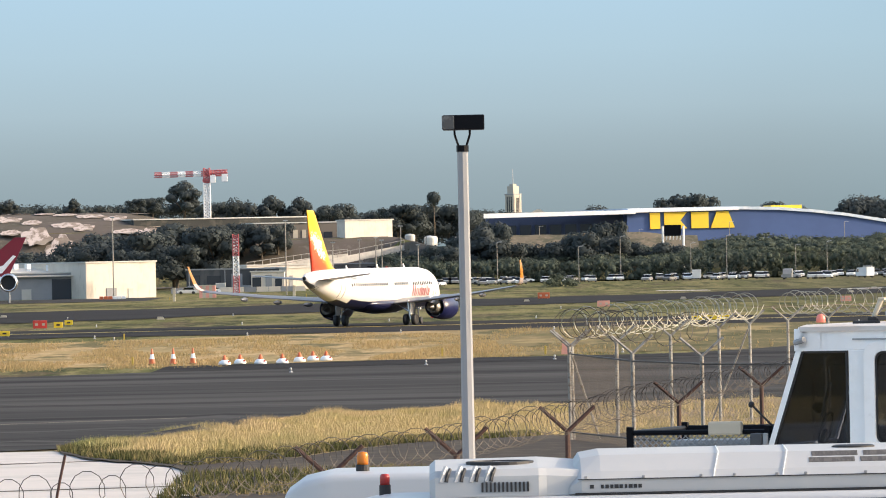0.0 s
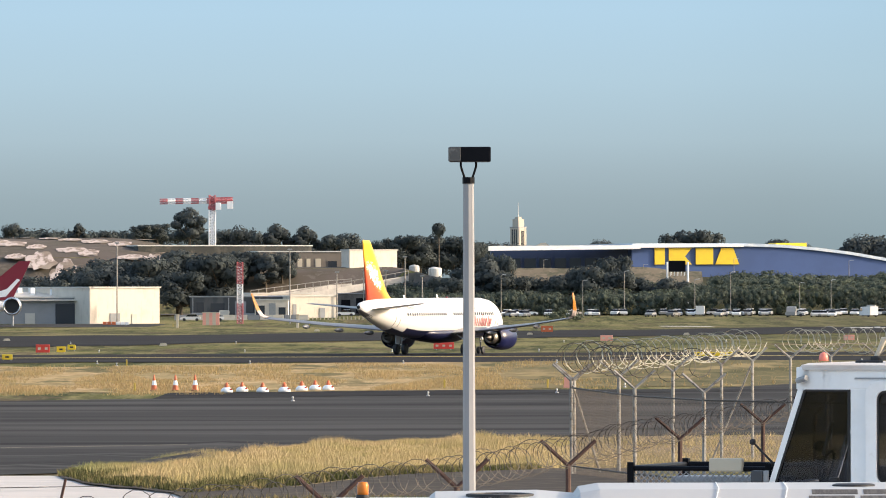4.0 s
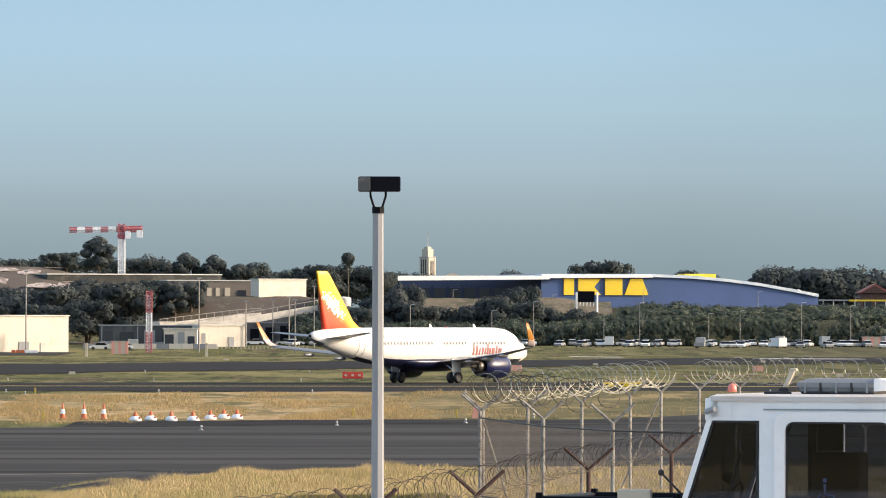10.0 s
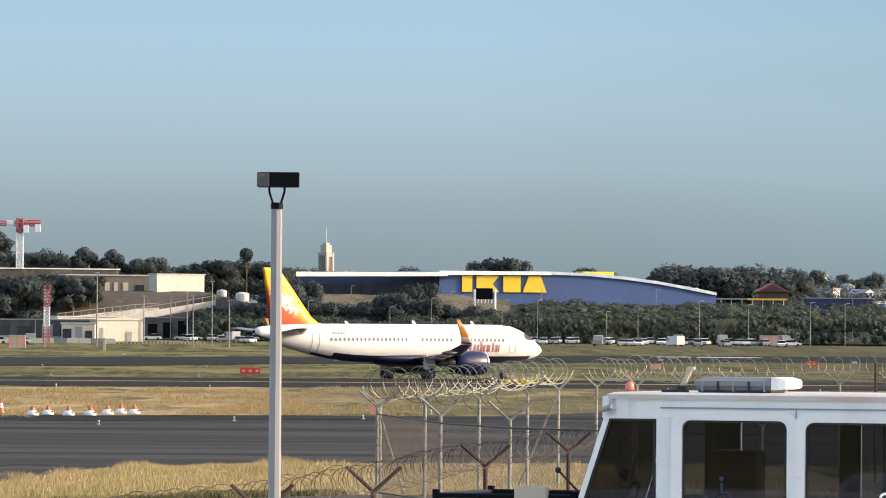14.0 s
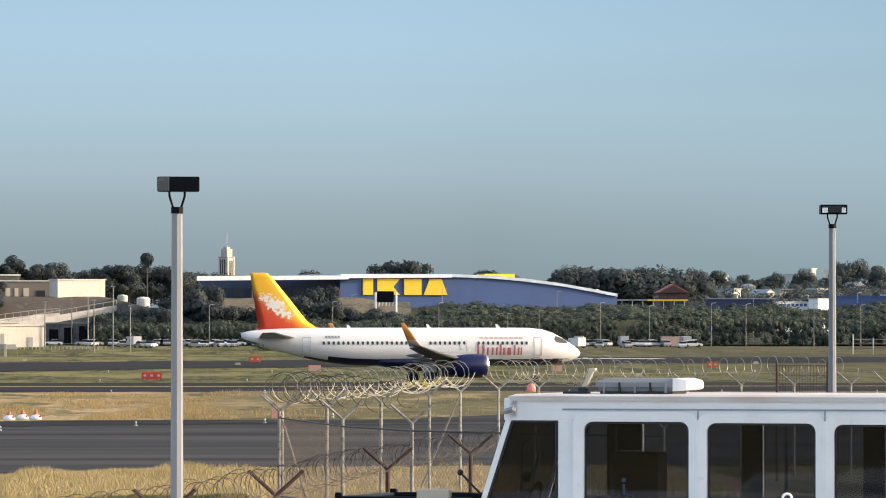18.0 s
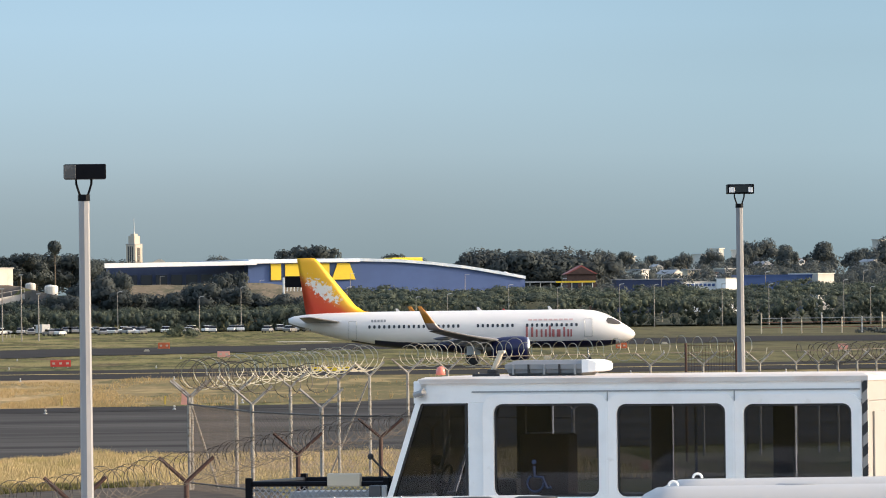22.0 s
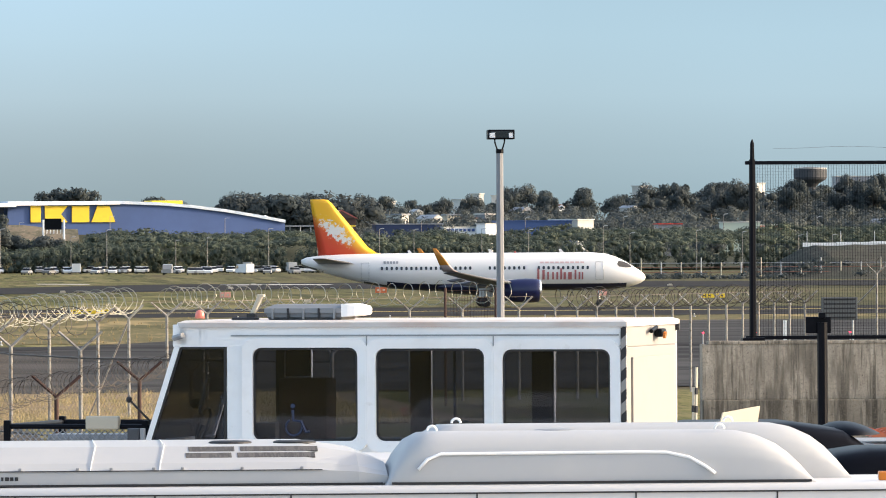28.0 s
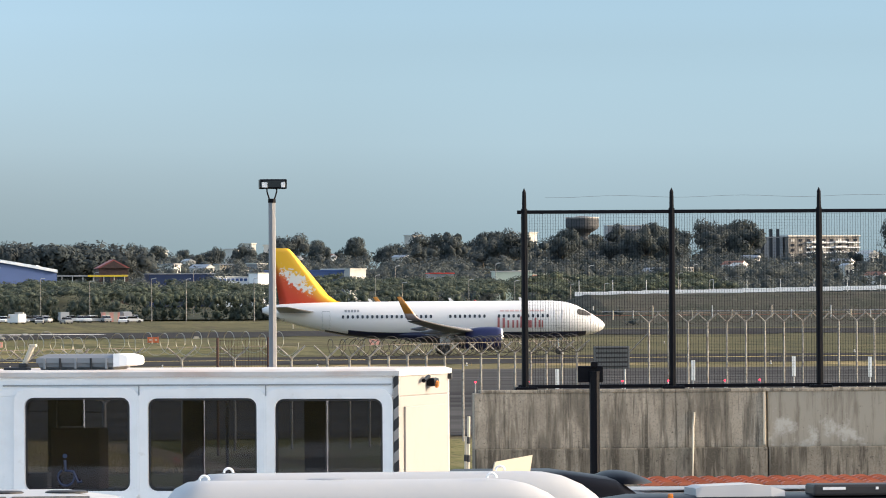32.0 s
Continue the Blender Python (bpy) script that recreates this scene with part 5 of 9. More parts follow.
    part("roof_beacon", bm, Mat("pink beacon lens", (0.75, 0.22, 0.16), 0.25).mat, t, "pale red roof beacon", True)
    bm = bmesh.new()
    rod(bm, (0.34, -0.02, 4.28), (0.46, -0.1, 4.31), 0.03)
    part("marker_lamp", bm, GREY, t)
    bm = bmesh.new()
    rod(bm, (0.36, W * 0.3, 4.33), (0.28, W * 0.3, 4.30), 0.03)
    part("marker_lamp", bm, BLACK, t)
    # front platform with its mesh rail
    bm = bmesh.new()
    for z in (3.36, 2.7):
        rod(bm, (-1.55, 0.25, z), (0.0, 0.25, z), 0.028)
        rod(bm, (-1.55, 2.2, z), (0.0, 2.2, z), 0.028)
    for x in (-1.55, -0.05):
        box(bm, (x, 0.25, 2.95), (0.07, 0.07, 0.95), None, 0.01)
        box(bm, (x, 2.2, 2.95), (0.07, 0.07, 0.95), None, 0.01)
    rod(bm, (-1.55, 0.25, 3.36), (-1.55, 2.2, 3.36), 0.028)
    part("platform_rail", bm, BLACK_PAINT, t, "dark platform rail")
    bm = bmesh.new()
    for k in range(-8, 24):
        for s in (0, 1):
            x0, x1 = -1.55 + k * 0.065, -1.55 + k * 0.065 + 0.62
            c0, c1 = max(-1.55, x0), min(0.0, x1)
            if c1 <= c0:
                continue
            za, zb = 2.72 + (c0 - x0), 2.72 + (c1 - x0)
            if s:
                za, zb = 6.06 - za, 6.06 - zb
            rod(bm, (c0, 0.25, za), (c1, 0.25, zb), 0.006, None, 4)
    part("platform_mesh", bm, GREY, t, "diamond mesh infill")
    bm = bmesh.new()
    box(bm, (-0.62, 0.9, 3.02), (1.25, 0.5, 0.5), None, 0.03)
    part("platform_box", bm, GREY, t, "grey equipment box")
    bm = bmesh.new()
    box(bm, (-0.5, 0.22, 3.40), (0.36, 0.1, 0.14), None, 0.02)
    part("junction_box", bm, CREAM, t, "cream junction box")
    bm = bmesh.new()
    rod(bm, (0.0, 0.3, 3.4), (-0.22, 0.3, 3.62), 0.012)
    bmesh.ops.create_uvsphere(bm, u_segments=8, v_segments=6, radius=0.035, matrix=Matrix.Translation((-0.24, 0.3, 3.64)))
    part("aerial", bm, BLACK, t)
    # scissor legs, chassis and wheels
    bm = bmesh.new()
    for y in (0.5, W - 0.5):
        rod(bm, (0.6, y, 1.2), (4.4, y, 2.4), 0.09)
        rod(bm, (4.4, y, 1.2), (0.6, y, 2.4), 0.09)
    part("scissor_lift", bm, GREY, t, "grey scissor arms")
    bm = bmesh.new()
    box(bm, (1.9, W / 2, 0.95), (7.4, 1.0, 0.35), None, 0.04)
    box(bm, (-1.1, W / 2, 1.5), (1.5, 2.3, 1.6), None, 0.12)
    part("chassis", bm, WHITE, t, "white truck chassis and cab")
    for x in (-1.0, 3.9):
        for y in (0.15, W - 0.15):
            bm = bmesh.new()
            lathe(bm, [(0.22, -0.14), (0.46, -0.14), (0.5, -0.08), (0.5, 0.08), (0.46, 0.14), (0.22, 0.14)], 20)
            bmesh.ops.transform(bm, matrix=Matrix.Translation((x, y, 0.5)) @ Matrix.Rotation(math.pi / 2, 4, "X"), verts=bm.verts)
            part("wheel", bm, BLACK, t, "black truck tyre", True)
    return t


build_lift_truck()

# ---- buses on the apron ----


def build_bus(x0, x1, y0, roof, label, gutter=True):
    """An airport bus that stands across the view; x0 to x1 along it, its near side at y0."""
    b = thing("airport_bus", pose(x0, y0, APRON), label, "bus", "apron buses")
    L, W, h = x1 - x0, 2.5, roof - APRON
    bm = bmesh.new()
    sec = ((0.0, 0.35), (0.0, h - 0.075), (0.008, h - 0.045), (0.03, h - 0.02), (0.08, h - 0.005), (0.5, h), (W - 0.5, h), (W - 0.24, h - 0.01), (W - 0.10, h - 0.06), (W - 0.03, h - 0.16), (W, h - 0.30), (W, 0.35))
    rings = []
    for x, inset, drop in ((0.0, 0.25, 0.32), (0.06, 0.12, 0.17), (0.22, 0.04, 0.06), (0.5, 0.0, 0.0), (L - 0.4, 0.0, 0.0), (L - 0.12, 0.04, 0.06), (L, 0.14, 0.2)):
        rings.append([(x, inset + y * (W - 2 * inset) / W, z - drop * (z / h) ** 4) for y, z in sec])
    loft(bm, rings)
    bmesh.ops.recalc_face_normals(bm, faces=bm.faces)
    part("body", bm, BUS_WHITE, b, "white bus body with rounded roof edges", True)
    if gutter:
        bm = bmesh.new()
        box(bm, (L / 2 + 0.2, -0.006, h - 0.073), (L - 1.0, 0.02, 0.013))
        part("gutter", bm, BLACK, b, "dark rain gutter")
    for k in range(4):
        bm = bmesh.new()
        a = 0.9 + k * (L - 1.4) / 4
        prism(bm, rounded(a, 1.25, a + (L - 1.6) / 4 - 0.1, 2.35, 0.08), 0.02, Matrix.Translation((0, -0.012, 0)))
        part("side_window", bm, GLASS_DARK, b, "dark tinted bus window")
    for x in (1.5, 2.7, 3.91, 5.09, 6.71, 8.1, 9.34):
        if x < L - 0.6:
            bm = bmesh.new()
            box(bm, (x, -0.002, h - 0.24), (0.013, 0.012, 0.32))
            part("panel_joint", bm, BLACK, b)
    bm = bmesh.new()
    loft(bm, [[(-0.02, 0.34, 1.1), (-0.02, W - 0.34, 1.1), (-0.02, W - 0.34, 1.15), (-0.02, 0.34, 1.15)],
              [(-0.03, 0.34, 1.9), (-0.03, W - 0.34, 1.9), (-0.01, W - 0.34, 1.9), (-0.01, 0.34, 1.9)],
              [(0.06, 0.30, h - 0.36), (0.06, W - 0.30, h - 0.36), (0.08, W - 0.30, h - 0.36), (0.08, 0.30, h - 0.36)]])
    part("windscreen", bm, GLASS_DARK, b, "dark windscreen")
    for x in (2.2, L - 3.0):
        for y in (0.2, W - 0.2):
            bm = bmesh.new()
            lathe(bm, [(0.2, -0.14), (0.44, -0.14), (0.48, -0.08), (0.48, 0.08), (0.44, 0.14), (0.2, 0.14)], 18)
            bmesh.ops.transform(bm, matrix=Matrix.Translation((x, y, 0.48)) @ Matrix.Rotation(math.pi / 2, 4, "X"), verts=bm.verts)
            part("wheel", bm, BLACK, b, "black bus tyre", True)
    return b, h


def beacon(parent, p, lens, base_h=0.06, r=0.05):
    bm = bmesh.new()
    lathe(bm, [(r * 1.15, 0), (r * 1.15, base_h)], 14)
    bmesh.ops.transform(bm, matrix=Matrix.Translation(p), verts=bm.verts)
    foot = part("beacon_base", bm, BLACK, parent)
    bm = bmesh.new()
    lathe(bm, [(r, base_h), (r, base_h + r * 1.6), (r * 0.8, base_h + r * 2.1), (0.01, base_h + r * 2.2)], 14)
    bmesh.ops.transform(bm, matrix=Matrix.Translation(p), verts=bm.verts)
    part("beacon_lens", bm, lens, foot, "glossy beacon lens", True)


def build_near_bus():
    x0, y0 = -1.05, 63.6
    b, h = build_bus(x0, 11.4, y0, 4.44, "white airport bus with roof air-conditioning and a moulded pod")
    beacon(b, (-0.56 - x0, 1.7, h - 0.02), RED_LENS, 0.10, 0.045)
    beacon(b, (10.08 - x0, 1.5, h - 0.02), AMBER, 0.05, 0.05)
    # condenser box with a grille
    bm = bmesh.new()
    u = -0.16 - x0
    side = [(0.25, 0.0), (0.27, 0.18), (0.36, 0.24), (1.9, 0.30), (2.1, 0.2), (2.15, 0.0)]
    rings = []
    for dx, inset, f in ((0.0, 0.04, 0.82), (0.05, 0.0, 0.96), (0.95, 0.0, 1.0), (1.02, 0.02, 0.98), (1.30, 0.05, 0.9), (1.45, 0.10, 0.8)):
        rings.append([(u + dx, inset + y, h + 0.0 + z * f) for y, z in side])
    loft(bm, rings)
    bmesh.ops.recalc_face_normals(bm, faces=bm.faces)
    unit = part("condenser", bm, WHITE_GRP, b, "white louvred condenser box")
    for k in range(12):
        bm = bmesh.new()
        box(bm, (u + 0.46 + 0.036 * k, 0.255, h + 0.085), (0.018, 0.03, 0.085), None, 0.003)
        part("louvre", bm, BLACK, unit)
    for k in range(4):
        bm = bmesh.new()
        tube(bm, [(u + 0.10 + 0.13 * k, 0.27, h + 0.13), (u + 0.115 + 0.13 * k, 0.28, h + 0.2), (u + 0.14 + 0.13 * k, 0.36, h + 0.255)], 0.024, 6)
        part("rib", bm, WHITE_GRP, unit)
        bm = bmesh.new()
        tube(bm, [(u + 0.145 + 0.13 * k, 0.262, h + 0.135), (u + 0.16 + 0.13 * k, 0.276, h + 0.2), (u + 0.18 + 0.13 * k, 0.34, h + 0.242)], 0.017, 6)
        part("slot", bm, BLACK, unit, "dark vent slot")
    bm = bmesh.new()
    lathe(bm, [(0.30, 0), (0.30, 0.03), (0.27, 0.035), (0.26, 0.01)], 24)
    bmesh.ops.transform(bm, matrix=Matrix.Translation((u + 0.62, 1.15, h + 0.255)), verts=bm.verts)
    part("fan_ring", bm, BLACK, unit, "black fan ring")
    # long evaporator cover
    VENT = Mat("grey-brown slats", (0.11, 0.10, 0.09), 0.6).dirt(40.0, (0.06, 0.055, 0.05), 0.45, 0.55, 0.9, stretch=(1, 0.2, 0.2)).mat
    u0, u1 = 1.03 - x0, 4.95 - x0
    sec = [(0.22, 0.02), (0.22, 0.14), (0.30, 0.20), (0.62, 0.335), (1.9, 0.36), (2.28, 0.2), (2.3, 0.02)]
    rings = []
    for x, f, g in ((u0, 0.15, 0.10), (u0 + 0.04, 0.55, 0.04), (u0 + 0.13, 0.92, 0.0), (u0 + 0.3, 1.0, 0.0), (u1 - 0.75, 1.0, 0.0), (u1 - 0.3, 0.82, 0.0), (u1 - 0.05, 0.55, 0.04), (u1, 0.2, 0.1)):
        rings.append([(x, g + y, h + z * f) for y, z in sec])
    bm = bmesh.new()
    loft(bm, rings)
    bmesh.ops.recalc_face_normals(bm, faces=bm.faces)
    cover = part("roof_cover", bm, WHITE_GRP, b, "long white roof cover with seams and clips")
    bm = bmesh.new()
    box(bm, (u0 + 1.95, 0.212, h + 0.012), (3.75, 0.02, 0.016))
    part("gasket", bm, BLACK, cover, "black gasket under the cover")
    for x in (1.34, 1.94):
        bm = bmesh.new()
        tube(bm, [(u0 + x - 0.06, 0.215, h + 0.14), (u0 + x - 0.045, 0.29, h + 0.205), (u0 + x, 0.62, h + 0.345), (u0 + x + 0.02, 1.9, h + 0.364)], 0.0045, 5)
        part("seam", bm, WHITE, cover)
    for x in (0.17, 0.67, 1.17, 1.46, 1.83, 2.08, 2.60, 3.12):
        bm = bmesh.new()
        box(bm, (u0 + x, 0.215, h + 0.155), (0.028, 0.03, 0.022), None, 0.006)
        part("clip", bm, GREY, cover)
    bm = bmesh.new()
    box(bm, (u0 + 1.7, 0.21, h + 0.135), (3.2, 0.012, 0.008))
    part("seam_line", bm, BLACK, cover)
    for x, w in ((2.12, 0.40), (2.57, 0.68)):
        for k, (yy, zz) in enumerate(((0.40, 0.235), (0.52, 0.2855))):
            bm = bmesh.new()
            prism(bm, ((x + u0 + 0.03 * k, 0), (x + u0 + w + 0.03 * k, 0), (x + u0 + w + 0.03 * k, 0.010), (x + u0 + 0.03 * k, 0.010)), 0.095,
                  Matrix.Translation((0, yy, h + zz)) @ Matrix.Rotation(radians(23), 4, "X"))
            part("vent", bm, VENT, cover, "dark slatted vent")
    for x in (2.55, 3.12):
        bm = bmesh.new()
        lathe(bm, [(0.19, 0), (0.19, 0.012), (0.16, 0.022), (0.02, 0.022)], 20)
        bmesh.ops.transform(bm, matrix=Matrix.Translation((u0 + x, 1.2, h + 0.345)), verts=bm.verts)
        part("vent_cap", bm, BLACK, cover, "flat black vent cap")
    for k, w in enumerate((0.035, 0.025, 0.03, 0.028, 0.035, 0.03, 0.02, 0.035, 0.03, 0.03)):
        bm = bmesh.new()
        box(bm, (u0 + (0.22 if k == 0 else 0.27 + 0.041 * k), 0.218, h + 0.072), (w, 0.01, 0.032))
        part("maker_mark", bm, BLACK, cover)
    # moulded pod
    a0, a1 = 4.88 - x0, 8.66 - x0
    for name, p0, p1, yy0, yy1, top in (("pod", a0, a1, 0.14, 1.35, 0.46), ("pod_rear", a0 + 0.25, a1 + 0.46, 1.15, 2.32, 0.50)):
        rings = []
        n = 26
        for k in range(n + 1):
            f = k / n
            x = p0 + (p1 - p0) * (0.5 - 0.5 * math.cos(math.pi * f))
            left, right = (x - p0), (p1 - x)
            hl = 1 - (max(0.0, 1 - left / 0.42)) ** 2.6
            hr = 1 - (max(0.0, 1 - right / 0.90)) ** 3.0
            z = max(0.03, top * min(hl, hr))
            ring = []
            for j in range(13):
                g = math.pi * j / 12
                cy, cz = math.cos(g), math.sin(g)
                ring.append((x, (yy0 + yy1) / 2 - (yy1 - yy0) / 2 * (abs(cy) ** 0.42) * (1 if cy > 0 else -1), h - 0.01 + z * cz ** 0.55))
            rings.append(ring)
        bm = bmesh.new()
        loft(bm, rings, cap=True, closed=False)
        bmesh.ops.recalc_face_normals(bm, faces=bm.faces)
        pod = part(name, bm, WHITE_GRP, b, "smooth white moulded roof pod", True)
        if name == "pod":
            # white bead stands in for the lit edge of the side recess
            bm = bmesh.new()
            line = [(a0 + 0.28, 0.12, h + 0.13), (a0 + 0.36, 0.13, h + 0.22), (a0 + 0.48, 0.15, h + 0.265), (a0 + 2.2, 0.16, h + 0.27), (a1 - 1.32, 0.16, h + 0.265), (a1 - 1.12, 0.15, h + 0.22), (a1 - 0.98, 0.13, h + 0.14), (a1 - 0.9, 0.12, h + 0.08)]
            tube(bm, line, 0.016, 6)
            part("recess_highlight", bm, WHITE, pod, "white bead standing in for the recess edge's highlight", True)
            bm = bmesh.new()
            box(bm, ((a0 + a1) / 2, 0.13, h + 0.012), (a1 - a0 - 0.1, 0.03, 0.02))
            part("pod_gasket", bm, BLACK, pod)
            bm = bmesh.new()
            lathe(bm, [(0.19, 0), (0.19, 0.02), (0.16, 0.03), (0.02, 0.03)], 24)
            bmesh.ops.transform(bm, matrix=Matrix.Translation((a0 + 1.55, 0.85, h + 0.43)), verts=bm.verts)
            part("hatch", bm, GREY, pod, "round grey hatch")
        for x in (0.42, 2.95) if name == "pod" else (0.72, 3.15):
            bm = bmesh.new()
            ring = [(a0 + x + 0.04 * math.cos(radians(d)), yy0 + 0.25, h + top * 0.985 + 0.01 + 0.04 * math.sin(radians(d))) for d in range(0, 181, 20)]
            tube(bm, ring, 0.012, 5)
            part("lifting_eye", bm, WHITE, pod)
    bm = bmesh.new()
    box(bm, (9.28 - x0, 0.4, h + 0.04), (0.09, 0.08, 0.08), None, 0.015)
    part("marker_lamp", bm, AMBER, b, "amber marker lamp")


build_near_bus()


def build_far_bus():
    b, h = build_bus(-1.55, 9.5, 67.6, 4.56, "white airport bus with an amber roof beacon, behind another bus", False)
    beacon(b, (0.76, 0.8, h - 0.03), AMBER, 0.09, 0.055)
    bm = bmesh.new()
    tube(bm, [(0.0, 0.5, 2.5), (-0.15, 0.3, 2.6), (-0.2, 0.2, 2.5)], 0.03)
    box(bm, (-0.2, 0.2, 2.3), (0.1, 0.2, 0.4), None, 0.04)
    part("mirror", bm, BLACK, b, "black door mirror")


build_far_bus()

# ---- wall, panels and dark vehicles beside it ----


def build_wall():
    y = 110.0
    wall = tagged(new("wall_east"), "stained grey concrete wall with dark runs", "", "", "structure")
    spans = ((13.2, 17.66, STAINED), (17.68, 22.2, STAINED_PALE), (22.22, 27.0, STAINED))
    for a, b, m in spans:
        bm = bmesh.new()
        box(bm, ((a + b) / 2, y + 0.15, (4.18 + 5.03) / 2), (b - a, 0.3, 5.03 - 4.18), None, 0.015)
        part("panel", bm, m, wall)
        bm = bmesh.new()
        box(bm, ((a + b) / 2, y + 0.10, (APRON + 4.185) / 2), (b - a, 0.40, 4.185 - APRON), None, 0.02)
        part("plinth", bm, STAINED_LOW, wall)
    bm = bmesh.new()
    box(bm, (20.1, y + 0.15, 5.05), (13.6, 0.34, 0.05), None, 0.015)
    part("coping", bm, STAINED, wall)
    bm = bmesh.new()
    tube(bm, [(16.55, y - 0.03, 4.72), (16.53, y - 0.03, 4.5), (16.51, y - 0.14, 4.2), (16.5, y - 0.14, 3.2)], 0.02, 6)
    strip = bmesh.new()
    box(strip, (17.62, y - 0.02, 4.62), (0.035, 0.05, 0.80), None, 0.008)
    tagged(obj("joint_strip", strip, CREAM), "narrow pale timber strip over a wall joint", "strip")
    tagged(obj("drain_pipe", bm, CREAM), "thin pale drain pipe on the concrete wall", "pipe")
    f = thing("mesh_fence", pose(0, y + 0.15, 5.06), "tall black welded-mesh fence on the concrete wall", "fence")
    xs = (14.0, 16.25, 18.51, 20.77, 23.03, 25.3)
    for x in xs:
        bm = bmesh.new()
        rod(bm, (x, 0, 0), (x, 0, 2.75), 0.055, 0.048, 8)
        rod(bm, (x, 0, 2.75), (x, 0, 3.0), 0.035, 0.03, 8)
        rod(bm, (x, 0, 3.0), (x, 0, 3.06), 0.03, 0.004, 8)
        post = part("post", bm, BLACK_PAINT, f, "black pointed post")
        bm = bmesh.new()
        box(bm, (x, -0.02, 0.03), (0.34, 0.24, 0.06), None, 0.012)
        part("base_plate", bm, BLACK_PAINT, post)
    for z in (2.70, 0.06):
        bm = bmesh.new()
        box(bm, ((xs[0] + xs[-1]) / 2 - 0.05, 0, z), (xs[-1] - xs[0] + 0.12, 0.05, 0.055), None, 0.008)
        part("rail", bm, BLACK_PAINT, f)
    for a, b in zip(xs, xs[1:]):
        bm = bmesh.new()
        n = 56
        for k in range(1, n):
            x = a + (b - a) * k / n
            rod(bm, (x, 0.03, 0.06), (x, 0.03, 2.7), 0.0025, None, 3)
        for k in range(1, 60):
            rod(bm, (a, 0.036, 0.06 + 2.64 * k / 60), (b, 0.036, 0.06 + 2.64 * k / 60), 0.0008, None, 3)
        part("mesh_panel", bm, BLACK_PAINT, f, "fine black wire mesh")
    bm = bmesh.new()
    tube(bm, [(xs[0] + 0.02 + 0.3 * k, 0, 2.93 - 0.015 * math.sin(k)) for k in range(1, 38)], 0.002, 3)
    part("top_strand", bm, WIRE_DARK, f)
    # sign on its post
    s = thing("sign_post", pose(14.35, 105.0, APRON), "black steel sign post seen from behind", "sign")
    bm = bmesh.new()
    rod(bm, (0, 0, 0), (0, 0, 4.1), 0.075, 0.075, 10)
    part("pole", bm, BLACK_PAINT, s)
    bm = bmesh.new()
    box(bm, (-0.05, 0.06, 4.06), (0.37, 0.05, 0.24), None, 0.015)
    box(bm, (0.0, 0.02, 4.2), (0.1, 0.08, 0.08), None, 0.01)
    part("sign_plate", bm, BLACK_PAINT, s, "back of a dark sign plate")
    for x, z0, z1 in ((12.94, 3.9, 4.7), (12.90, 3.3, 4.4)):
        m = thing("marker_stake", pose(x, 109.0, APRON), "leaning pale timber marker stake by the wall", "stake")
        bm = bmesh.new()
        rod(bm, (0, 0, 0), (0.06, 0, z1 - APRON), 0.03, 0.025, 6)
        part("stake", bm, CREAM, m)
        for k in range(3):
            z = (z1 - APRON) * (0.72 + 0.08 * k)
            bm = bmesh.new()
            rod(bm, (0.05, 0, z), (0.054, 0, z + 0.1), 0.033, 0.033, 6)
            part("band", bm, BLACK, m)


build_wall()


def build_weeds(name, x0, x1, y0, y1, count, tall, seed, label, mat=BLADES, within=None):
    rng = np.random.default_rng(seed)
    v, f = [], []
    for _ in range(count):
        x, y = rng.uniform(x0, x1), rng.uniform(y0, y1)
        if within is not None and not within(x, y):
            continue
        z = ground_z(x, y)
        for _ in range(5):
            h, lean, a, w = tall * rng.uniform(0.5, 1.2), rng.normal(0, 0.22), rng.uniform(0, 6.28), rng.uniform(0.012, 0.03)
            dx, dy = math.cos(a) * w, math.sin(a) * w
            tx, ty = x + lean * h + rng.normal(0, 0.05), y + rng.normal(0, 0.2) * h
            n = len(v)
            v += [(x - dx, y - dy, z), (x + dx, y + dy, z), (tx, ty, z + h)]
            f.append((n, n + 1, n + 2))
    me = bpy.data.meshes.new(name)
    me.from_pydata(v, [], f)
    me.materials.append(mat)
    return tagged(new(name, me), label, "grass", "", "stuff")


build_weeds("weeds", 12.0, 13.3, 107.5, 114, 90, 1.3, 5, "dry weeds at the end of the wall")


build_weeds("weeds", -6.5, -0.5, 163, 182, 1700, 0.24, 6, "rough dull grass tufts beside the vehicle apron", GREEN_BLADES)
build_weeds("green_grass", -11.4, 3.0, 186, 262, 36000, 0.26, 16, "greener grass along the edge of the slab", GREEN_BLADES,
            lambda x, y: wedge_near(x) + 1.0 < y < min(wedge_far(x) - 3, wedge_near(x) + (15 + 32 * smooth_step(-8.5, -11, x)) * (0.8 + noise.noise((x * 0.9, y * 0.06, 1.0)))))
STICK = thing("marker_stake", pose(-4.62, 85.0, APRON), "thin crooked dark stake standing in the razor wire", "stake")
BENT = bmesh.new()
tube(BENT, [(-0.1, 0, 0), (0.02, 0, 1.6), (0.08, 0.02, 2.5), (0.13, 0, 2.75), (0.2, 0, 3.05)], 0.018, 5)
part("stick", BENT, RUST, STICK)


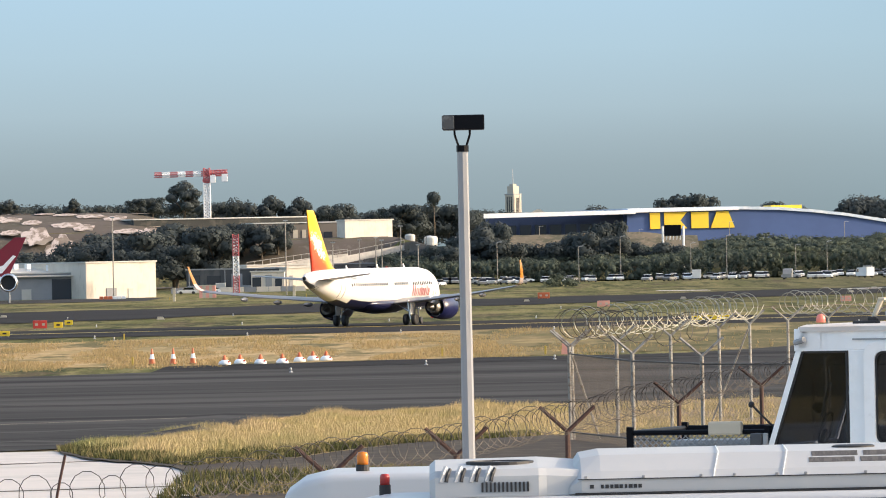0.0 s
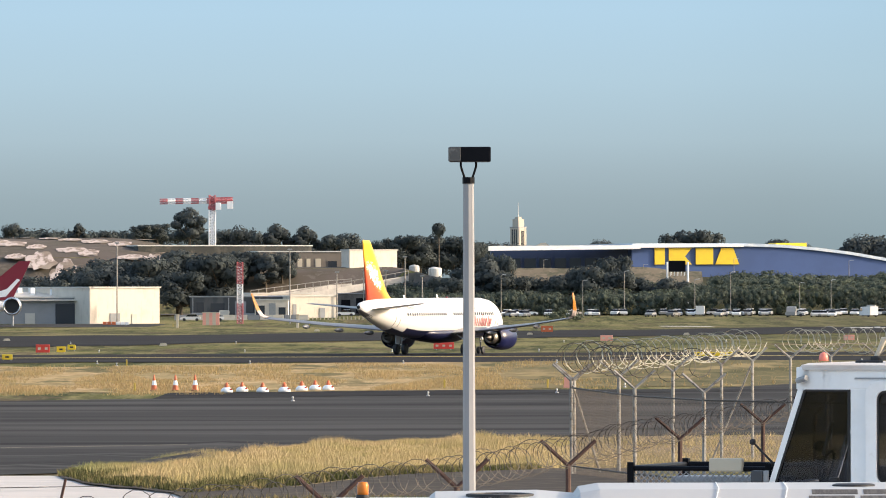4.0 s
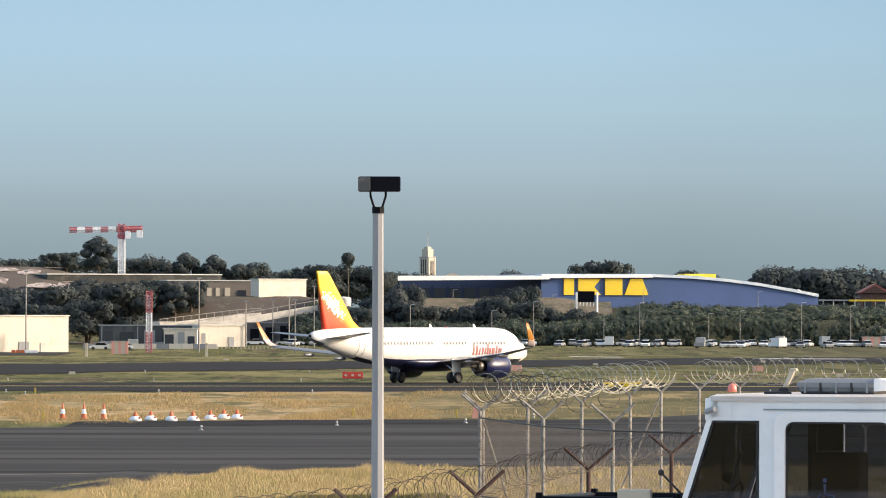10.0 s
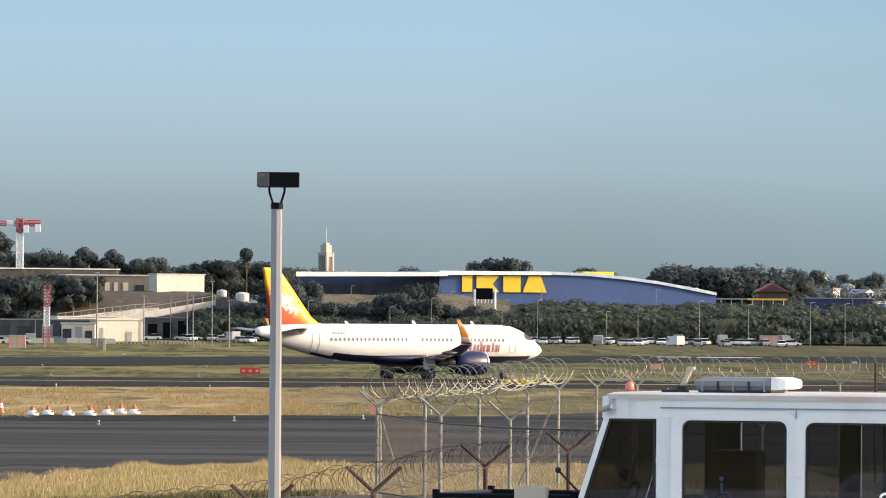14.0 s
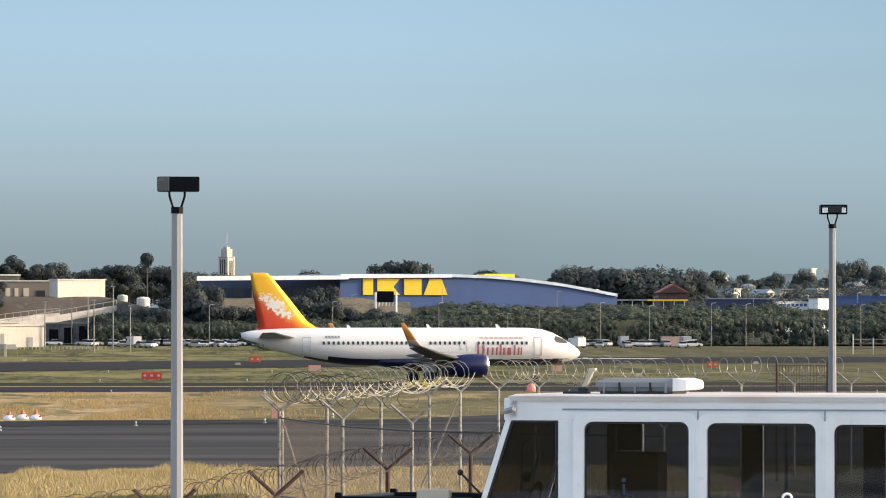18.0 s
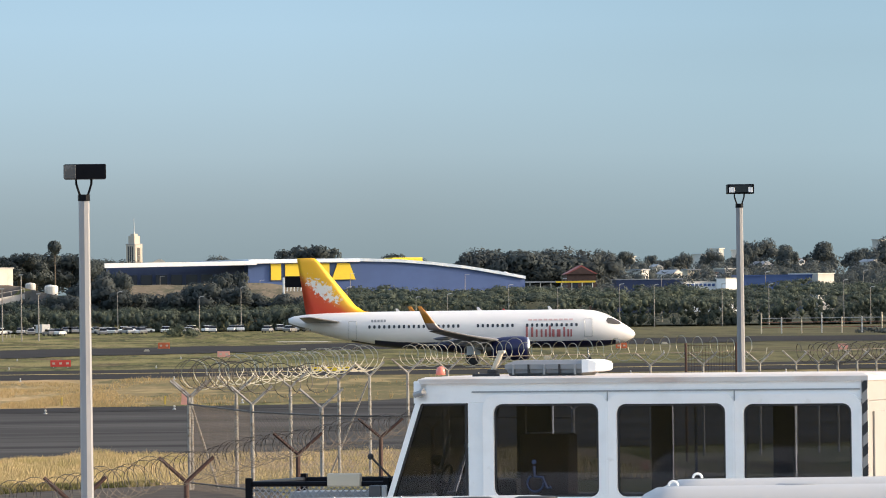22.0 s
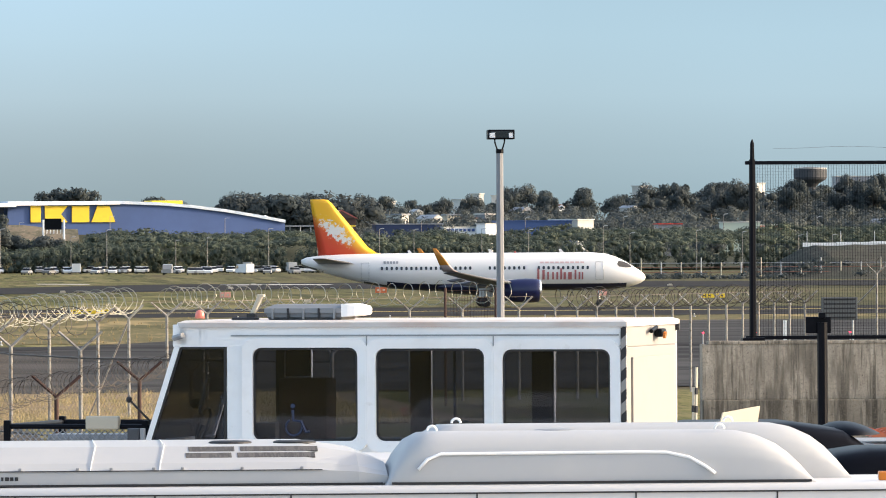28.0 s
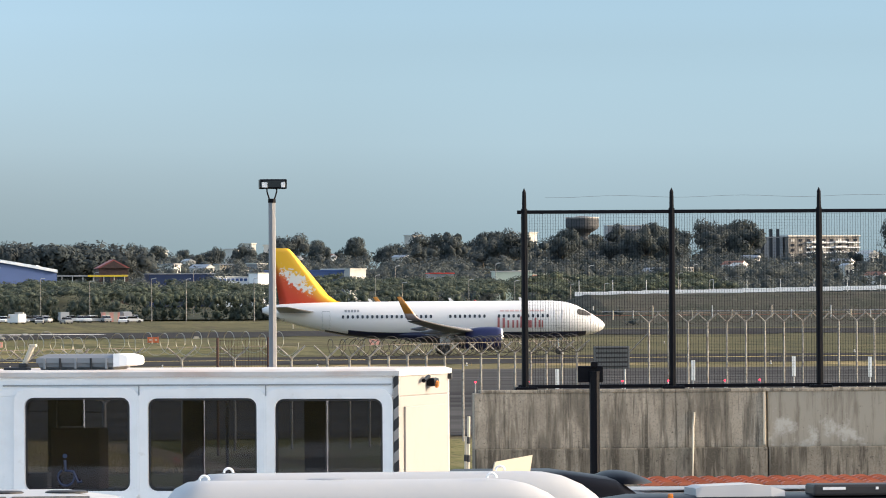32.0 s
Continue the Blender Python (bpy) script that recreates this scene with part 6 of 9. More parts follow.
def dark_vehicle(name, x0, x1, y0, w, top, label, category, screen=True):
    v = thing(name, pose(x0, y0, APRON), label, category)
    L, h = x1 - x0, top - APRON
    bm = bmesh.new()
    sec = ((0.0, 0.4), (0.0, h * 0.55), (0.08, h - 0.16), (0.22, h - 0.04), (0.5, h), (w - 0.5, h), (w - 0.22, h - 0.04), (w - 0.08, h - 0.16), (w, h * 0.55), (w, 0.4))
    rings = []
    for x, drop in ((0.0, 0.25), (0.25, 0.05), (0.6, 0.0), (L - 1.2, 0.0), (L - 0.6, 0.08), (L, 0.5)):
        rings.append([(x, y, z - drop * (z / h) ** 3) for y, z in sec])
    loft(bm, rings)
    bmesh.ops.recalc_face_normals(bm, faces=bm.faces)
    part("body", bm, BLACK_PAINT, v, "glossy black body", True)
    for k in range(3):
        bm = bmesh.new()
        a = 0.6 + k * (L - 1.6) / 3
        prism(bm, rounded(a, h * 0.5, a + (L - 1.6) / 3 - 0.1, h * 0.8, 0.06), 0.02, Matrix.Translation((0, -0.0, 0)))
        part("side_window", bm, GLASS_DARK, v, "dark side window")
    for x in (0.9, L - 1.1):
        for y in (0.15, w - 0.15):
            bm = bmesh.new()
            lathe(bm, [(0.18, -0.11), (0.36, -0.11), (0.4, -0.06), (0.4, 0.06), (0.36, 0.11), (0.18, 0.11)], 16)
            bmesh.ops.transform(bm, matrix=Matrix.Translation((x, y, 0.4)) @ Matrix.Rotation(math.pi / 2, 4, "X"), verts=bm.verts)
            part("wheel", bm, BLACK, v, "", True)
    return v, h


def build_dark_vehicles():
    v, h = dark_vehicle("coach", 9.6, 12.5, 85.0, 2.4, 4.44, "black coach with a glossy domed roof end", "coach")
    bm = bmesh.new()
    rings = []
    for k in range(9):
        f = k / 8
        r = math.sin(math.pi * min(0.98, max(0.02, f))) ** 0.6
        rings.append([(2.05 + 0.75 * f, 0.9 + 0.7 * r * math.cos(math.pi * j / 10), h - 0.16 + 0.20 * r * math.sin(math.pi * j / 10) * (1 - 0.45 * f)) for j in range(11)])
    loft(bm, rings, closed=False)
    bmesh.ops.recalc_face_normals(bm, faces=bm.faces)
    part("roof_dome", bm, BLACK_PAINT, v, "black domed roof fairing", True)
    p = thing("signboard", pose(10.3, 84.2, APRON, 0, 0, 30), "cream sheet propped upright beside a black coach", "board")
    bm = bmesh.new()
    prism(bm, ((-0.02, 3.05), (0.54, 3.05), (0.60, 3.35), (0.06, 3.28)), 0.02)
    part("sheet", bm, CREAM, p, "cream sheet")
    bm = bmesh.new()
    for x in (0.05, 0.42):
        rod(bm, (x, 0.04, 0), (x, 0.04, 3.2), 0.02)
    part("prop", bm, GREY, p)
    v, h = dark_vehicle("van", 10.75, 16.0, 79.0, 2.0, 4.30, "black van roof with pale roof equipment", "van")
    bm = bmesh.new()
    rings = []
    for x, s in ((1.22, 0.55), (1.30, 0.72), (1.85, 0.86), (2.05, 0.7), (2.2, 0.35)):
        rings.append([(x, 0.4, h - 0.02), (x, 0.45, h + 0.14 * s), (x, 1.3, h + 0.14 * s), (x, 1.35, h - 0.02)])
    loft(bm, rings)
    part("roof_scoop", bm, WHITE_GRP, v, "low white roof scoop")
    bm = bmesh.new()
    box(bm, (3.6, 0.6, h + 0.05), (2.2, 0.6, 0.13), None, 0.03)
    rack = part("roof_box", bm, BLACK, v, "black roof box with white marks")
    for x, w in ((2.63, 0.06), (2.75, 0.2), (3.2, 0.03), (3.8, 0.09)):
        bm = bmesh.new()
        box(bm, (x, 0.295, h + 0.07), (w, 0.012, 0.03))
        part("mark", bm, WHITE, rack)
    bm = bmesh.new()
    rod(bm, (1.0, 0.05, h - 0.11), (4.6, 0.05, h - 0.11), 0.012)
    part("roof_rail", bm, GREY, v)
    bm = bmesh.new()
    box(bm, (0.9, 0.2, h + 0.0), (0.06, 0.06, 0.07), None, 0.02)
    part("marker_lamp", bm, AMBER, v, "amber marker lamp")
    # low tiled roof
    hut = thing("tiled_hut", pose(13.6, 94.0, APRON), "low hut with a terracotta tiled roof", "hut")
    bm = bmesh.new()
    box(bm, (2.6, 1.6, 1.3), (5.0, 2.6, 2.6), None, 0.03)
    part("wall", bm, BRICK, hut)
    bm = bmesh.new()
    prism(bm, ((-0.1, 2.60), (5.4, 2.60), (5.4, 2.64), (-0.1, 2.64)), 3.2)
    deck = part("roof_deck", bm, GREY, hut)
    bm = bmesh.new()
    rings = []
    for y in (0.0, 0.32):
        rings.append([(0.11 * math.cos(math.pi * j / 6), y, 0.05 * math.sin(math.pi * j / 6) + (0.03 if y == 0 else 0.0)) for j in range(7)])
    loft(bm, rings, closed=False)
    first = part("tile", bm, TILE, hut)
    for i in range(24):
        for r in range(5):
            m = Matrix.Translation((0.0 + 0.225 * i, 0.05 + 0.28 * r, 2.70 + 0.012 * r)) @ Matrix.Rotation(radians(3), 4, "X")
            if i == 0 and r == 0:
                first.matrix_basis = m
            else:
                again(first, hut, m)


build_dark_vehicles()

# ---- airfield marks ----


def build_cone(x, y):
    c = thing("traffic_cone", pose(x, y, ground_z(x, y) + 0.05), "orange and white traffic cone on the taxiway edge", "cone", "taxiway cones")
    bm = bmesh.new()
    box(bm, (0, 0, 0.03), (0.5, 0.5, 0.06), None, 0.015)
    part("base", bm, BLACK, c)
    for z0, z1, m in ((0.06, 0.4, ORANGE), (0.4, 0.7, WHITE), (0.7, 1.08, ORANGE)):
        bm = bmesh.new()
        rod(bm, (0, 0, z0), (0, 0, z1), 0.24 - 0.19 * z0, 0.24 - 0.19 * z1, 14)
        part("band", bm, m, c)


for x in (-19.3, -17.9, -16.6):
    build_cone(x, 483.5)


def build_barrier():
    b = thing("hazard_marker", pose(-14.3, 476.0, ground_z(-14, 476) + 0.06), "low white closure marker with an orange top", "marker", "taxiway markers")
    bm = bmesh.new()
    lathe(bm, [(0.40, 0.0), (0.40, 0.12), (0.32, 0.24), (0.2, 0.32), (0.05, 0.34)], 14)
    part("base", bm, WHITE, b, "", True)
    bm = bmesh.new()
    lathe(bm, [(0.18, 0.28), (0.15, 0.40), (0.07, 0.60), (0.02, 0.64)], 12)
    part("top", bm, ORANGE, b, "orange cap", True)
    bm = bmesh.new()
    rod(bm, (0.22, -0.2, 0.2), (0.3, -0.3, 0.2), 0.06)
    part("reflector", bm, RED_LENS, b)
    return b


FIRST = build_barrier()
for x, y in ((-13.4, 479.6), (-12.0, 477.0), (-10.6, 477.7), (-9.6, 484.0), (-8.8, 488.6), (-7.9, 487.3)):
    copy_thing(FIRST, pose(x, y, ground_z(x, y) + 0.06))


def build_sign(x, y, w, h, mat, label, z=0.12):
    s = thing("airfield_sign", pose(x, y, ground_z(x, y) + 0.03), label, "sign", "airfield signs")
    bm = bmesh.new()
    box(bm, (0, 0, z + h / 2), (w, 0.22, h), None, 0.03)
    face = part("face", bm, mat, s)
    n = max(1, int(w / 0.7))
    for k in range(n):
        bm = bmesh.new()
        box(bm, (-w / 2 + (k + 0.5) * w / n, -0.116, z + h / 2), (w / n * 0.4, 0.012, h * 0.3))
        part("bar", bm, BLACK if mat is YELLOW else CREAM, face)
    for x2 in (-w * 0.35, w * 0.35):
        bm = bmesh.new()
        rod(bm, (x2, 0, 0), (x2, 0, z + 0.02), 0.05)
        part("leg", bm, GREY, s)


for x, y, w, h, m, l in ((-43.5, 790, 1.5, 0.85, RED, "red airfield sign with plain marks"), (-41.7, 793, 0.95, 0.62, YELLOW, "yellow airfield sign with plain marks"),
                         (-42.4, 829, 0.9, 0.55, YELLOW, "yellow airfield sign with plain marks"), (-42.3, 706, 1.0, 0.5, YELLOW, "yellow airfield sign with plain marks"),
                         (-0.4, 826, 2.3, 0.75, RED, "long red airfield sign with pale marks"), (20.7, 955, 1.6, 0.75, PINK, "salmon-coloured airfield sign on the grass"),
                         (16.0, 1179, 1.9, 0.95, ORANGE, "orange airfield sign with pale marks"), (26.4, 728, 3.8, 0.4, YELLOW, "long low yellow airfield sign"),
                         (101.0, 950, 1.3, 0.8, PINK, "salmon-coloured airfield sign on the grass"), (79.0, 1040, 1.6, 0.8, ORANGE, "orange airfield sign with pale marks"),
                         (110.0, 905, 3.0, 0.5, YELLOW, "long low yellow airfield sign"), (52.5, 960, 1.4, 0.7, PINK, "salmon-coloured airfield sign on the grass")):
    build_sign(x, y, w, h, m, l)


def build_markers():
    rng = random.Random(4)
    first = thing("edge_light", pose(-9.2, 437, ground_z(-9, 437) + 0.06), "small pale taxiway edge light", "edge light", "airfield edge lights")
    bm = bmesh.new()
    lathe(bm, [(0.12, 0), (0.10, 0.06), (0.04, 0.09), (0.04, 0.17)], 10)
    part("stem", bm, GREY, first)
    bm = bmesh.new()
    lathe(bm, [(0.06, 0.16), (0.07, 0.22), (0.045, 0.28), (0.01, 0.29)], 10)
    part("lens", bm, SHEET, first, "pale lens", True)
    spots = [(-1.2, 457), (7.0, 470), (12.0, 497), (-29.3, 651)]
    spots += [(-60 + 14 * k, 672 + rng.uniform(-3, 3)) for k in range(16)]
    spots += [(-70 + 16 * k, 800 + rng.uniform(-3, 3)) for k in range(15)]
    spots += [(-90 + 21 * k, 930 + 6 * k * 0.5) for k in range(14)]
    for x, y in spots:
        copy_thing(first, pose(x, y, ground_z(x, y) + 0.06))
    gable = thing("distance_marker", pose(12.6, 1120, ground_z(12, 1120)), "pale low gable marker on the grass", "marker", "airfield gable markers")
    bm = bmesh.new()
    prism(bm, ((-0.5, 0), (0.5, 0), (0.32, 0.36), (-0.32, 0.36)), 0.6)
    part("gable", bm, CREAM, gable)
    for x, y in ((36.0, 1105), (-60.0, 1000), (66.0, 1190), (-22.0, 1240), (-74, 1180), (95.0, 1160), (140.0, 1210), (-35.0, 905), (58.0, 880)):
        copy_thing(gable, pose(x, y, ground_z(x, y)))
    stake = thing("marker_post", pose(-28.6, 655, 0), "thin yellow marker post in the grass", "post", "airfield marker posts")
    bm = bmesh.new()
    box(bm, (0, 0, 0.3), (0.13, 0.1, 0.6), None, 0.02)
    part("stake", bm, PAINT_YELLOW, stake)
    for x, y in ((7.9, 497), (8.5, 497.5), (-0.2, 498), (-20.6, 484), (-53.0, 1420), (-27.0, 1440), (6.8, 498.4)):
        copy_thing(stake, pose(x, y, ground_z(x, y)))
    flag = thing("marker_cone", pose(8.1, 494.0, 0.05), "pink marker board at the taxiway edge", "marker")
    bm = bmesh.new()
    prism(bm, ((-0.3, 0), (0.3, 0), (0.24, 0.75), (-0.24, 0.75)), 0.06)
    part("board", bm, PINK, flag)
    # white plates and red stop lights on the tall fence
    plate = thing("marker_plate", pose(43.2, 328.5, ground_z(43, 328)), "white reflective plate on a short stake", "marker", "fence plates")
    bm = bmesh.new()
    rod(bm, (0, 0, 0), (0, 0, 2.3), 0.03)
    part("stake", bm, GALV, plate)
    bm = bmesh.new()
    box(bm, (0, -0.03, 2.72), (0.17, 0.03, 0.9), None, 0.01)
    part("plate", bm, WHITE, plate)
    for x, z in ((49.4, 0.75), (54.0, 0.9), (57.5, 0.85)):
        copy_thing(plate, pose(x, 328.5, ground_z(x, 328) + 0.0) @ Matrix.Translation((0, 0, z - 0.4)))
    stop = thing("stop_light", pose(39.6, 329.5, ground_z(39, 330)), "small glowing red light on a stake", "light", "red stop lights")
    bm = bmesh.new()
    rod(bm, (0, 0, 0), (0, 0, 2.55), 0.03)
    part("stake", bm, GREY, stop)
    bm = bmesh.new()
    bmesh.ops.create_uvsphere(bm, u_segments=10, v_segments=6, radius=0.048, matrix=Matrix.Translation((0, -0.03, 2.6)))
    part("lens", bm, glow("red light", (1.0, 0.02, 0.05), 3.0), stop, "glowing red lens", True)
    for x in (42.0, 46.3, 48.4, 51.0, 52.6, 58.6):
        copy_thing(stop, pose(x, 329.5, ground_z(x, 330)))
    board = thing("notice_board", pose(44.5, 320.0, ground_z(44, 320)), "grey lattice notice board on two legs", "board")
    bm = bmesh.new()
    box(bm, (0, 0, 3.75), (1.6, 0.05, 1.0), None, 0.02)
    part("panel", bm, Mat("weathered board", (0.11, 0.115, 0.12), 0.7).mat, board)
    for k in range(5):
        bm = bmesh.new()
        box(bm, (0, -0.035, 3.35 + 0.2 * k), (1.4, 0.012, 0.07))
        part("bar", bm, BLACK, board)
    for x in (-0.6, 0.6):
        bm = bmesh.new()
        rod(bm, (x, 0.06, 0), (x, 0.06, 3.6), 0.04)
        part("leg", bm, GALV, board)


build_markers()


def build_verge():
    """Tall dry grass on the wedge between slab, fence and taxiway."""
    rng = np.random.default_rng(2)
    v, f = [], []
    while len(f) < 190000:
        x, y = rng.uniform(-11.4, 22), rng.uniform(186, 330)
        if not (-11.4 < x < 24 and wedge_near(x) + 10.0 * smooth_step(8, 0, x) + rng.normal(0, 2.6) < y < wedge_far(x) - 2):
            continue
        if rng.random() < 0.8 * smooth_step(1.0, 7.0, x):
            continue
        z = ground_z(x, y)
        tall = 0.17 + 0.34 * max(0, noise.noise((x * 0.5, y * 0.08, 0)) + 0.25)
        for _ in range(3):
            h, a, w = tall * rng.uniform(0.5, 1.3), rng.uniform(0, 3.14), rng.uniform(0.006, 0.018)
            dx = math.cos(a) * w
            dy = math.sin(a) * w
            n = len(v)
            v += [(x - dx, y - dy, z), (x + dx, y + dy, z), (x + rng.normal(0.04, 0.3) * h, y + rng.normal(0, 0.2) * h, z + h)]
            f.append((n, n + 1, n + 2))
            x += rng.normal(0, 0.12)
            y += rng.normal(0, 0.3)
    me = bpy.data.meshes.new("tall_grass")
    me.from_pydata(v, [], f)
    me.materials.append(BLADES)
    tagged(new("tall_grass", me), "tall dry straw-coloured grass", "grass", "", "stuff")


build_verge()


def build_far_verge():
    """Tufts of straw on the strip between the taxiways."""
    rng = np.random.default_rng(12)
    v, f = [], []
    while len(f) < 46000:
        x, y = rng.uniform(-60, 85), 487 + 190 * rng.random() ** 1.6
        if y > 655 + max(-40, min(x, 20)) * 0.9 + 25 or (x > 14 and y < 500 + 130 * smooth_step(14, 60, x)):
            continue
        if x < -14:
            y -= 22 * rng.random()
        lump = noise.noise((x * 0.22, y * 0.02, 3.0))
        if lump < -0.15 or rng.random() < 0.3 + 0.68 * smooth_step(-2, 14, x):
            continue
        z = ground_z(x, y)
        for _ in range(3):
            h, w, a = (0.14 + 0.38 * (lump + 0.15)) * rng.uniform(0.5, 1.3), rng.uniform(0.02, 0.05), rng.uniform(0, 3.14)
            n = len(v)
            v += [(x - w * math.cos(a), y - w * math.sin(a), z), (x + w * math.cos(a), y + w * math.sin(a), z), (x + rng.normal(0, 0.3) * h, y, z + h)]
            f.append((n, n + 1, n + 2))
            x += rng.normal(0, 0.15)
    me = bpy.data.meshes.new("straw_tufts")
    me.from_pydata(v, [], f)
    me.materials.append(STRAW)
    tagged(new("straw_tufts", me), "ragged tufts of straw-coloured grass", "grass", "", "stuff")


build_far_verge()

# ---- trees and scrub ----


class Cloud:
    """Gathers leaf cards and dark cores as plain lists of points and faces."""

    def __init__(self, seed):
        self.v, self.f, self.n, self.rng = [], [], [], np.random.default_rng(seed)

    def puff(self, c, r, count, size):
        """Leaf cards on a bumpy ellipsoid, facing every way."""
        rng = self.rng
        d = rng.normal(size=(count, 3))
        d /= np.linalg.norm(d, axis=1)[:, None]
        p = np.array(c) + d * np.array(r) * rng.uniform(0.72, 1.08, (count, 1))
        a = rng.normal(size=(count, 3))
        a -= 0.8 * d * np.sum(a * d, axis=1)[:, None]
        a /= np.linalg.norm(a, axis=1)[:, None]
        b = np.cross(a, d + 0.25 * rng.normal(size=(count, 3)))
        b /= np.linalg.norm(b, axis=1)[:, None] + 1e-6
        b *= np.where(np.sum(np.cross(a, b) * d, axis=1) < 0, -1.0, 1.0)[:, None]
        s = size * rng.uniform(0.5, 1.3, (count, 1))
        n = len(self.v)
        quads = np.stack((p - a * s - b * s * 0.5, p + a * s - b * s * 0.35, p + a * s * 0.7 + b * s * 0.6, p - a * s * 0.8 + b * s * 0.45), 1).reshape(-1, 3)
        self.v += [tuple(q) for q in quads]
        self.f += [(n + 4 * k, n + 4 * k + 1, n + 4 * k + 2, n + 4 * k + 3) for k in range(count)]
        out = d / np.array(r)
        out /= np.linalg.norm(out, axis=1)[:, None]
        self.n += [tuple(q) for q in np.repeat(out, 4, axis=0)]
        # dark core
        n = len(self.v)
        r = np.array(r) * 0.5
        ring = 6
        pts = [np.array(c) + r * (0, 0, 1)]
        for z, w in ((0.5, 0.86), (-0.4, 0.9)):
            pts += [np.array(c) + r * (w * math.cos(2 * math.pi * k / ring), w * math.sin(2 * math.pi * k / ring), z) for k in range(ring)]
        pts.append(np.array(c) - r * (0, 0, 1))
        self.v += [tuple(q) for q in pts]
        self.n += [tuple((q - np.array(c)) / np.linalg.norm(q - np.array(c))) for q in pts]
        for k in range(ring):
            j = (k + 1) % ring
            self.f += [(n, n + 1 + k, n + 1 + j), (n + 1 + k, n + 1 + ring + k, n + 1 + ring + j, n + 1 + j), (n + 2 * ring + 1, n + 1 + ring + j, n + 1 + ring + k)]

    def mesh(self, name, mat):
        me = bpy.data.meshes.new(name)
        me.from_pydata(self.v, [], self.f)
        me.polygons.foreach_set("use_smooth", [True] * len(me.polygons))
        me.normals_split_custom_set_from_vertices(self.n)
        me.materials.append(mat)
        return me


def build_tree(name, seed, h, w, lobes, low, mat, label):
    """A tapered trunk with limbs and a crown of leaf clumps; h and w: height and width."""
    rng = random.Random(seed)
    t = thing(name, pose(0, 0, 0), label, "tree")
    bm = bmesh.new()
    rod(bm, (0, 0, -0.5), (0.2, 0, h * 0.5), 0.035 * h, 0.02 * h, 8)
    tips = []
    for k in range(lobes):
        a = 2 * math.pi * k / lobes + rng.uniform(-0.4, 0.4)
        rr = w * 0.5 * rng.uniform(0.25, 0.72)
        z = h * rng.uniform(low, 0.84)
        tips.append((rr * math.cos(a), rr * math.sin(a), z))
        tube(bm, [(0.1, 0, h * rng.uniform(0.25, 0.45)), (rr * 0.4 * math.cos(a), rr * 0.4 * math.sin(a), z * 0.72), tips[-1]], 0.011 * h, 5)
    part("trunk", bm, BARK, t, "grey-brown trunk and limbs")
    c = Cloud(seed)
    c.puff((0, 0, h * 0.80), (w * 0.26, w * 0.26, h * 0.19), 260, 0.034 * h)
    for p in tips:
        r = w * rng.uniform(0.15, 0.27)
        c.puff(p, (r, r, r * rng.uniform(0.6, 0.9)), 200, 0.031 * h)
        c.puff((p[0] * 1.2 + rng.uniform(-1, 1), p[1] * 1.2, p[2] + rng.uniform(-0.6, 0.9)), (r * 0.6, r * 0.6, r * 0.5), 90, 0.027 * h)
    ob = new("crown", c.mesh("crown", mat))
    ob.parent = t
    return t


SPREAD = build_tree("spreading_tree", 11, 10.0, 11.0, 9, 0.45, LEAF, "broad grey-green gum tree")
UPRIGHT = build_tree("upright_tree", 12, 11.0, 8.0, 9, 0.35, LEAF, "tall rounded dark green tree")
DENSE = build_tree("fig_tree", 13, 10.0, 10.0, 12, 0.25, LEAF_DARK, "dense dark fig tree")
ROUND = build_tree("round_tree", 14, 8.0, 8.5, 8, 0.4, LEAF_DARK, "small round dark tree")


def build_palm():
    p = thing("palm_tree", pose(0, 0, 0), "slender palm with a round tuft of fronds", "tree")
    bm = bmesh.new()
    rod(bm, (0, 0, -0.5), (0.1, 0, 11), 0.2, 0.13, 8)
    part("trunk", bm, BARK, p)
    c = Cloud(3)
    c.puff((0.1, 0, 11.2), (1.9, 1.9, 1.5), 240, 0.42)
    ob = new("fronds", c.mesh("fronds", LEAF_DARK))
    ob.parent = p
    return p


PALM = build_palm()
PLACED = set()


def plant(kind, x, y, top, width=1.0, turn=0.0):
    """Puts a tree of that kind at x, y so that its top reaches that height."""
    z = ground_z(x, y) - 0.2
    full = {SPREAD: 10.0, UPRIGHT: 11.0, DENSE: 10.4, ROUND: 8.2, PALM: 13.0}[kind]
    s = max(2.0, top - z) / full
    m = Matrix.Translation((x, y, z)) @ Matrix.Rotation(turn, 4, "Z") @ Matrix.Diagonal((s * width, s * width, s, 1))
    if kind in PLACED:
        ob = copy_thing(kind, m)
        ob.scale = m.to_scale()
        return ob
    PLACED.add(kind)
    kind.matrix_basis = m
    return kind


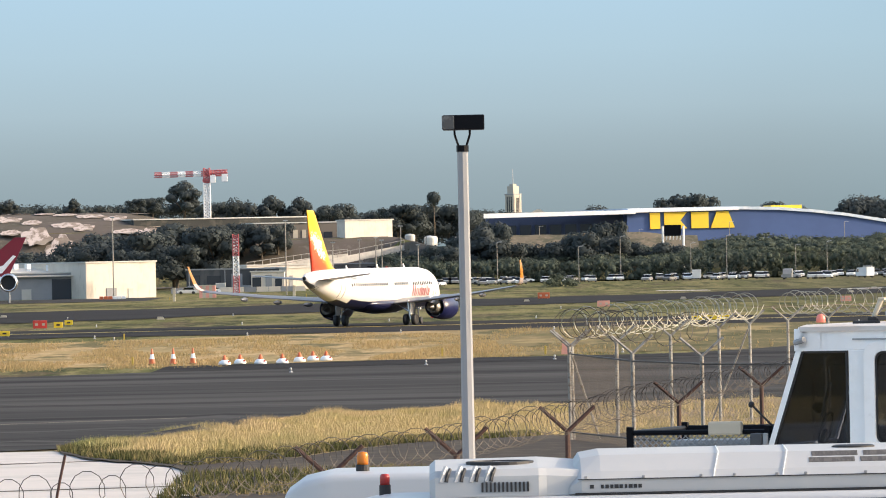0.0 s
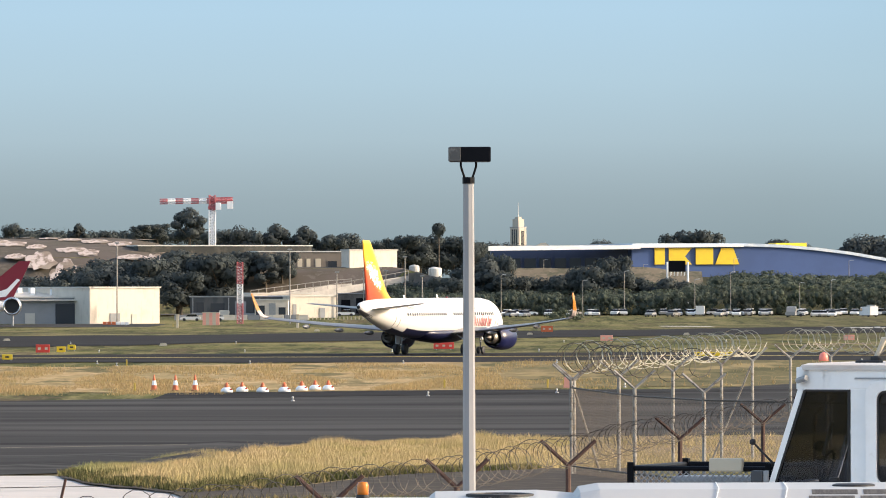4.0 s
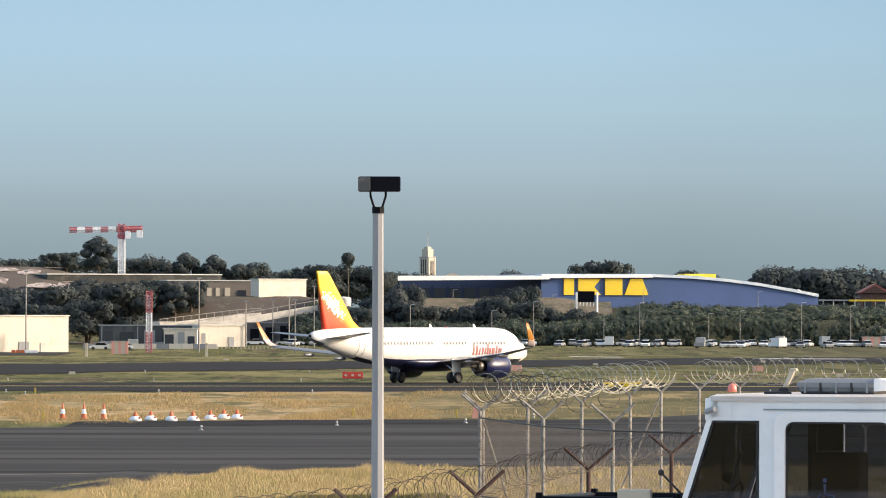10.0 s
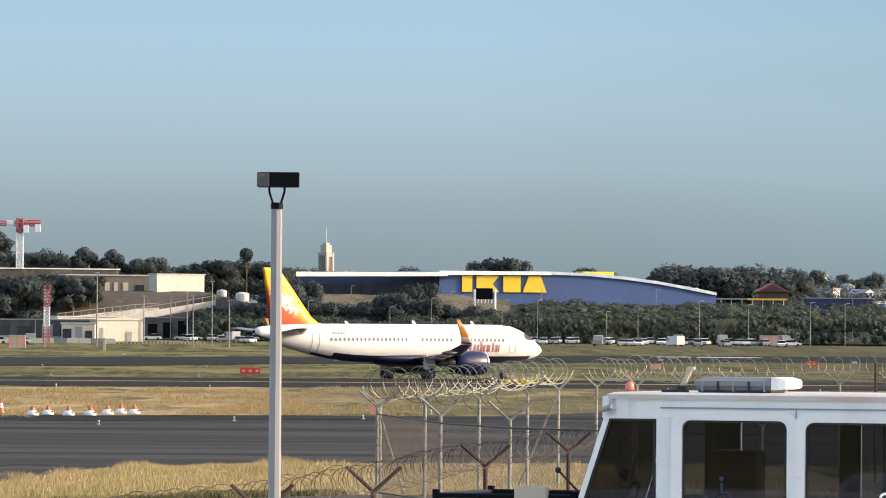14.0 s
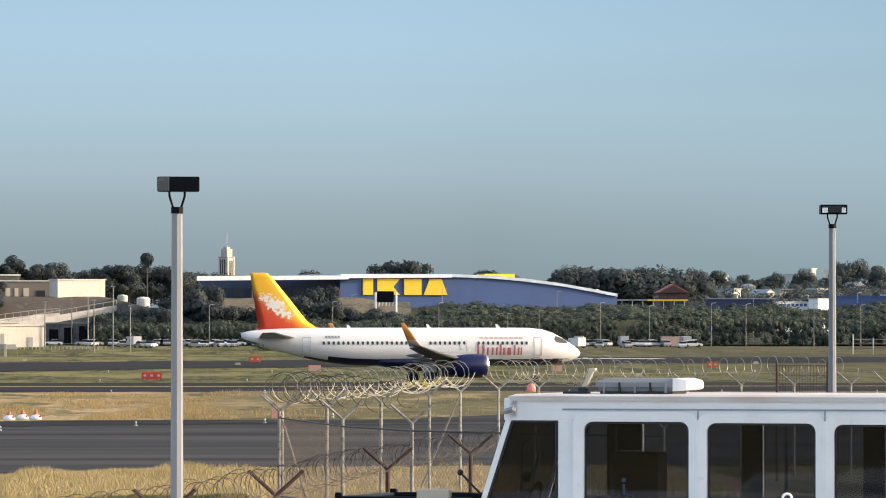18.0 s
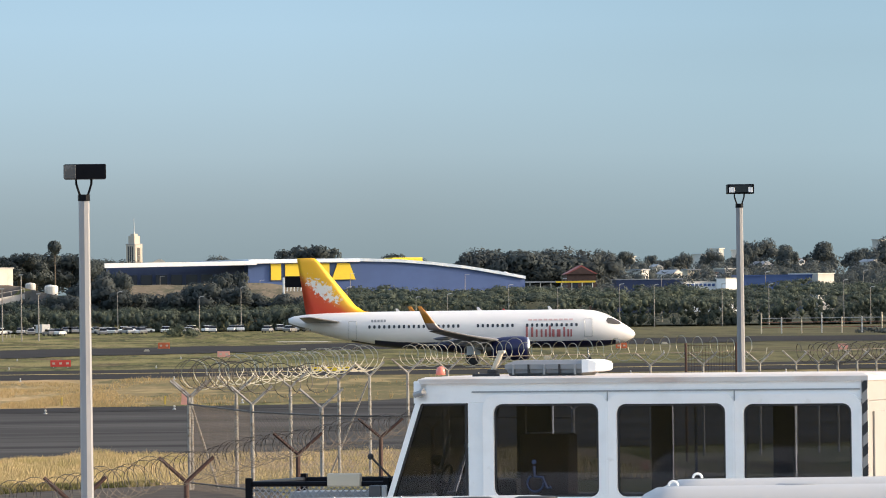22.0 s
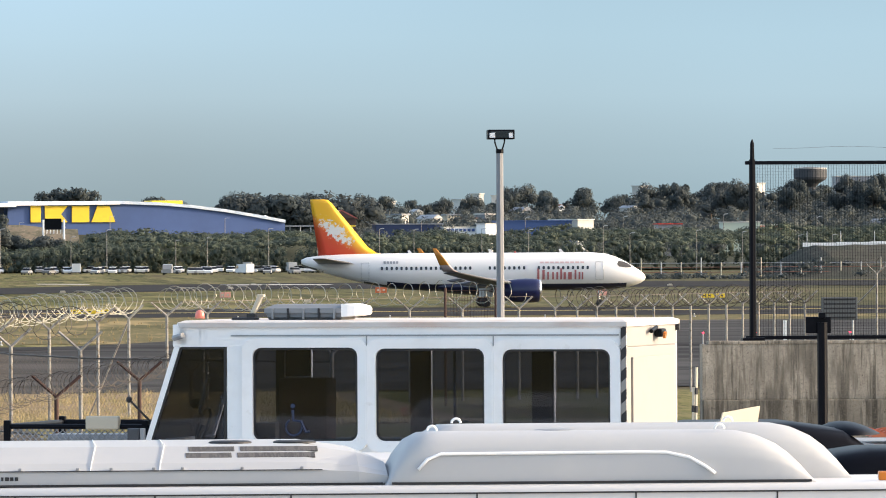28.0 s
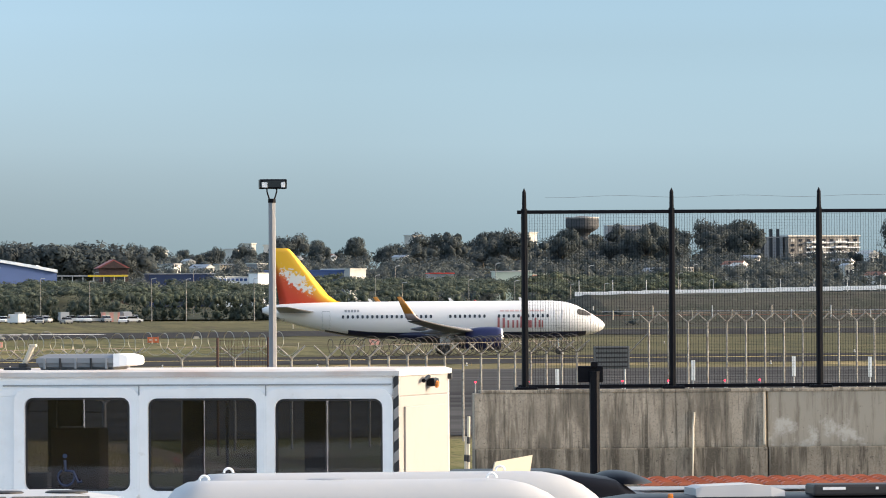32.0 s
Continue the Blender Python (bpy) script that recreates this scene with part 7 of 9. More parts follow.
def build_planting():
    rng = random.Random(8)
    # crowns that stand out on the skyline, from the rocky bank to the suburb
    for kind, x, y, top, w in ((SPREAD, -121, 2050, 26.0, 1.0), (ROUND, -112, 2050, 23.5, 1.2), (UPRIGHT, -102.8, 2050, 26.2, 1.0), (ROUND, -95.5, 2050, 23.8, 1.1),
                               (DENSE, -84, 2020, 25.6, 1.2), (DENSE, -80, 2030, 26.0, 1.2), (UPRIGHT, -72, 2050, 30.6, 1.15), (ROUND, -63.5, 2050, 24.2, 1.0), (SPREAD, -56, 2050, 24.8, 0.8),
                               (UPRIGHT, -47.6, 2050, 26.0, 1.0), (UPRIGHT, -39.7, 2050, 25.4, 0.95), (DENSE, -32.5, 2050, 23.2, 0.9), (ROUND, -28.0, 2055, 23.6, 0.9), (SPREAD, -20, 2060, 20.8, 0.9),
                               (DENSE, -12.5, 2050, 23.0, 1.1), (DENSE, -7.5, 2055, 23.2, 1.1), (ROUND, 1.5, 2060, 22.8, 1.0), (ROUND, 8.0, 2060, 21.0, 1.0),
                               (PALM, -2.2, 2045, 26.2, 0.8), (ROUND, 20.2, 2100, 20.4, 1.2), (SPREAD, 44.5, 2050, 20.8, 1.0), (DENSE, 66.5, 2040, 24.4, 1.1), (DENSE, 70.6, 2050, 23.6, 1.0),
                               (ROUND, 91.5, 2050, 21.6, 1.0), (ROUND, 98.6, 2050, 20.2, 0.7), (UPRIGHT, 112.5, 2050, 21.6, 0.9), (SPREAD, 118.0, 2050, 22.0, 0.9), (DENSE, 126, 2050, 22.8, 1.3),
                               (DENSE, 131, 2055, 22.4, 1.2), (ROUND, 138, 2050, 20.8, 1.2), (SPREAD, 146, 2060, 21.8, 1.1)):
        plant(kind, x, y, top, w, rng.uniform(0, 6))
    # dark trees behind the pale sheds
    for x, y, top, kind in ((-100, 1700, 9.5, DENSE), (-94, 1690, 11.0, DENSE), (-86, 1690, 11.8, DENSE), (-79, 1680, 12.5, SPREAD), (-73, 1690, 14.5, DENSE), (-67, 1680, 15.4, DENSE), (-62, 1695, 17.2, DENSE),
                            (-57, 1690, 15.8, UPRIGHT), (-52.5, 1690, 16.0, DENSE), (-55, 1822, 17.0, DENSE), (-49.5, 1826, 17.4, DENSE), (-45, 1822, 16.6, UPRIGHT), (-41, 1826, 17.0, DENSE), (-84, 1690, 13.5, DENSE), (-77, 1700, 15.2, DENSE), (-90, 1660, 10.0, DENSE), (-70, 1660, 11.0, DENSE),
                            (-60, 1655, 12.0, DENSE), (-6, 1690, 9.6, DENSE), (0.5, 1680, 10.5, DENSE), (4.5, 1690, 13.5, UPRIGHT), (9, 1690, 14.6, UPRIGHT), (13.5, 1685, 11.5, DENSE), (-12, 1700, 8.5, ROUND),
                            (19, 1690, 10.4, ROUND), (26, 1690, 10.8, DENSE), (33, 1690, 13.0, ROUND), (38.5, 1690, 11.8, DENSE), (44, 1695, 10.3, ROUND), (51, 1690, 10.2, DENSE)):
        plant(kind, x, y, top, 1.1, rng.uniform(0, 6))
    for x, top, w in ((12.6, 16.2, 0.62), (10.0, 14.2, 0.55), (38.2, 15.6, 0.75), (41.0, 13.4, 0.6), (30.0, 12.4, 0.6)):
        plant(DENSE, x, 1714, top, w, rng.uniform(0, 6))
    # skyline of the suburb on the far slope
    for k in range(124):
        x = 150 + 2.8 * k + rng.uniform(-2.5, 2.5)
        y = rng.uniform(2420, 2640)
        crest = 23.2 + 0.0265 * (x - 170) + 3.0 * smooth_step(300, 380, x) + 2.6 * noise.noise((x * 0.045, 0.5, 0.0))
        if 0.159 < x / y < 0.178:
            crest = 18.5
        plant(rng.choice((SPREAD, UPRIGHT, DENSE, ROUND)), x, y, crest + rng.uniform(-3.8, 1.8), rng.uniform(0.5, 0.85), rng.uniform(0, 6))
    for x, top in ((302.5, 29.6), (306.5, 29.0)):
        plant(PALM, x, 2600, top, 0.7)


def build_scrub():
    rng = random.Random(21)
    # dark sheets laid over the ground below the bushes and trees
    floor = Mat("dark scrub floor", (0.050, 0.054, 0.038), 0.95, spec=0.05).dirt(0.1, (0.085, 0.085, 0.055), 0.5, 0.62, 0.8).mat
    for name, xs, ys in (("ground_scrub", (-16, 264), (1657, 1745)), ("ground_suburb", (112, 560), (1745, 2700))):
        tagged(sheet(name, list(np.linspace(*xs, 60)), list(np.linspace(*ys, 40)), floor, 0.35), "dark ground under scrub and trees", "", "", "structure")
    c = Cloud(31)
    # thick belt in front of the store and along the airfield
    for k in range(1500):
        x = rng.uniform(-14, 262)
        y = 1668 + 62 * rng.random()
        f = (y - 1668) / 62
        top = 9.2 if x < 54 else (9.6 if x < 62 else (11.0 if x < 112 else 10.5 + 0.010 * (x - 125)))
        top += 1.5 * noise.noise((x * 0.06, y * 0.05, 2.0)) + 0.6 * noise.noise((x * 0.3, y * 0.2, 6.0)) - 3.0 * (1 - f)
        r = rng.uniform(0.8, 1.9)
        c.puff((x, y, top - r * 0.6), (r * 1.8, r * 1.2, r * 0.65), 46, 0.26)
    # the shaded front of the belt, low to the ground
    for k in range(900):
        x, y = rng.uniform(-14, 262), rng.uniform(1662, 1668)
        r = rng.uniform(0.6, 1.2)
        tall = (7.4 if x > 54 else 6.2) + 1.2 * noise.noise((x * 0.11, 4.0, 0.0))
        base = ground_z(x, y)
        c.puff((x, y, base + (tall - base) * rng.uniform(0.1, 0.85)), (r * 1.3, r * 0.8, r * 1.9), 36, 0.26)
    # a lone bush before the car row
    for k in range(22):
        x, y = rng.uniform(21.5, 27.5), rng.uniform(1535, 1550)
        r = rng.uniform(0.5, 1.0)
        c.puff((x, y, ground_z(x, y) + 0.4 + 2.0 * rng.random() * (1 - abs(x - 24.5) / 3.6)), (r * 1.4, r, r), 50, 0.2)
    tagged(new("scrub_belt", c.mesh("scrub_belt", SHRUB)), "thick belt of dark green coastal scrub", "scrub", "", "stuff")
    c = Cloud(32)
    for k in range(900):
        y = rng.uniform(1790, 2560)
        x = rng.uniform(0.065 * y, 0.205 * y)
        if abs(x - 192) < 24 and y < 2030 and y > 1900:
            continue
        crest = 9.5 + (y - 1790) * 0.0175 + 1.8 * noise.noise((x * 0.04, y * 0.02, 5.0))
        r = rng.uniform(2.2, 4.6)
        c.puff((x, y, max(ground_z(x, y) + 1.5, crest - r)), (r * 1.2, r * 1.2, r * rng.uniform(0.7, 1.0)), 100, 0.40)
    for k in range(320):
        y = rng.uniform(2440, 2620)
        x = rng.uniform(0.11 * y, 0.20 * y)
        if 0.159 < x / y < 0.178:
            continue
        r = rng.uniform(2.0, 3.8)
        z = rng.uniform(17.0, 22.5 + 5.0 * smooth_step(290, 390, x))
        c.puff((x, y, z), (r * 1.3, r, r * 0.9), 90, 0.42)
    for k in range(90):
        x, y = rng.uniform(158, 207), rng.uniform(1430, 1490)
        r = rng.uniform(0.5, 1.0)
        z = rng.uniform(0.3, 0.9 + 3.2 * smooth_step(178, 204, x))
        c.puff((x, y, z), (r * 2.2, r * 1.4, r * 0.8), 40, 0.24)
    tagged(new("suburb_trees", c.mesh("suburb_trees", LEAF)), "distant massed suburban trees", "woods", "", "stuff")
    c = Cloud(33)
    for k in range(230):
        x, y = rng.uniform(-125, 20), rng.uniform(2070, 2140)
        r = rng.uniform(2.0, 3.6)
        c.puff((x, y, 22.3 if x < -60 else 18.5), (r * 1.3, r, r * 0.8), 80, 0.4)
        c.puff((x + 2, y - 4, 14.5), (r * 1.4, r, 3.2), 60, 0.45)
    tagged(new("ridge_trees", c.mesh("ridge_trees", LEAF_DARK)), "distant trees along the ridge", "woods", "", "stuff")


build_planting()
build_scrub()

# ---- buildings beyond the airfield ----


def build_store():
    s = thing("furniture_store", pose(44.0, 1750, 9.6), "long blue clad store with white roof edge and yellow blocks", "store")
    hall = new("hall")
    hall.parent = s
    hall.matrix_basis = pose(0, 0, 0, 0, 0, 16)
    k = 1.055
    edge = [(66.3 * k, 3.15), (60.0 * k, 4.35), (52.0 * k, 5.75), (44.0 * k, 6.75), (36.0 * k, 7.45), (26.0 * k, 7.8), (0.0, 7.75)]
    bm = bmesh.new()
    prism(bm, [(0.0, -1.0), (66.3 * k, -1.0)] + edge, 50)
    part("wall", bm, BLUE, hall, "plain blue metal cladding")
    for a, b in zip(edge, edge[1:]):
        bm = bmesh.new()
        prism(bm, (a, (a[0], a[1] + 0.7), (b[0], b[1] + 0.7), b), 51, Matrix.Translation((0, -0.6, 0)))
        part("roof_panel", bm, ROOF_BLUE, hall, "pale curved metal roof")
    for a, b, slant, waist in ((5.3, 7.7, 0.0, 0.0), (8.7, 14.1, 0.0, 1.7), (15.1, 19.2, 0.0, 0.0), (19.75, 25.4, 1.5, 0.0)):
        bm = bmesh.new()
        prism(bm, ((a * k, 3.45), (b * k, 3.45), (b * k - slant - waist, 5.4), (b * k - slant, 7.35), (a * k + slant, 7.35)) if waist else ((a * k, 3.45), (b * k, 3.45), (b * k - slant, 7.35), (a * k + slant, 7.35)), 0.4, Matrix.Translation((0, -0.45, 0)))
        part("sign_block", bm, YELLOW, hall, "yellow sign block")
    bm = bmesh.new()
    box(bm, (41.5 * k, 14, 7.9), (7.8, 6, 1.5), None, 0.05)
    part("plant_room", bm, YELLOW, hall, "yellow rooftop plant room")
    for j in range(9):
        bm = bmesh.new()
        box(bm, ((46 + 2.0 * j) * k, 8, 6.55 - 0.19 * j), (0.8, 2, 0.5), None, 0.05)
        part("roof_vent", bm, SHEET_GREY, hall)
    bm = bmesh.new()
    prism(bm, ((-34.2, 6.75), (2.0, 7.15), (2.0, 8.05), (-34.2, 7.85)), 8, Matrix.Translation((0, -14.0, 0)))
    for v in bm.verts:
        v.co.y += (v.co.x + 34.2) * 0.3
    part("canopy", bm, WHITE, s, "long white canopy edge")
    bm = bmesh.new()
    prism(bm, ((2.0, 7.45), (27.0, 7.65), (27.0, 8.2), (2.0, 8.1)), 0.6, Matrix.Translation((0, -1.2, 0)))
    for v in bm.verts:
        v.co.y += v.co.x * 0.287
    part("roof_edge", bm, WHITE, s, "thin white roof edge")
    # the canopy's shade is put into this wall's dark blue
    bm = bmesh.new()
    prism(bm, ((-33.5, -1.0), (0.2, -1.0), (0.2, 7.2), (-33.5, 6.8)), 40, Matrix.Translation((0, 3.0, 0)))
    part("recessed_wall", bm, Mat("glazed blue with canopy shade", (0.028, 0.045, 0.10), 0.5).mat, s, "recessed wall with canopy shade in its colour")
    for j in range(9):
        bm = bmesh.new()
        box(bm, (-31.4 + 3.6 * j, 2.9, 3.2), (2.7, 0.2, 3.6))
        part("bay_window", bm, DARK_WINDOW, s, "dark glazed bay")
    # billboard on two legs before the wall
    b = thing("billboard", pose(53.7, 1712, ground_z(55, 1712)), "billboard on two pale legs before a blue store", "billboard")
    for x in (-2.4, 2.4):
        bm = bmesh.new()
        rod(bm, (x, 0, -0.5), (x, 0, 11.6), 0.26, 0.26, 8)
        part("leg", bm, WHITE, b)
    bm = bmesh.new()
    box(bm, (-0.1, 0, 10.6), (3.9, 0.3, 2.6), None, 0.05)
    part("panel", bm, BLACK_PAINT, b, "dark billboard panel")
    for k in range(5):
        bm = bmesh.new()
        rod(bm, (-1.6 + 0.8 * k, -0.2, 8.4), (-1.5 + 0.8 * k, -0.2, 9.3), 0.10)
        part("strut", bm, WHITE, b)
    # sandy bank that carries the store's forecourt
    bm = bmesh.new()
    rows = []
    for i in range(31):
        x = 4.0 + 56.0 * i / 30
        top = 12.2 + 0.35 * noise.noise((x * 0.15, 0.4, 0.0)) - 0.8 * smooth_step(46, 58, x)
        rows.append([(x, 1716, 7.6), (x, 1724 + noise.noise((x * 0.3, 2.0, 0)), 9.6), (x, 1732 + noise.noise((x * 0.3, 5.0, 0)), top), (x, 1752, top + 0.1)])
    loft(bm, rows, cap=False, closed=False)
    bmesh.ops.recalc_face_normals(bm, faces=bm.faces)
    tagged(obj("forecourt_bank", bm, BANK_EARTH, True), "sandy bank below the store's forecourt", "", "", "structure")


build_store()


def build_tower():
    t = thing("clock_tower", pose(25.2, 2600, 0, 0, 0, 47), "cream stepped art-deco tower with a thin spire", "tower")
    for name, w, z0, z1, m in (("shaft", 4.1, 0, 29.5, STONE), ("setback", 2.9, 29.5, 32.4, STONE), ("crown", 1.8, 32.0, 33.2, STONE)):
        bm = bmesh.new()
        box(bm, (0, 0, (z0 + z1) / 2), (w, w, z1 - z0), None, 0.08)
        body = part(name, bm, m, t)
        if name == "shaft":
            for x in (-1.5, 1.5):
                bm = bmesh.new()
                box(bm, (x, -2.05, 26), (0.6, 0.3, 7.0), None, 0.05)
                part("pilaster", bm, STONE, body)
            for x in (-0.6, 0.0, 0.6):
                bm = bmesh.new()
                box(bm, (x, -2.06, 25.5), (0.35, 0.1, 5.5))
                part("window", bm, DARK_WINDOW, body)
                # dark strips added on the left face stand in for its shade
                bm = bmesh.new()
                box(bm, (-2.06, x * 1.6, 25.0), (0.1, 0.5, 7.5))
                part("window", bm, DARK_WINDOW, body)
            bm = bmesh.new()
            box(bm, (0, 0, 29.55), (4.4, 4.4, 0.3), None, 0.05)
            part("cornice", bm, SHEET_GREY, body)
    bm = bmesh.new()
    rod(bm, (0, 0, 33), (0, 0, 38.6), 0.22, 0.06, 8)
    part("spire", bm, GALV, t)
    h = thing("church_hall", pose(33.0, 2610, 12.0), "low grey gabled hall beside a tower", "hall")
    bm = bmesh.new()
    box(bm, (0, 3, 4), (14, 8, 8))
    part("wall", bm, SHEET_GREY, h)
    bm = bmesh.new()
    prism(bm, ((-7.4, 8), (7.4, 8), (2.0, 12.1), (0.6, 12.1)), 9, Matrix.Translation((0, -1.5, 0)))
    part("roof", bm, SHEET, h)


build_tower()


def lattice(bm, a, b, w, n, r, mat2=0):
    """A square lattice mast between a and b, its bays in two colours by turns."""
    a, b = Vector(a), Vector(b)
    d = (b - a).normalized()
    s = d.orthogonal().normalized() if abs(d.z) < 0.9 else Vector((1, 0, 0))
    u = d.cross(s).normalized()
    c = [s * w / 2 + u * w / 2, s * w / 2 - u * w / 2, -s * w / 2 - u * w / 2, -s * w / 2 + u * w / 2]
    for k in range(n):
        p, q = a.lerp(b, k / n), a.lerp(b, (k + 1) / n)
        m = (k // 2) % 2 * mat2
        for j in range(4):
            rod(bm, p + c[j], q + c[j], r, None, 5, m)
            rod(bm, p + c[j], q + c[(j + 1) % 4], r * 0.7, None, 4, m)
            rod(bm, p + c[j], p + c[(j + 1) % 4], r * 0.7, None, 4, m)


CRANE_RED = Mat("faded crane paint", (0.40, 0.09, 0.10), 0.6).dirt(0.5, (0.55, 0.26, 0.26), 0.5, 0.7, 0.7).mat


def build_crane():
    c = thing("tower_crane", pose(-60.7, 1900, ground_z(-60, 1900)), "red and white tower crane behind the rocky bank", "crane")
    g = ground_z(-60, 1900)
    bm = bmesh.new()
    lattice(bm, (0, 0, 0), (0, 0, 28.0 - g), 1.6, 18, 0.19, 0)
    part("mast", bm, WHITE, c, "white lattice mast")
    bm = bmesh.new()
    lattice(bm, (0.5, 0, 30.4 - g), (-13.6, 0, 30.2 - g), 0.9, 14, 0.11, 1)
    part("jib", bm, [CRANE_RED, WHITE], c, "red and white lattice jib")
    bm = bmesh.new()
    lattice(bm, (0.5, 0, 30.4 - g), (5.4, 0, 30.5 - g), 1.0, 4, 0.17, 0)
    part("counter_jib", bm, CRANE_RED, c, "red counter jib")
    bm = bmesh.new()
    lattice(bm, (0.0, 0, 28.0 - g), (0.0, 0, 31.8 - g), 1.5, 4, 0.2, 0)
    box(bm, (0.0, 0, 28.6 - g), (2.2, 2.2, 0.6), None, 0.05)
    part("slewing_head", bm, CRANE_RED, c)
    bm = bmesh.new()
    box(bm, (1.6, -1.2, 28.9 - g), (1.4, 1.3, 1.9), None, 0.1)
    part("cab", bm, WHITE, c, "white operator cab")
    bm = bmesh.new()
    box(bm, (4.6, 0, 29.2 - g), (1.5, 1.3, 2.0), None, 0.05)
    part("counterweight", bm, WHITE, c, "pale counterweight")


build_crane()


def build_shed(name, x0, x1, y, z1, depth, mat, label, openings=(), roof=SHEET, z0=None, turn=0.0):
    """A flat-roofed shed with a roof edge and openings as flat coloured blocks (x, width, height, colour)."""
    z0 = ground_z(x0, y) if z0 is None else z0
    s = thing(name, pose(x0, y, z0, 0, 0, turn), label, "building")
    w, h = (x1 - x0) / math.cos(radians(turn)), z1 - z0
    bm = bmesh.new()
    box(bm, (w / 2, depth / 2, h / 2 - 1), (w, depth, h + 2))
    part("wall", bm, mat, s)
    bm = bmesh.new()
    box(bm, (w / 2, depth / 2, h + 0.12), (w + 0.5, depth + 0.5, 0.28))
    part("roof", bm, roof, s)
    for x, ww, hh, m in openings:
        bm = bmesh.new()
        box(bm, (x, 0.0, hh / 2), (ww, 0.3, hh))
        part("doorway", bm, m, s)
    return s


def build_left_side():
    # the cream shed's shaded side, with the shade put into grey
    build_shed("hangar_shed", -104, -73.0, 1505, 5.6, 30, SHEET_GREY, "shaded side of the cream shed, shade in its grey, dark doorway", ((26.5, 5.5, 4.2, DARK_WINDOW), (8, 4.0, 2.5, BLACK_PAINT), (18.5, 2.0, 2.2, SHEET)))
    slope = thing("hangar_roof", pose(-104.4, 1504, ground_z(-104, 1505)), "pale pitched roof sheet of the hangar shed", "roof")
    bm = bmesh.new()
    loft(bm, [[(x, 0, 4.7), (x, 0, 4.9), (x, 14, 6.6), (x, 14, 6.4)] for x in (0.0, 31.3)])
    bmesh.ops.recalc_face_normals(bm, faces=bm.faces)
    part("sheet", bm, CREAM_WALL, slope)
    for x in (19.0, 23.0, 25.0, 28.5):
        bm = bmesh.new()
        box(bm, (x, 9, 6.5), (0.8, 1.2, 1.3), None, 0.05)
        part("roof_vent", bm, WHITE, slope)
    s = build_shed("cream_shed", -73.0, -59.1, 1500, 7.6, 30, CREAM_WALL, "cream-painted shed in full sun", ((6.0, 2.4, 2.2, SHEET_GREY), (10.6, 1.2, 2.0, SHEET)), turn=34.0)
    for x in (1.2, 4.0, 9.5, 12.8, -12, -9, -16):
        bm = bmesh.new()
        box(bm, (x, 8, 6.9), (1.0, 1.0, 1.0), None, 0.05)
        part("roof_vent", bm, WHITE, s)
    # dark wall colour stands in for the trees before the shed
    build_shed("long_shed", -78, -34.5, 1856, 18.4, 20, Mat("dark tree-toned wall", (0.045, 0.046, 0.042), 0.9).dirt(0.4, (0.09, 0.085, 0.07), 0.5, 0.65).mat, "long pale-roofed shed, wall coloured to pass for dark trees", (), turn=20.0)
    build_shed("dark_pavilion", -47.5, -24.5, 1850, 16.8, 20, Mat("grey-brown render", (0.17, 0.145, 0.12), 0.8).mat, "brown pavilion with a pale roof edge", ((10.6, 1.2, 2.4, CREAM), (12.8, 1.0, 2.4, CREAM), (15.3, 1.4, 2.4, CREAM), (19.0, 2.2, 1.8, DARK_WINDOW)), turn=12.0)
    build_shed("white_block", -24.4, -12.6, 1840, 17.1, 4, CREAM_WALL, "plain white building on the bank", (), turn=32.0)
    build_shed("green_container", -20.6, -15.2, 1815, ground_z(-18, 1815) + 2.4, 3, Mat("green corrugated steel", (0.075, 0.105, 0.030), 0.6).dirt(0.9, (0.05, 0.075, 0.03), 0.48, 0.6, stretch=(4, 1, 0.3)).mat, "green steel container on the brown bank", ((1.4, 0.15, 2.2, SHEET_GREY), (3.9, 0.15, 2.2, SHEET_GREY)), roof=SHEET_GREY)
    for x, w, z in ((-8.2, 2.6, 13.0), (-3.0, 3.4, 12.4), (3.0, 2.4, 12.0)):
        t = thing("water_tank", pose(x, 1840, ground_z(x, 1840)), "pale cylindrical water tank on the bank", "tank", "bank tanks")
        bm = bmesh.new()
        lathe(bm, [(w / 2, -1), (w / 2, z - ground_z(x, 1840)), (w * 0.4, z - ground_z(x, 1840) + 0.3), (0.05, z - ground_z(x, 1840) + 0.5)], 18)
        part("tank", bm, SHEET, t)
    # raised concrete ramp
    # sunlit brightness is put into the ramp's pale colour
    RAMP = Mat("sunlit ramp concrete", (0.58, 0.54, 0.48), 0.85).dirt(0.2, (0.38, 0.35, 0.31), 0.45, 0.65).mat
    r = thing("concrete_ramp", pose(0, 1790, 0.0), "pale concrete car ramp with railings", "ramp")
    for dy, pts, th in ((0, ((-52, 3.6), (-44, 4.6), (-28, 7.5), (-9.5, 10.7)), 1.7), (12, ((-48, 6.0), (-30, 8.3), (-23.5, 8.8)), 1.3)):
        bm = bmesh.new()
        for a, b in zip(pts, pts[1:]):
            prism(bm, ((a[0], a[1] - th), (b[0], b[1] - th), b, a), 7, Matrix.Translation((0, dy, 0)))
        deck = part("deck", bm, RAMP, r)
        for k in range(14):
            f = k / 13
            x = pts[0][0] + (pts[-1][0] - pts[0][0]) * f
            z = np.interp(x, [p[0] for p in pts], [p[1] for p in pts])
            bm = bmesh.new()
            rod(bm, (x, dy, z), (x, dy, z + 1.1), 0.07, None, 5)
            part("rail_post", bm, GALV_DULL, deck)
        bm = bmesh.new()
        tube(bm, [(p[0], dy, p[1] + 1.1) for p in pts], 0.09, 5)
        part("hand_rail", bm, GALV_DULL, deck)
        for k in range(1, 8):
            f = k / 8
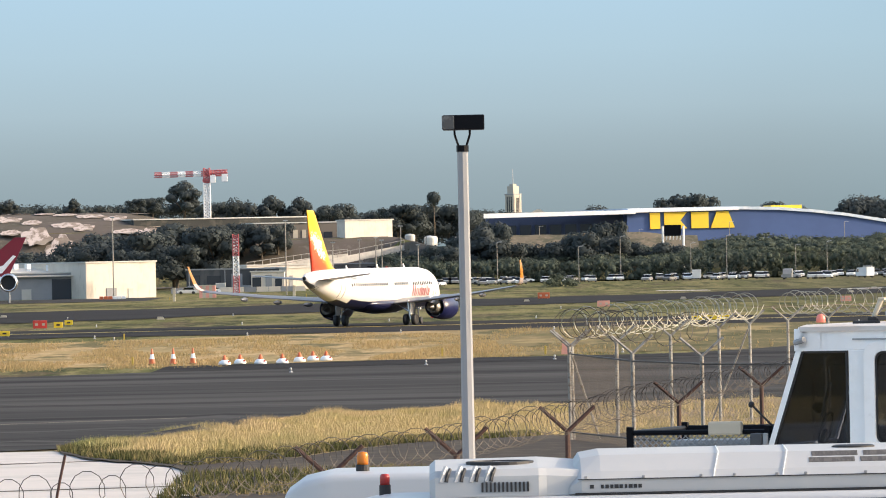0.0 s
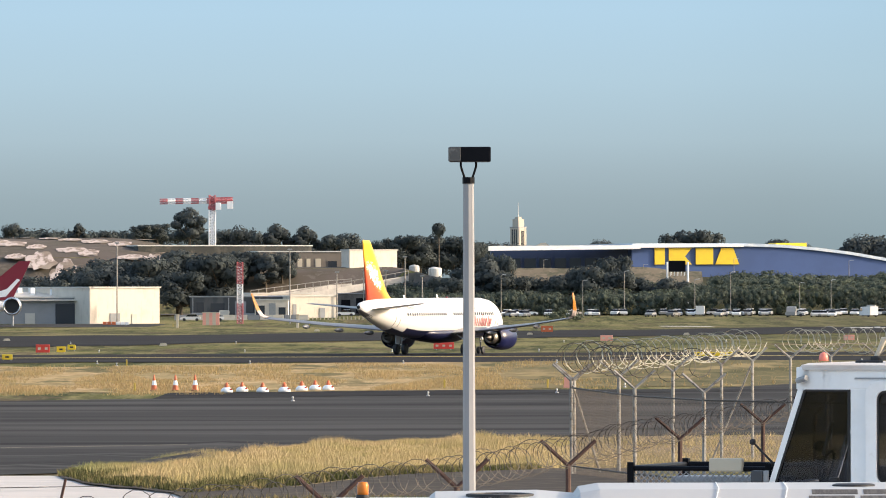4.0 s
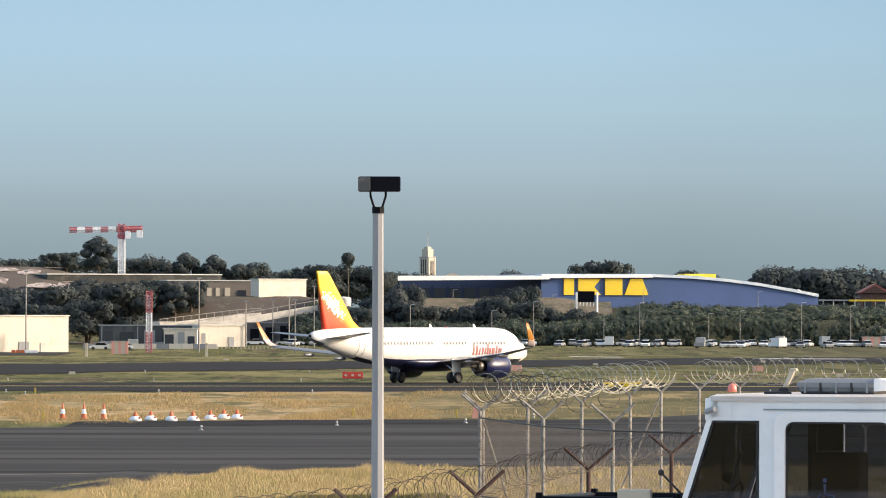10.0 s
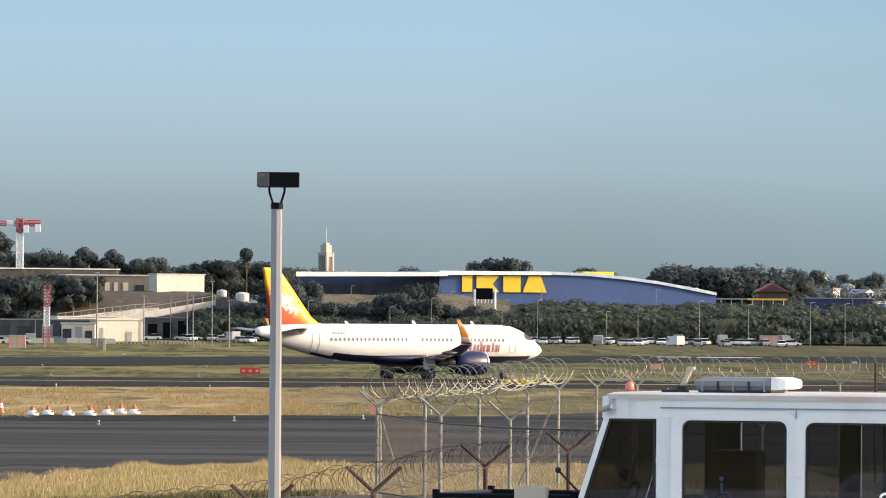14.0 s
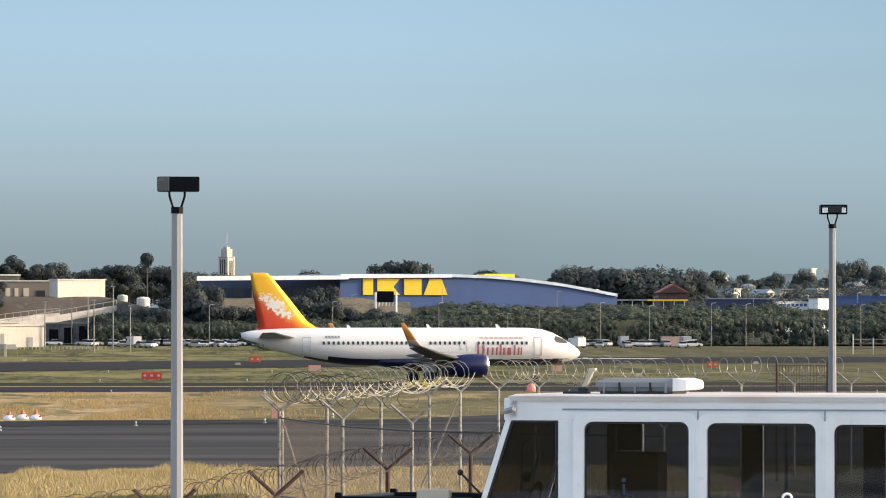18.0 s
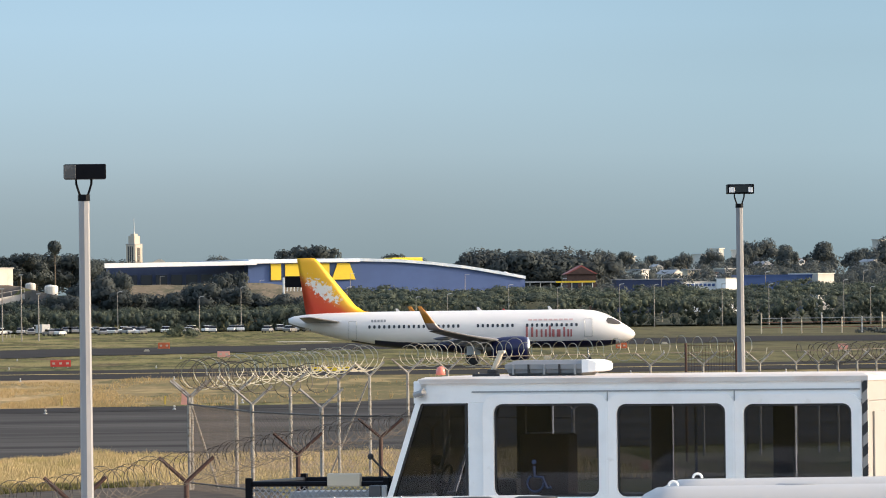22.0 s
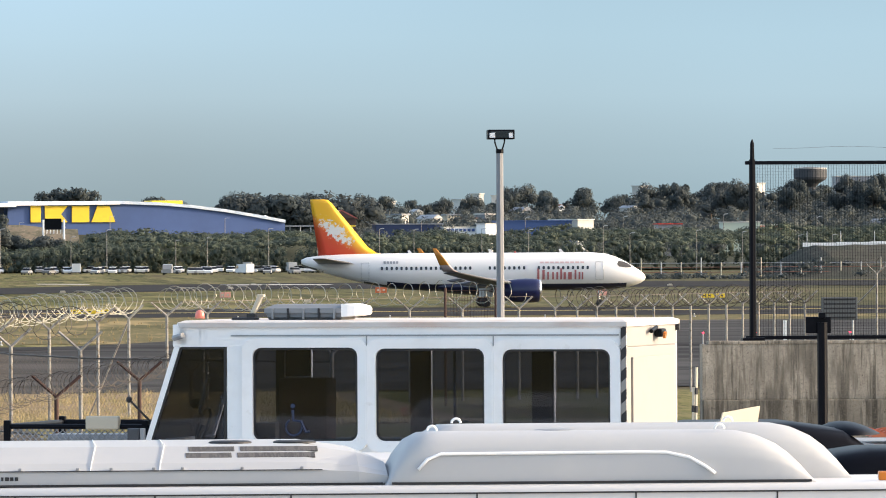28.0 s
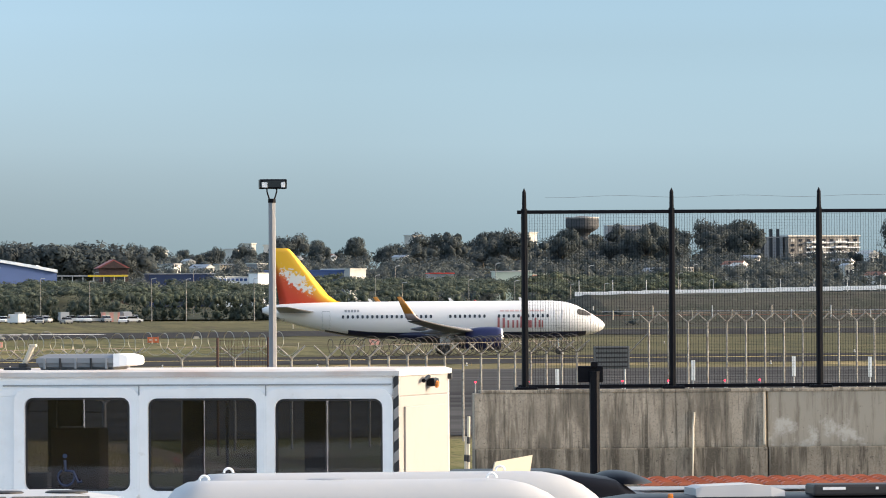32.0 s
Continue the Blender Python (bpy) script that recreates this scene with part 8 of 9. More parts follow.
            x = pts[0][0] + (pts[-1][0] - pts[0][0]) * f
            z = np.interp(x, [p[0] for p in pts], [p[1] for p in pts])
            bm = bmesh.new()
            box(bm, (x, dy + 3.5, (z - th) / 2), (0.9, 5, z - th))
            part("pier", bm, SHEET_GREY, r)
    for piece in r.children_recursive:
        for v in piece.data.vertices:
            v.co.y += (v.co.x + 36) * 0.5
    build_shed("cream_warehouse", -47.0, -33.0, 1760, 6.3, 20, CREAM_WALL, "cream warehouse wall below the ramp", ((3, 1, 2, SHEET_GREY),), turn=30.0)
    build_shed("low_grey_store", -57.0, -48.0, 1755, 5.6, 12, SHEET_GREY, "low grey building with a dark veranda", ((3, 4, 3, DARK_WINDOW), (7, 1.5, 3, DARK_WINDOW)))
    # the shade below the canopy is put into the annex wall's colour
    glazed = Mat("glazed wall with canopy shade", (0.045, 0.050, 0.058), 0.4).dirt(0.5, (0.09, 0.09, 0.09), 0.5, 0.6, 0.8, stretch=(1, 1, 0.3)).mat
    annex = build_shed("terminal_annex", -56.0, -34.4, 1600, 5.6, 14, glazed, "low glazed annex under a thin dark canopy, shade in its wall colour", ((2.2, 1.6, 3.4, DARK_WINDOW), (6.0, 3.0, 3.2, DARK_WINDOW), (11.0, 2.4, 3.6, SHEET_GREY), (15.5, 3.4, 3.2, DARK_WINDOW)), roof=GREY)
    for x in (0.6, 8.4, 15.2):
        bm = bmesh.new()
        box(bm, (x, -0.3, 2.2), (0.2, 0.3, 4.4))
        part("column", bm, GREY, annex)
    for j, (x, w, hh, m) in enumerate(((1.8, 3.0, 1.1, SHEET_GREY), (7.5, 2.2, 1.6, SHEET), (12.6, 3.4, 1.0, GREY), (17.5, 2.4, 1.5, CREAM_WALL), (20.0, 1.6, 1.2, SHEET_GREY))):
        bm = bmesh.new()
        box(bm, (x, -2.0 - 0.7 * (j % 2), hh / 2 + 0.05), (w, 1.6, hh), None, 0.12)
        crate = thing("ground_trolley", pose(-56.0, 1600, ground_z(-56, 1600)), "baggage trolley parked below the annex canopy", "trolley", "parked trolleys")
        part("load", bm, m, crate)
        for dx in (-0.35, 0.35):
            bm = bmesh.new()
            box(bm, (x + dx * w, -2.9 - 0.7 * (j % 2), 0.22), (0.45, 0.2, 0.44), None, 0.08)
            part("wheel", bm, BLACK, crate)
    build_shed("cream_depot", -34.0, -24.2, 1596, 5.7, 12, CREAM_WALL, "low cream depot with a flat roof below the ramp", ((0.9, 0.8, 3.0, SHEET_GREY), (7.4, 1.3, 2.2, SHEET_GREY)), turn=24.0)
    build_shed("cream_lean_to", -41.6, -34.4, 1588, 4.9, 8, CREAM_WALL, "cream lean-to with dark bays beside the depot", ((1.2, 1.9, 2.8, DARK_WINDOW), (3.8, 1.4, 3.3, GREY), (5.9, 1.5, 2.4, DARK_WINDOW)))
    # shade below the ramp is put into the wall's grey and its black arches
    build_shed("retaining_wall", -26.5, -14.2, 1775, 6.2, 3, Mat("concrete with ramp shade", (0.13, 0.125, 0.12), 0.9).dirt(0.3, (0.07, 0.068, 0.065), 0.45, 0.6).mat, "retaining wall below the ramp, shade in its grey and black arches", ((2.0, 2.2, 3.6, BLACK_PAINT), (5.6, 2.2, 4.0, BLACK_PAINT), (9.2, 2.2, 4.4, BLACK_PAINT)), roof=SHEET_GREY)
    for x in (-50.1, -27.8):
        post = thing("marker_post", pose(x, 1364, ground_z(x, 1364)), "stout cream marker post in the grass", "post", "cream marker posts")
        bm = bmesh.new()
        box(bm, (0, 0, 1.15), (0.5, 0.5, 2.3), None, 0.05)
        part("shaft", bm, CREAM, post)
        bm = bmesh.new()
        box(bm, (0, 0, 2.4), (0.62, 0.62, 0.3), None, 0.05)
        part("cap", bm, CREAM, post)
    low = thing("low_fence", pose(0, 1560, ground_z(-20, 1560)), "row of short pale posts along the grass", "fence")
    for j in range(26):
        bm = bmesh.new()
        box(bm, (-31.0 + 0.82 * j, 0, 0.3), (0.22, 0.2, 0.75))
        part("post", bm, CREAM, low)
    wall = thing("blast_wall", pose(-58.0, 1560, ground_z(-58, 1560)), "long low pale blast wall", "wall")
    for k in range(11):
        bm = bmesh.new()
        box(bm, (1.3 + 2.6 * k, 0, 0.55), (2.5, 0.4, 1.1), None, 0.04)
        part("block", bm, CREAM_WALL if k % 3 else SHEET_GREY, wall)
    # red-and-white mast and light poles
    m = thing("lattice_mast", pose(-42.3, 1500, ground_z(-42, 1500)), "red and white lattice mast", "mast")
    bm = bmesh.new()
    lattice(bm, (0, 0, 0), (0, 0, 11.8), 1.1, 16, 0.11, 0)
    part("lower_mast", bm, WHITE, m, "white mast bays")
    bm = bmesh.new()
    lattice(bm, (0, 0, 8.2), (0, 0, 12.6), 1.14, 7, 0.12, 0)
    part("upper_mast", bm, CRANE_RED, m, "red mast bays")
    bm = bmesh.new()
    lattice(bm, (0, 0, 0), (0, 0, 4.2), 1.14, 6, 0.12, 0)
    part("foot_mast", bm, CRANE_RED, m, "red mast bays at the foot")
    for x, y, top in ((-67.4, 1500, 16.8), (-32.1, 1500, 15.4), (-8.6, 1500, 13.8), (-5.1, 1500, 9.9), (-12.5, 1500, 11.0), (-24.0, 1600, 11.0), (-15.0, 1640, 12.0), (-20.0, 1760, 12.0)):
        p = thing("light_pole", pose(x, y, ground_z(x, y)), "tall pale floodlight pole", "pole", "far light poles")
        bm = bmesh.new()
        rod(bm, (0, 0, 0), (0, 0, top - ground_z(x, y)), 0.15, 0.10, 8)
        part("pole", bm, GALV_DULL, p)
        bm = bmesh.new()
        box(bm, (0, 0, top - ground_z(x, y)), (0.9, 0.4, 0.25), None, 0.03)
        part("lamp_head", bm, GREY, p)
    k = thing("striped_hut", pose(-47.3, 1470, ground_z(-47, 1470)), "salmon and white striped equipment hut", "hut", "striped huts")
    for j in range(5):
        bm = bmesh.new()
        box(bm, (-1.3 + 0.66 * j, 0, 1.25), (0.66, 2.0, 2.5), None, 0.02)
        part("panel", bm, PINK if j % 2 == 0 else CREAM, k)
    bm = bmesh.new()
    box(bm, (0, 0, 2.56), (3.5, 2.2, 0.12), None, 0.03)
    part("roof", bm, CREAM, k)
    copy_thing(k, pose(115.2, 1640, ground_z(115, 1640)) @ Matrix.Diagonal((1.35, 1, 0.85, 1)))
    w = thing("barrier_blocks", pose(-69.0, 1480, ground_z(-69, 1480)), "orange and white barrier blocks", "barrier")
    for j in range(6):
        bm = bmesh.new()
        box(bm, (0.9 * j, 0, 0.35), (0.8, 0.5, 0.7), None, 0.05)
        part("block", bm, ORANGE if j < 3 else WHITE, w)
    # pale rocks laid in patches on the earth bank
    bank = tagged(sheet("earth_bank", list(np.linspace(-160, 12, 54)), list(np.linspace(1712, 1960, 20)), EARTH, 0.25), "bare brown earth bank", "", "", "structure")
    rng = random.Random(3)
    for i in range(3):
        bm = bmesh.new()
        bmesh.ops.create_icosphere(bm, subdivisions=3, radius=1)
        for v in bm.verts:
            v.co *= 0.85 + 0.55 * noise.noise(v.co * 1.7 + Vector((i * 7, 0, 0))) + 0.15 * noise.noise(v.co * 6)
        rock = thing("rock_patch", pose(0, 0, 0), "pale patch of rubble on the earth bank", "rock", "rubble patches")
        part("rubble", bm, ROCK, rock)
        spots = [(-124 + 7.2 * k + rng.uniform(-2, 2), 1826 + 22 * ((k + i) % 4) + 7 * i) for k in range(9 if i else 8)]
        for n, (x, y) in enumerate(spots):
            mm = Matrix.Translation((x, y, ground_z(x, y) + 0.36)) @ Matrix.Rotation(math.atan((ground_z(x, y + 6) - ground_z(x, y - 6)) / 12.0), 4, "X") @ Matrix.Diagonal((3.2 * rng.uniform(0.6, 1.4), 7.0, 0.09, 1))
            if n == 0:
                rock.matrix_basis = mm
            else:
                c = copy_thing(rock, mm)
                c.scale = mm.to_scale()


build_left_side()


def build_parked_airliner():
    p = thing("parked_airliner", pose(-87.5, 1450, ground_z(-87, 1450)), "parked airliner with a crimson tail fin and white stripe", "airliner")
    bm = bmesh.new()
    prism(bm, ((-6.5, 5.2), (1.6, 5.2), (5.3, 12.9), (3.0, 12.9)), 0.4)
    fin = part("tail_fin", bm, Mat("crimson paint", (0.20, 0.012, 0.028), 0.45).mat, p, "crimson tail fin")
    bm = bmesh.new()
    prism(bm, ((-2.0, 5.6), (0.4, 5.9), (3.2, 9.2), (2.6, 9.4), (0.6, 7.4), (-1.4, 6.8)), 0.05, Matrix.Translation((0, -0.06, 0)))
    part("stripe", bm, WHITE, fin, "white stripe")
    bm = bmesh.new()
    lathe(bm, [(0.3, 3.0), (1.0, 1.0), (1.9, -3.0), (2.0, -9.0), (2.0, -30)], 20, axis="X")
    bmesh.ops.transform(bm, matrix=Matrix.Translation((-0.5, 1, 4.2)), verts=bm.verts)
    part("fuselage", bm, SKIN, p, "", True)
    bm = bmesh.new()
    lathe(bm, [(0.92, 1.0), (0.95, 1.85), (1.08, 1.95), (1.2, 1.7), (1.25, 0.4), (0.9, -1.6), (0.5, -1.7)], 20, cap=False)
    bmesh.ops.transform(bm, matrix=Matrix.Translation((1.9, -3, 4.0)) @ Matrix.Rotation(math.pi / 2, 4, "X") @ Matrix.Scale(1.5, 4), verts=bm.verts)
    part("engine", bm, BRIGHT_METAL, p, "silver engine nacelle", True)
    bm = bmesh.new()
    lathe(bm, [(0.92, 1.2), (0.05, 1.3)], 20)
    bmesh.ops.transform(bm, matrix=Matrix.Translation((1.9, -3, 4.0)) @ Matrix.Rotation(math.pi / 2, 4, "X") @ Matrix.Scale(1.5, 4), verts=bm.verts)
    part("fan", bm, BLACK, p)
    bm = bmesh.new()
    rod(bm, (1.9, -3, 0), (1.9, -3, 2.3), 0.2)
    part("stand", bm, GREY, p)


build_parked_airliner()


def build_car():
    c = thing("parked_car", pose(0, 0, 0), "parked car in the row below the scrub", "car", "parked cars")
    bm = bmesh.new()
    out = [(-2.1, 0.35), (2.1, 0.35), (2.15, 0.75), (1.3, 0.95), (-1.75, 0.95), (-2.15, 0.8)]
    prism(bm, out, 1.7, Matrix.Translation((0, -0.85, 0)))
    part("body", bm, CAR_PAINT, c)
    bm = bmesh.new()
    prism(bm, ((-1.6, 0.95), (1.0, 0.95), (0.45, 1.45), (-1.15, 1.45)), 1.5, Matrix.Translation((0, -0.75, 0)))
    part("cabin", bm, GLASS_DARK, c)
    bm = bmesh.new()
    prism(bm, ((-1.12, 1.45), (0.42, 1.45), (0.3, 1.52), (-1.0, 1.52)), 1.45, Matrix.Translation((0, -0.72, 0)))
    part("roof", bm, CAR_PAINT, c)
    bm = bmesh.new()
    rod(bm, (0, -0.86, 0), (0, -0.66, 0), 0.33, None, 12)
    w = part("wheel", bm, BLACK, c)
    w.location = (1.3, 0, 0.33)
    for x, y in ((-1.35, 0), (1.3, 1.52), (-1.35, 1.52)):
        again(w, c).location = (x, y, 0.33)
    return c


def build_truck():
    c = thing("parked_van", pose(0, 0, 0), "parked van in the row below the scrub", "van", "parked vans")
    bm = bmesh.new()
    prism(bm, ((-2.6, 0.4), (2.6, 0.4), (2.6, 1.2), (2.0, 2.2), (-2.6, 2.3)), 1.9, Matrix.Translation((0, -0.95, 0)))
    part("body", bm, CAR_PAINT, c)
    bm = bmesh.new()
    prism(bm, ((1.2, 1.25), (2.4, 1.25), (1.95, 1.95), (1.2, 1.95)), 1.94, Matrix.Translation((0, -0.97, 0)))
    part("cab_window", bm, GLASS_DARK, c)
    bm = bmesh.new()
    rod(bm, (0, -0.96, 0), (0, -0.72, 0), 0.36, None, 12)
    w = part("wheel", bm, BLACK, c)
    w.location = (1.7, 0, 0.36)
    again(w, c).location = (-1.7, 0, 0.36)
    return c


def build_car_row():
    rng = random.Random(17)
    car, van = build_car(), build_truck()
    used = set()
    for k in range(132):
        x = -14 + 1.03 * k + rng.uniform(-0.7, 0.7)
        if rng.random() < (0.22 if x > 46 else (0.5 if x < 20 else 0.72)):
            continue
        y = rng.choice((1588, 1602, 1616, 1632, 1648))
        kind = van if rng.random() < 0.05 else car
        m = pose(x, y, ground_z(x, y), 0, 0, rng.choice((90, 90, 270, 270, 75, 110, 255, 0)) + rng.uniform(-10, 10))
        if kind in used:
            copy_thing(kind, m)
        else:
            kind.matrix_basis = m
            used.add(kind)
    for x, y, n in ((-54, 1545, 2), (-50, 1700, 4), (-35, 1650, 6)):
        for k in range(n):
            xx = x + k * rng.uniform(2.5, 5)
            copy_thing(car, pose(xx, y, ground_z(xx, y), 0, 0, rng.choice((0, 180))))
    # light poles and thin masts along the road
    first = None
    for k in range(34):
        x = -2 + 8.0 * k + rng.uniform(-2, 2)
        y = 1652 if k % 3 else 1742
        top = rng.uniform(8.5, 11.5) if y < 1700 else rng.uniform(12.5, 14.5)
        m = pose(x, y, ground_z(x, y)) @ Matrix.Diagonal((1, 1, (top - ground_z(x, y)) / 8.0, 1))
        if first is None:
            first = thing("street_lamp", m, "slender grey street lamp", "street lamp", "far street lamps")
            bm = bmesh.new()
            rod(bm, (0, 0, 0), (0, 0, 8), 0.10, 0.06, 6)
            part("pole", bm, GALV_DULL, first)
            bm = bmesh.new()
            tube(bm, [(0, 0, 7.8), (0.3, 0, 8.0), (1.1, 0, 8.05)], 0.07, 5)
            part("arm", bm, GALV, first)
        else:
            copy_thing(first, m).scale = m.to_scale()


build_car_row()


def build_house(x, y, w, h, wall, roof, label, gable=True, depth=9.0, z=None, turn=0.0):
    z = ground_z(x, y) if z is None else z
    s = thing("house", pose(x, y, z, 0, 0, turn), label, "house", "suburb houses")
    bm = bmesh.new()
    box(bm, (0, depth / 2, h / 2 - 1.5), (w, depth, h + 3))
    part("wall", bm, wall, s)
    bm = bmesh.new()
    if gable:
        prism(bm, ((-w * 0.56, h), (w * 0.56, h), (0.0, h + w * 0.30)), depth + 1, Matrix.Translation((0, -0.5, 0)))
        gb = bmesh.new()
        prism(gb, ((-w * 0.47, h), (w * 0.47, h), (0.0, h + w * 0.25)), 0.1, Matrix.Translation((0, -0.62, 0)))
        part("gable", gb, wall, s)
    else:
        box(bm, (0, depth / 2, h + 0.2), (w + 0.6, depth + 0.6, 0.4))
    part("roof", bm, roof, s)
    n = max(2, int(w / 3))
    for k in range(n):
        bm = bmesh.new()
        box(bm, (-w / 2 + (k + 0.5) * w / n, -0.02, h * 0.62), (w / n * 0.5, 0.2, h * 0.3))
        part("window", bm, DARK_WINDOW, s)
    return s


SCRUB_EARTH = Mat("scrubby ground", (0.058, 0.056, 0.046), 0.95, spec=0.05).dirt(0.12, (0.040, 0.045, 0.034), 0.46, 0.58, 0.9).dirt(0.5, (0.11, 0.10, 0.085), 0.58, 0.68, 0.8).mat


def build_suburb():
    rng = random.Random(77)
    # large blue and white retail sheds
    s = build_shed("blue_retail_shed", 183.0, 204.5, 1990, 13.6, 15, BLUE, "blue retail shed with a white end block", ((4, 2, 2, WHITE),), BLUE, 6.0)
    build_shed("white_retail_block", 204.8, 209.5, 1988, 13.9, 12, SHEET, "white block at the end of a blue shed", (), SHEET, 6.0, 35.0)
    build_shed("dark_retail_shed", 150.0, 168.0, 1990, 12.9, 15, Mat("dark blue sheet", (0.02, 0.035, 0.10), 0.5).mat, "dark blue retail shed", (), SHEET_GREY, 6.0)
    b = build_shed("white_retail_shed", 168.3, 178.5, 1988, 12.0, 12, WHITE, "white retail shed with a blue fascia of plain marks", (), SHEET, 6.0, 20.0)
    for k in range(7):
        bm = bmesh.new()
        box(bm, (1.2 + 1.25 * k, -0.1, 5.3), (0.8, 0.2, 0.7))
        part("mark", bm, BLUE, b)
    build_shed("white_sign_block", 179.5, 182.6, 1986, 12.9, 4, WHITE, "white upright block beside retail sheds", (), SHEET, 6.0, 35.0)
    build_shed("red_retail_shed", 227, 233.5, 1990, 12.6, 10, SHEET_GREY, "grey shed with a red roof edge among trees", (), RED, 6.0)
    build_shed("pale_green_shed", 245, 255, 1990, 13.0, 10, Mat("pale green sheet", (0.50, 0.56, 0.46), 0.6).mat, "pale green flat-roofed building", ((2, 1, 3, DARK_WINDOW), (5, 1, 3, DARK_WINDOW), (8, 1, 3, DARK_WINDOW)), SHEET, 7.0)
    build_shed("pink_shed", 255.5, 263, 1995, 12.2, 10, PINK, "salmon flat-roofed building among trees", (), SHEET, 7.0)
    # red-roofed house near the store
    build_house(140.2, 1985, 8.0, 7.4, Mat("dark brick", (0.085, 0.05, 0.042), 0.85).dirt(1.5, (0.06, 0.035, 0.03), 0.5, 0.65).mat, Mat("rust-red roof", (0.30, 0.085, 0.07), 0.7).mat, "dark brick house with a red gabled roof", True, 14, 7.2)
    # yellow-edged walkway beside the store
    y = thing("covered_walkway", pose(111, 1755, 9.0), "low covered walkway with a yellow fascia", "walkway")
    bm = bmesh.new()
    box(bm, (8, 1, 2.9), (17, 2, 0.35))
    part("roof", bm, GREY, y)
    bm = bmesh.new()
    box(bm, (11.5, -0.1, 2.85), (9.5, 0.3, 0.42))
    part("fascia", bm, YELLOW, y, "yellow fascia")
    for k in range(7):
        bm = bmesh.new()
        rod(bm, (0.6 + 2.5 * k, 0.5, -4), (0.6 + 2.5 * k, 0.5, 2.8), 0.12)
        part("post", bm, GALV, y)
    d = thing("white_dome", pose(106.8, 1775, 9.5), "small white plant dome beside the store", "dome")
    bm = bmesh.new()
    lathe(bm, [(1.2, -1), (1.2, 3.6), (1.0, 4.4), (0.6, 4.9), (0.05, 5.1)], 14)
    part("dome", bm, WHITE, d, "", True)
    # water tower
    t = thing("water_tower", pose(351.3, 2600, ground_z(351, 2600)), "concrete water tower with a drum tank, shade in its colour", "water tower")
    g = ground_z(351, 2600)
    bm = bmesh.new()
    lathe(bm, [(2.2, 0), (2.0, 27.5 - g), (3.2, 28.8 - g), (5.6, 30.2 - g), (6.0, 31.0 - g), (6.0, 33.6 - g), (5.6, 34.3 - g), (0.1, 34.8 - g)], 24)
    # the tank's shade is put into its dark grey
    part("tank", bm, Mat("concrete in shade tone", (0.055, 0.058, 0.063), 0.85).dirt(0.3, (0.078, 0.08, 0.085), 0.45, 0.7).mat, t)
    bm = bmesh.new()
    lathe(bm, [(6.06, 33.9 - g), (6.1, 34.35 - g), (5.8, 34.4 - g)], 24)
    part("rim", bm, CONCRETE_LIGHT, t, "pale rim")
    # apartment block with balconies
    a = thing("apartment_building", pose(437, 2590, ground_z(437, 2590), 0, 0, 18), "cream and brown apartment block with balconies", "apartments")
    g = ground_z(437, 2590)
    bm = bmesh.new()
    box(bm, (0, 6, (27 - g) / 2 - 1), (28.5, 12, 27 - g + 2))
    part("wall", bm, Mat("grey-brown render block", (0.20, 0.185, 0.17), 0.8).mat, a)
    bm = bmesh.new()
    box(bm, (0, 6, 27.15 - g), (29.2, 13, 0.5))
    part("roof", bm, SHEET, a)
    for i in range(4):
        for k in range(9):
            bm = bmesh.new()
            box(bm, (-12.6 + 3.15 * k, -0.05, 25.6 - g - 1.75 * i), (1.3, 0.3, 0.95))
            part("window", bm, SHEET if (k + i) % 3 == 0 else DARK_WINDOW, a)
        bm = bmesh.new()
        box(bm, (3.5, -0.3, 24.72 - g - 1.75 * i), (21.5, 0.7, 0.5))
        part("storey_band", bm, WHITE, a, "white storey band")
        for k in (3, 6):
            bm = bmesh.new()
            box(bm, (-12.6 + 3.15 * k, -0.8, 25.0 - g - 1.75 * i), (4.6, 1.4, 0.6))
            part("balcony", bm, WHITE, a)
    # separate grey block stands in for the apartments' shaded end
    build_shed("dark_flats", 412.5, 421.8, 2588, 26.6, 10, SHEET_GREY, "grey block standing in for the apartments' shaded end", ((2, 1.2, 14, DARK_WINDOW), (5, 1.2, 14, DARK_WINDOW), (7.5, 1.2, 14, DARK_WINDOW)), SHEET_GREY)
    build_house(414.5, 2570, 10.0, 14.0 - ground_z(414, 2570), CREAM, SHEET, "white gabled house below the apartments", True, 10)
    build_shed("pale_low_shed", 404, 436, 2560, 12.0, 8, SHEET, "long pale low shed", ())
    build_shed("hospital_block", 366, 384, 2640, 31.6, 10, SHEET_GREY, "grey institutional block on the hill", ((3, 1.5, 12, SHEET), (9, 2, 12, SHEET), (14, 1.5, 12, SHEET)))
    # scattered roofs between the trees
    for k in range(26):
        yy = rng.uniform(1960, 2560)
        x = rng.uniform(0.075, 0.185) * yy
        g = ground_z(x, yy)
        crest = 9.5 + (yy - 1790) * 0.0175
        build_house(x, yy, rng.uniform(2.2, 4.5), max(2.5, crest - g + rng.uniform(-2.8, -1.0)), rng.choice((SHEET, CREAM, SHEET_GREY, SHEET_GREY, WHITE)), rng.choice((SHEET, SHEET_GREY, SHEET_GREY, SHEET, BRICK)),
                    "small distant suburban house among trees", rng.random() < 0.6, 7, g, rng.uniform(5, 45))
    for x, yy, w, top in ((233, 2655, 5.0, 25.6), (238, 2650, 2.0, 27.6), (246, 2655, 1.8, 27.0), (262, 2650, 3, 27.0), (298, 2655, 3.2, 30.2), (310, 2650, 2, 28.6), (340, 2650, 4, 31.0), (205, 2640, 2.5, 25.0)):
        build_house(x, yy, w, top - 1.8 - ground_z(x, yy), SHEET, SHEET, "pale block standing above the trees", False, 5, None, 35)
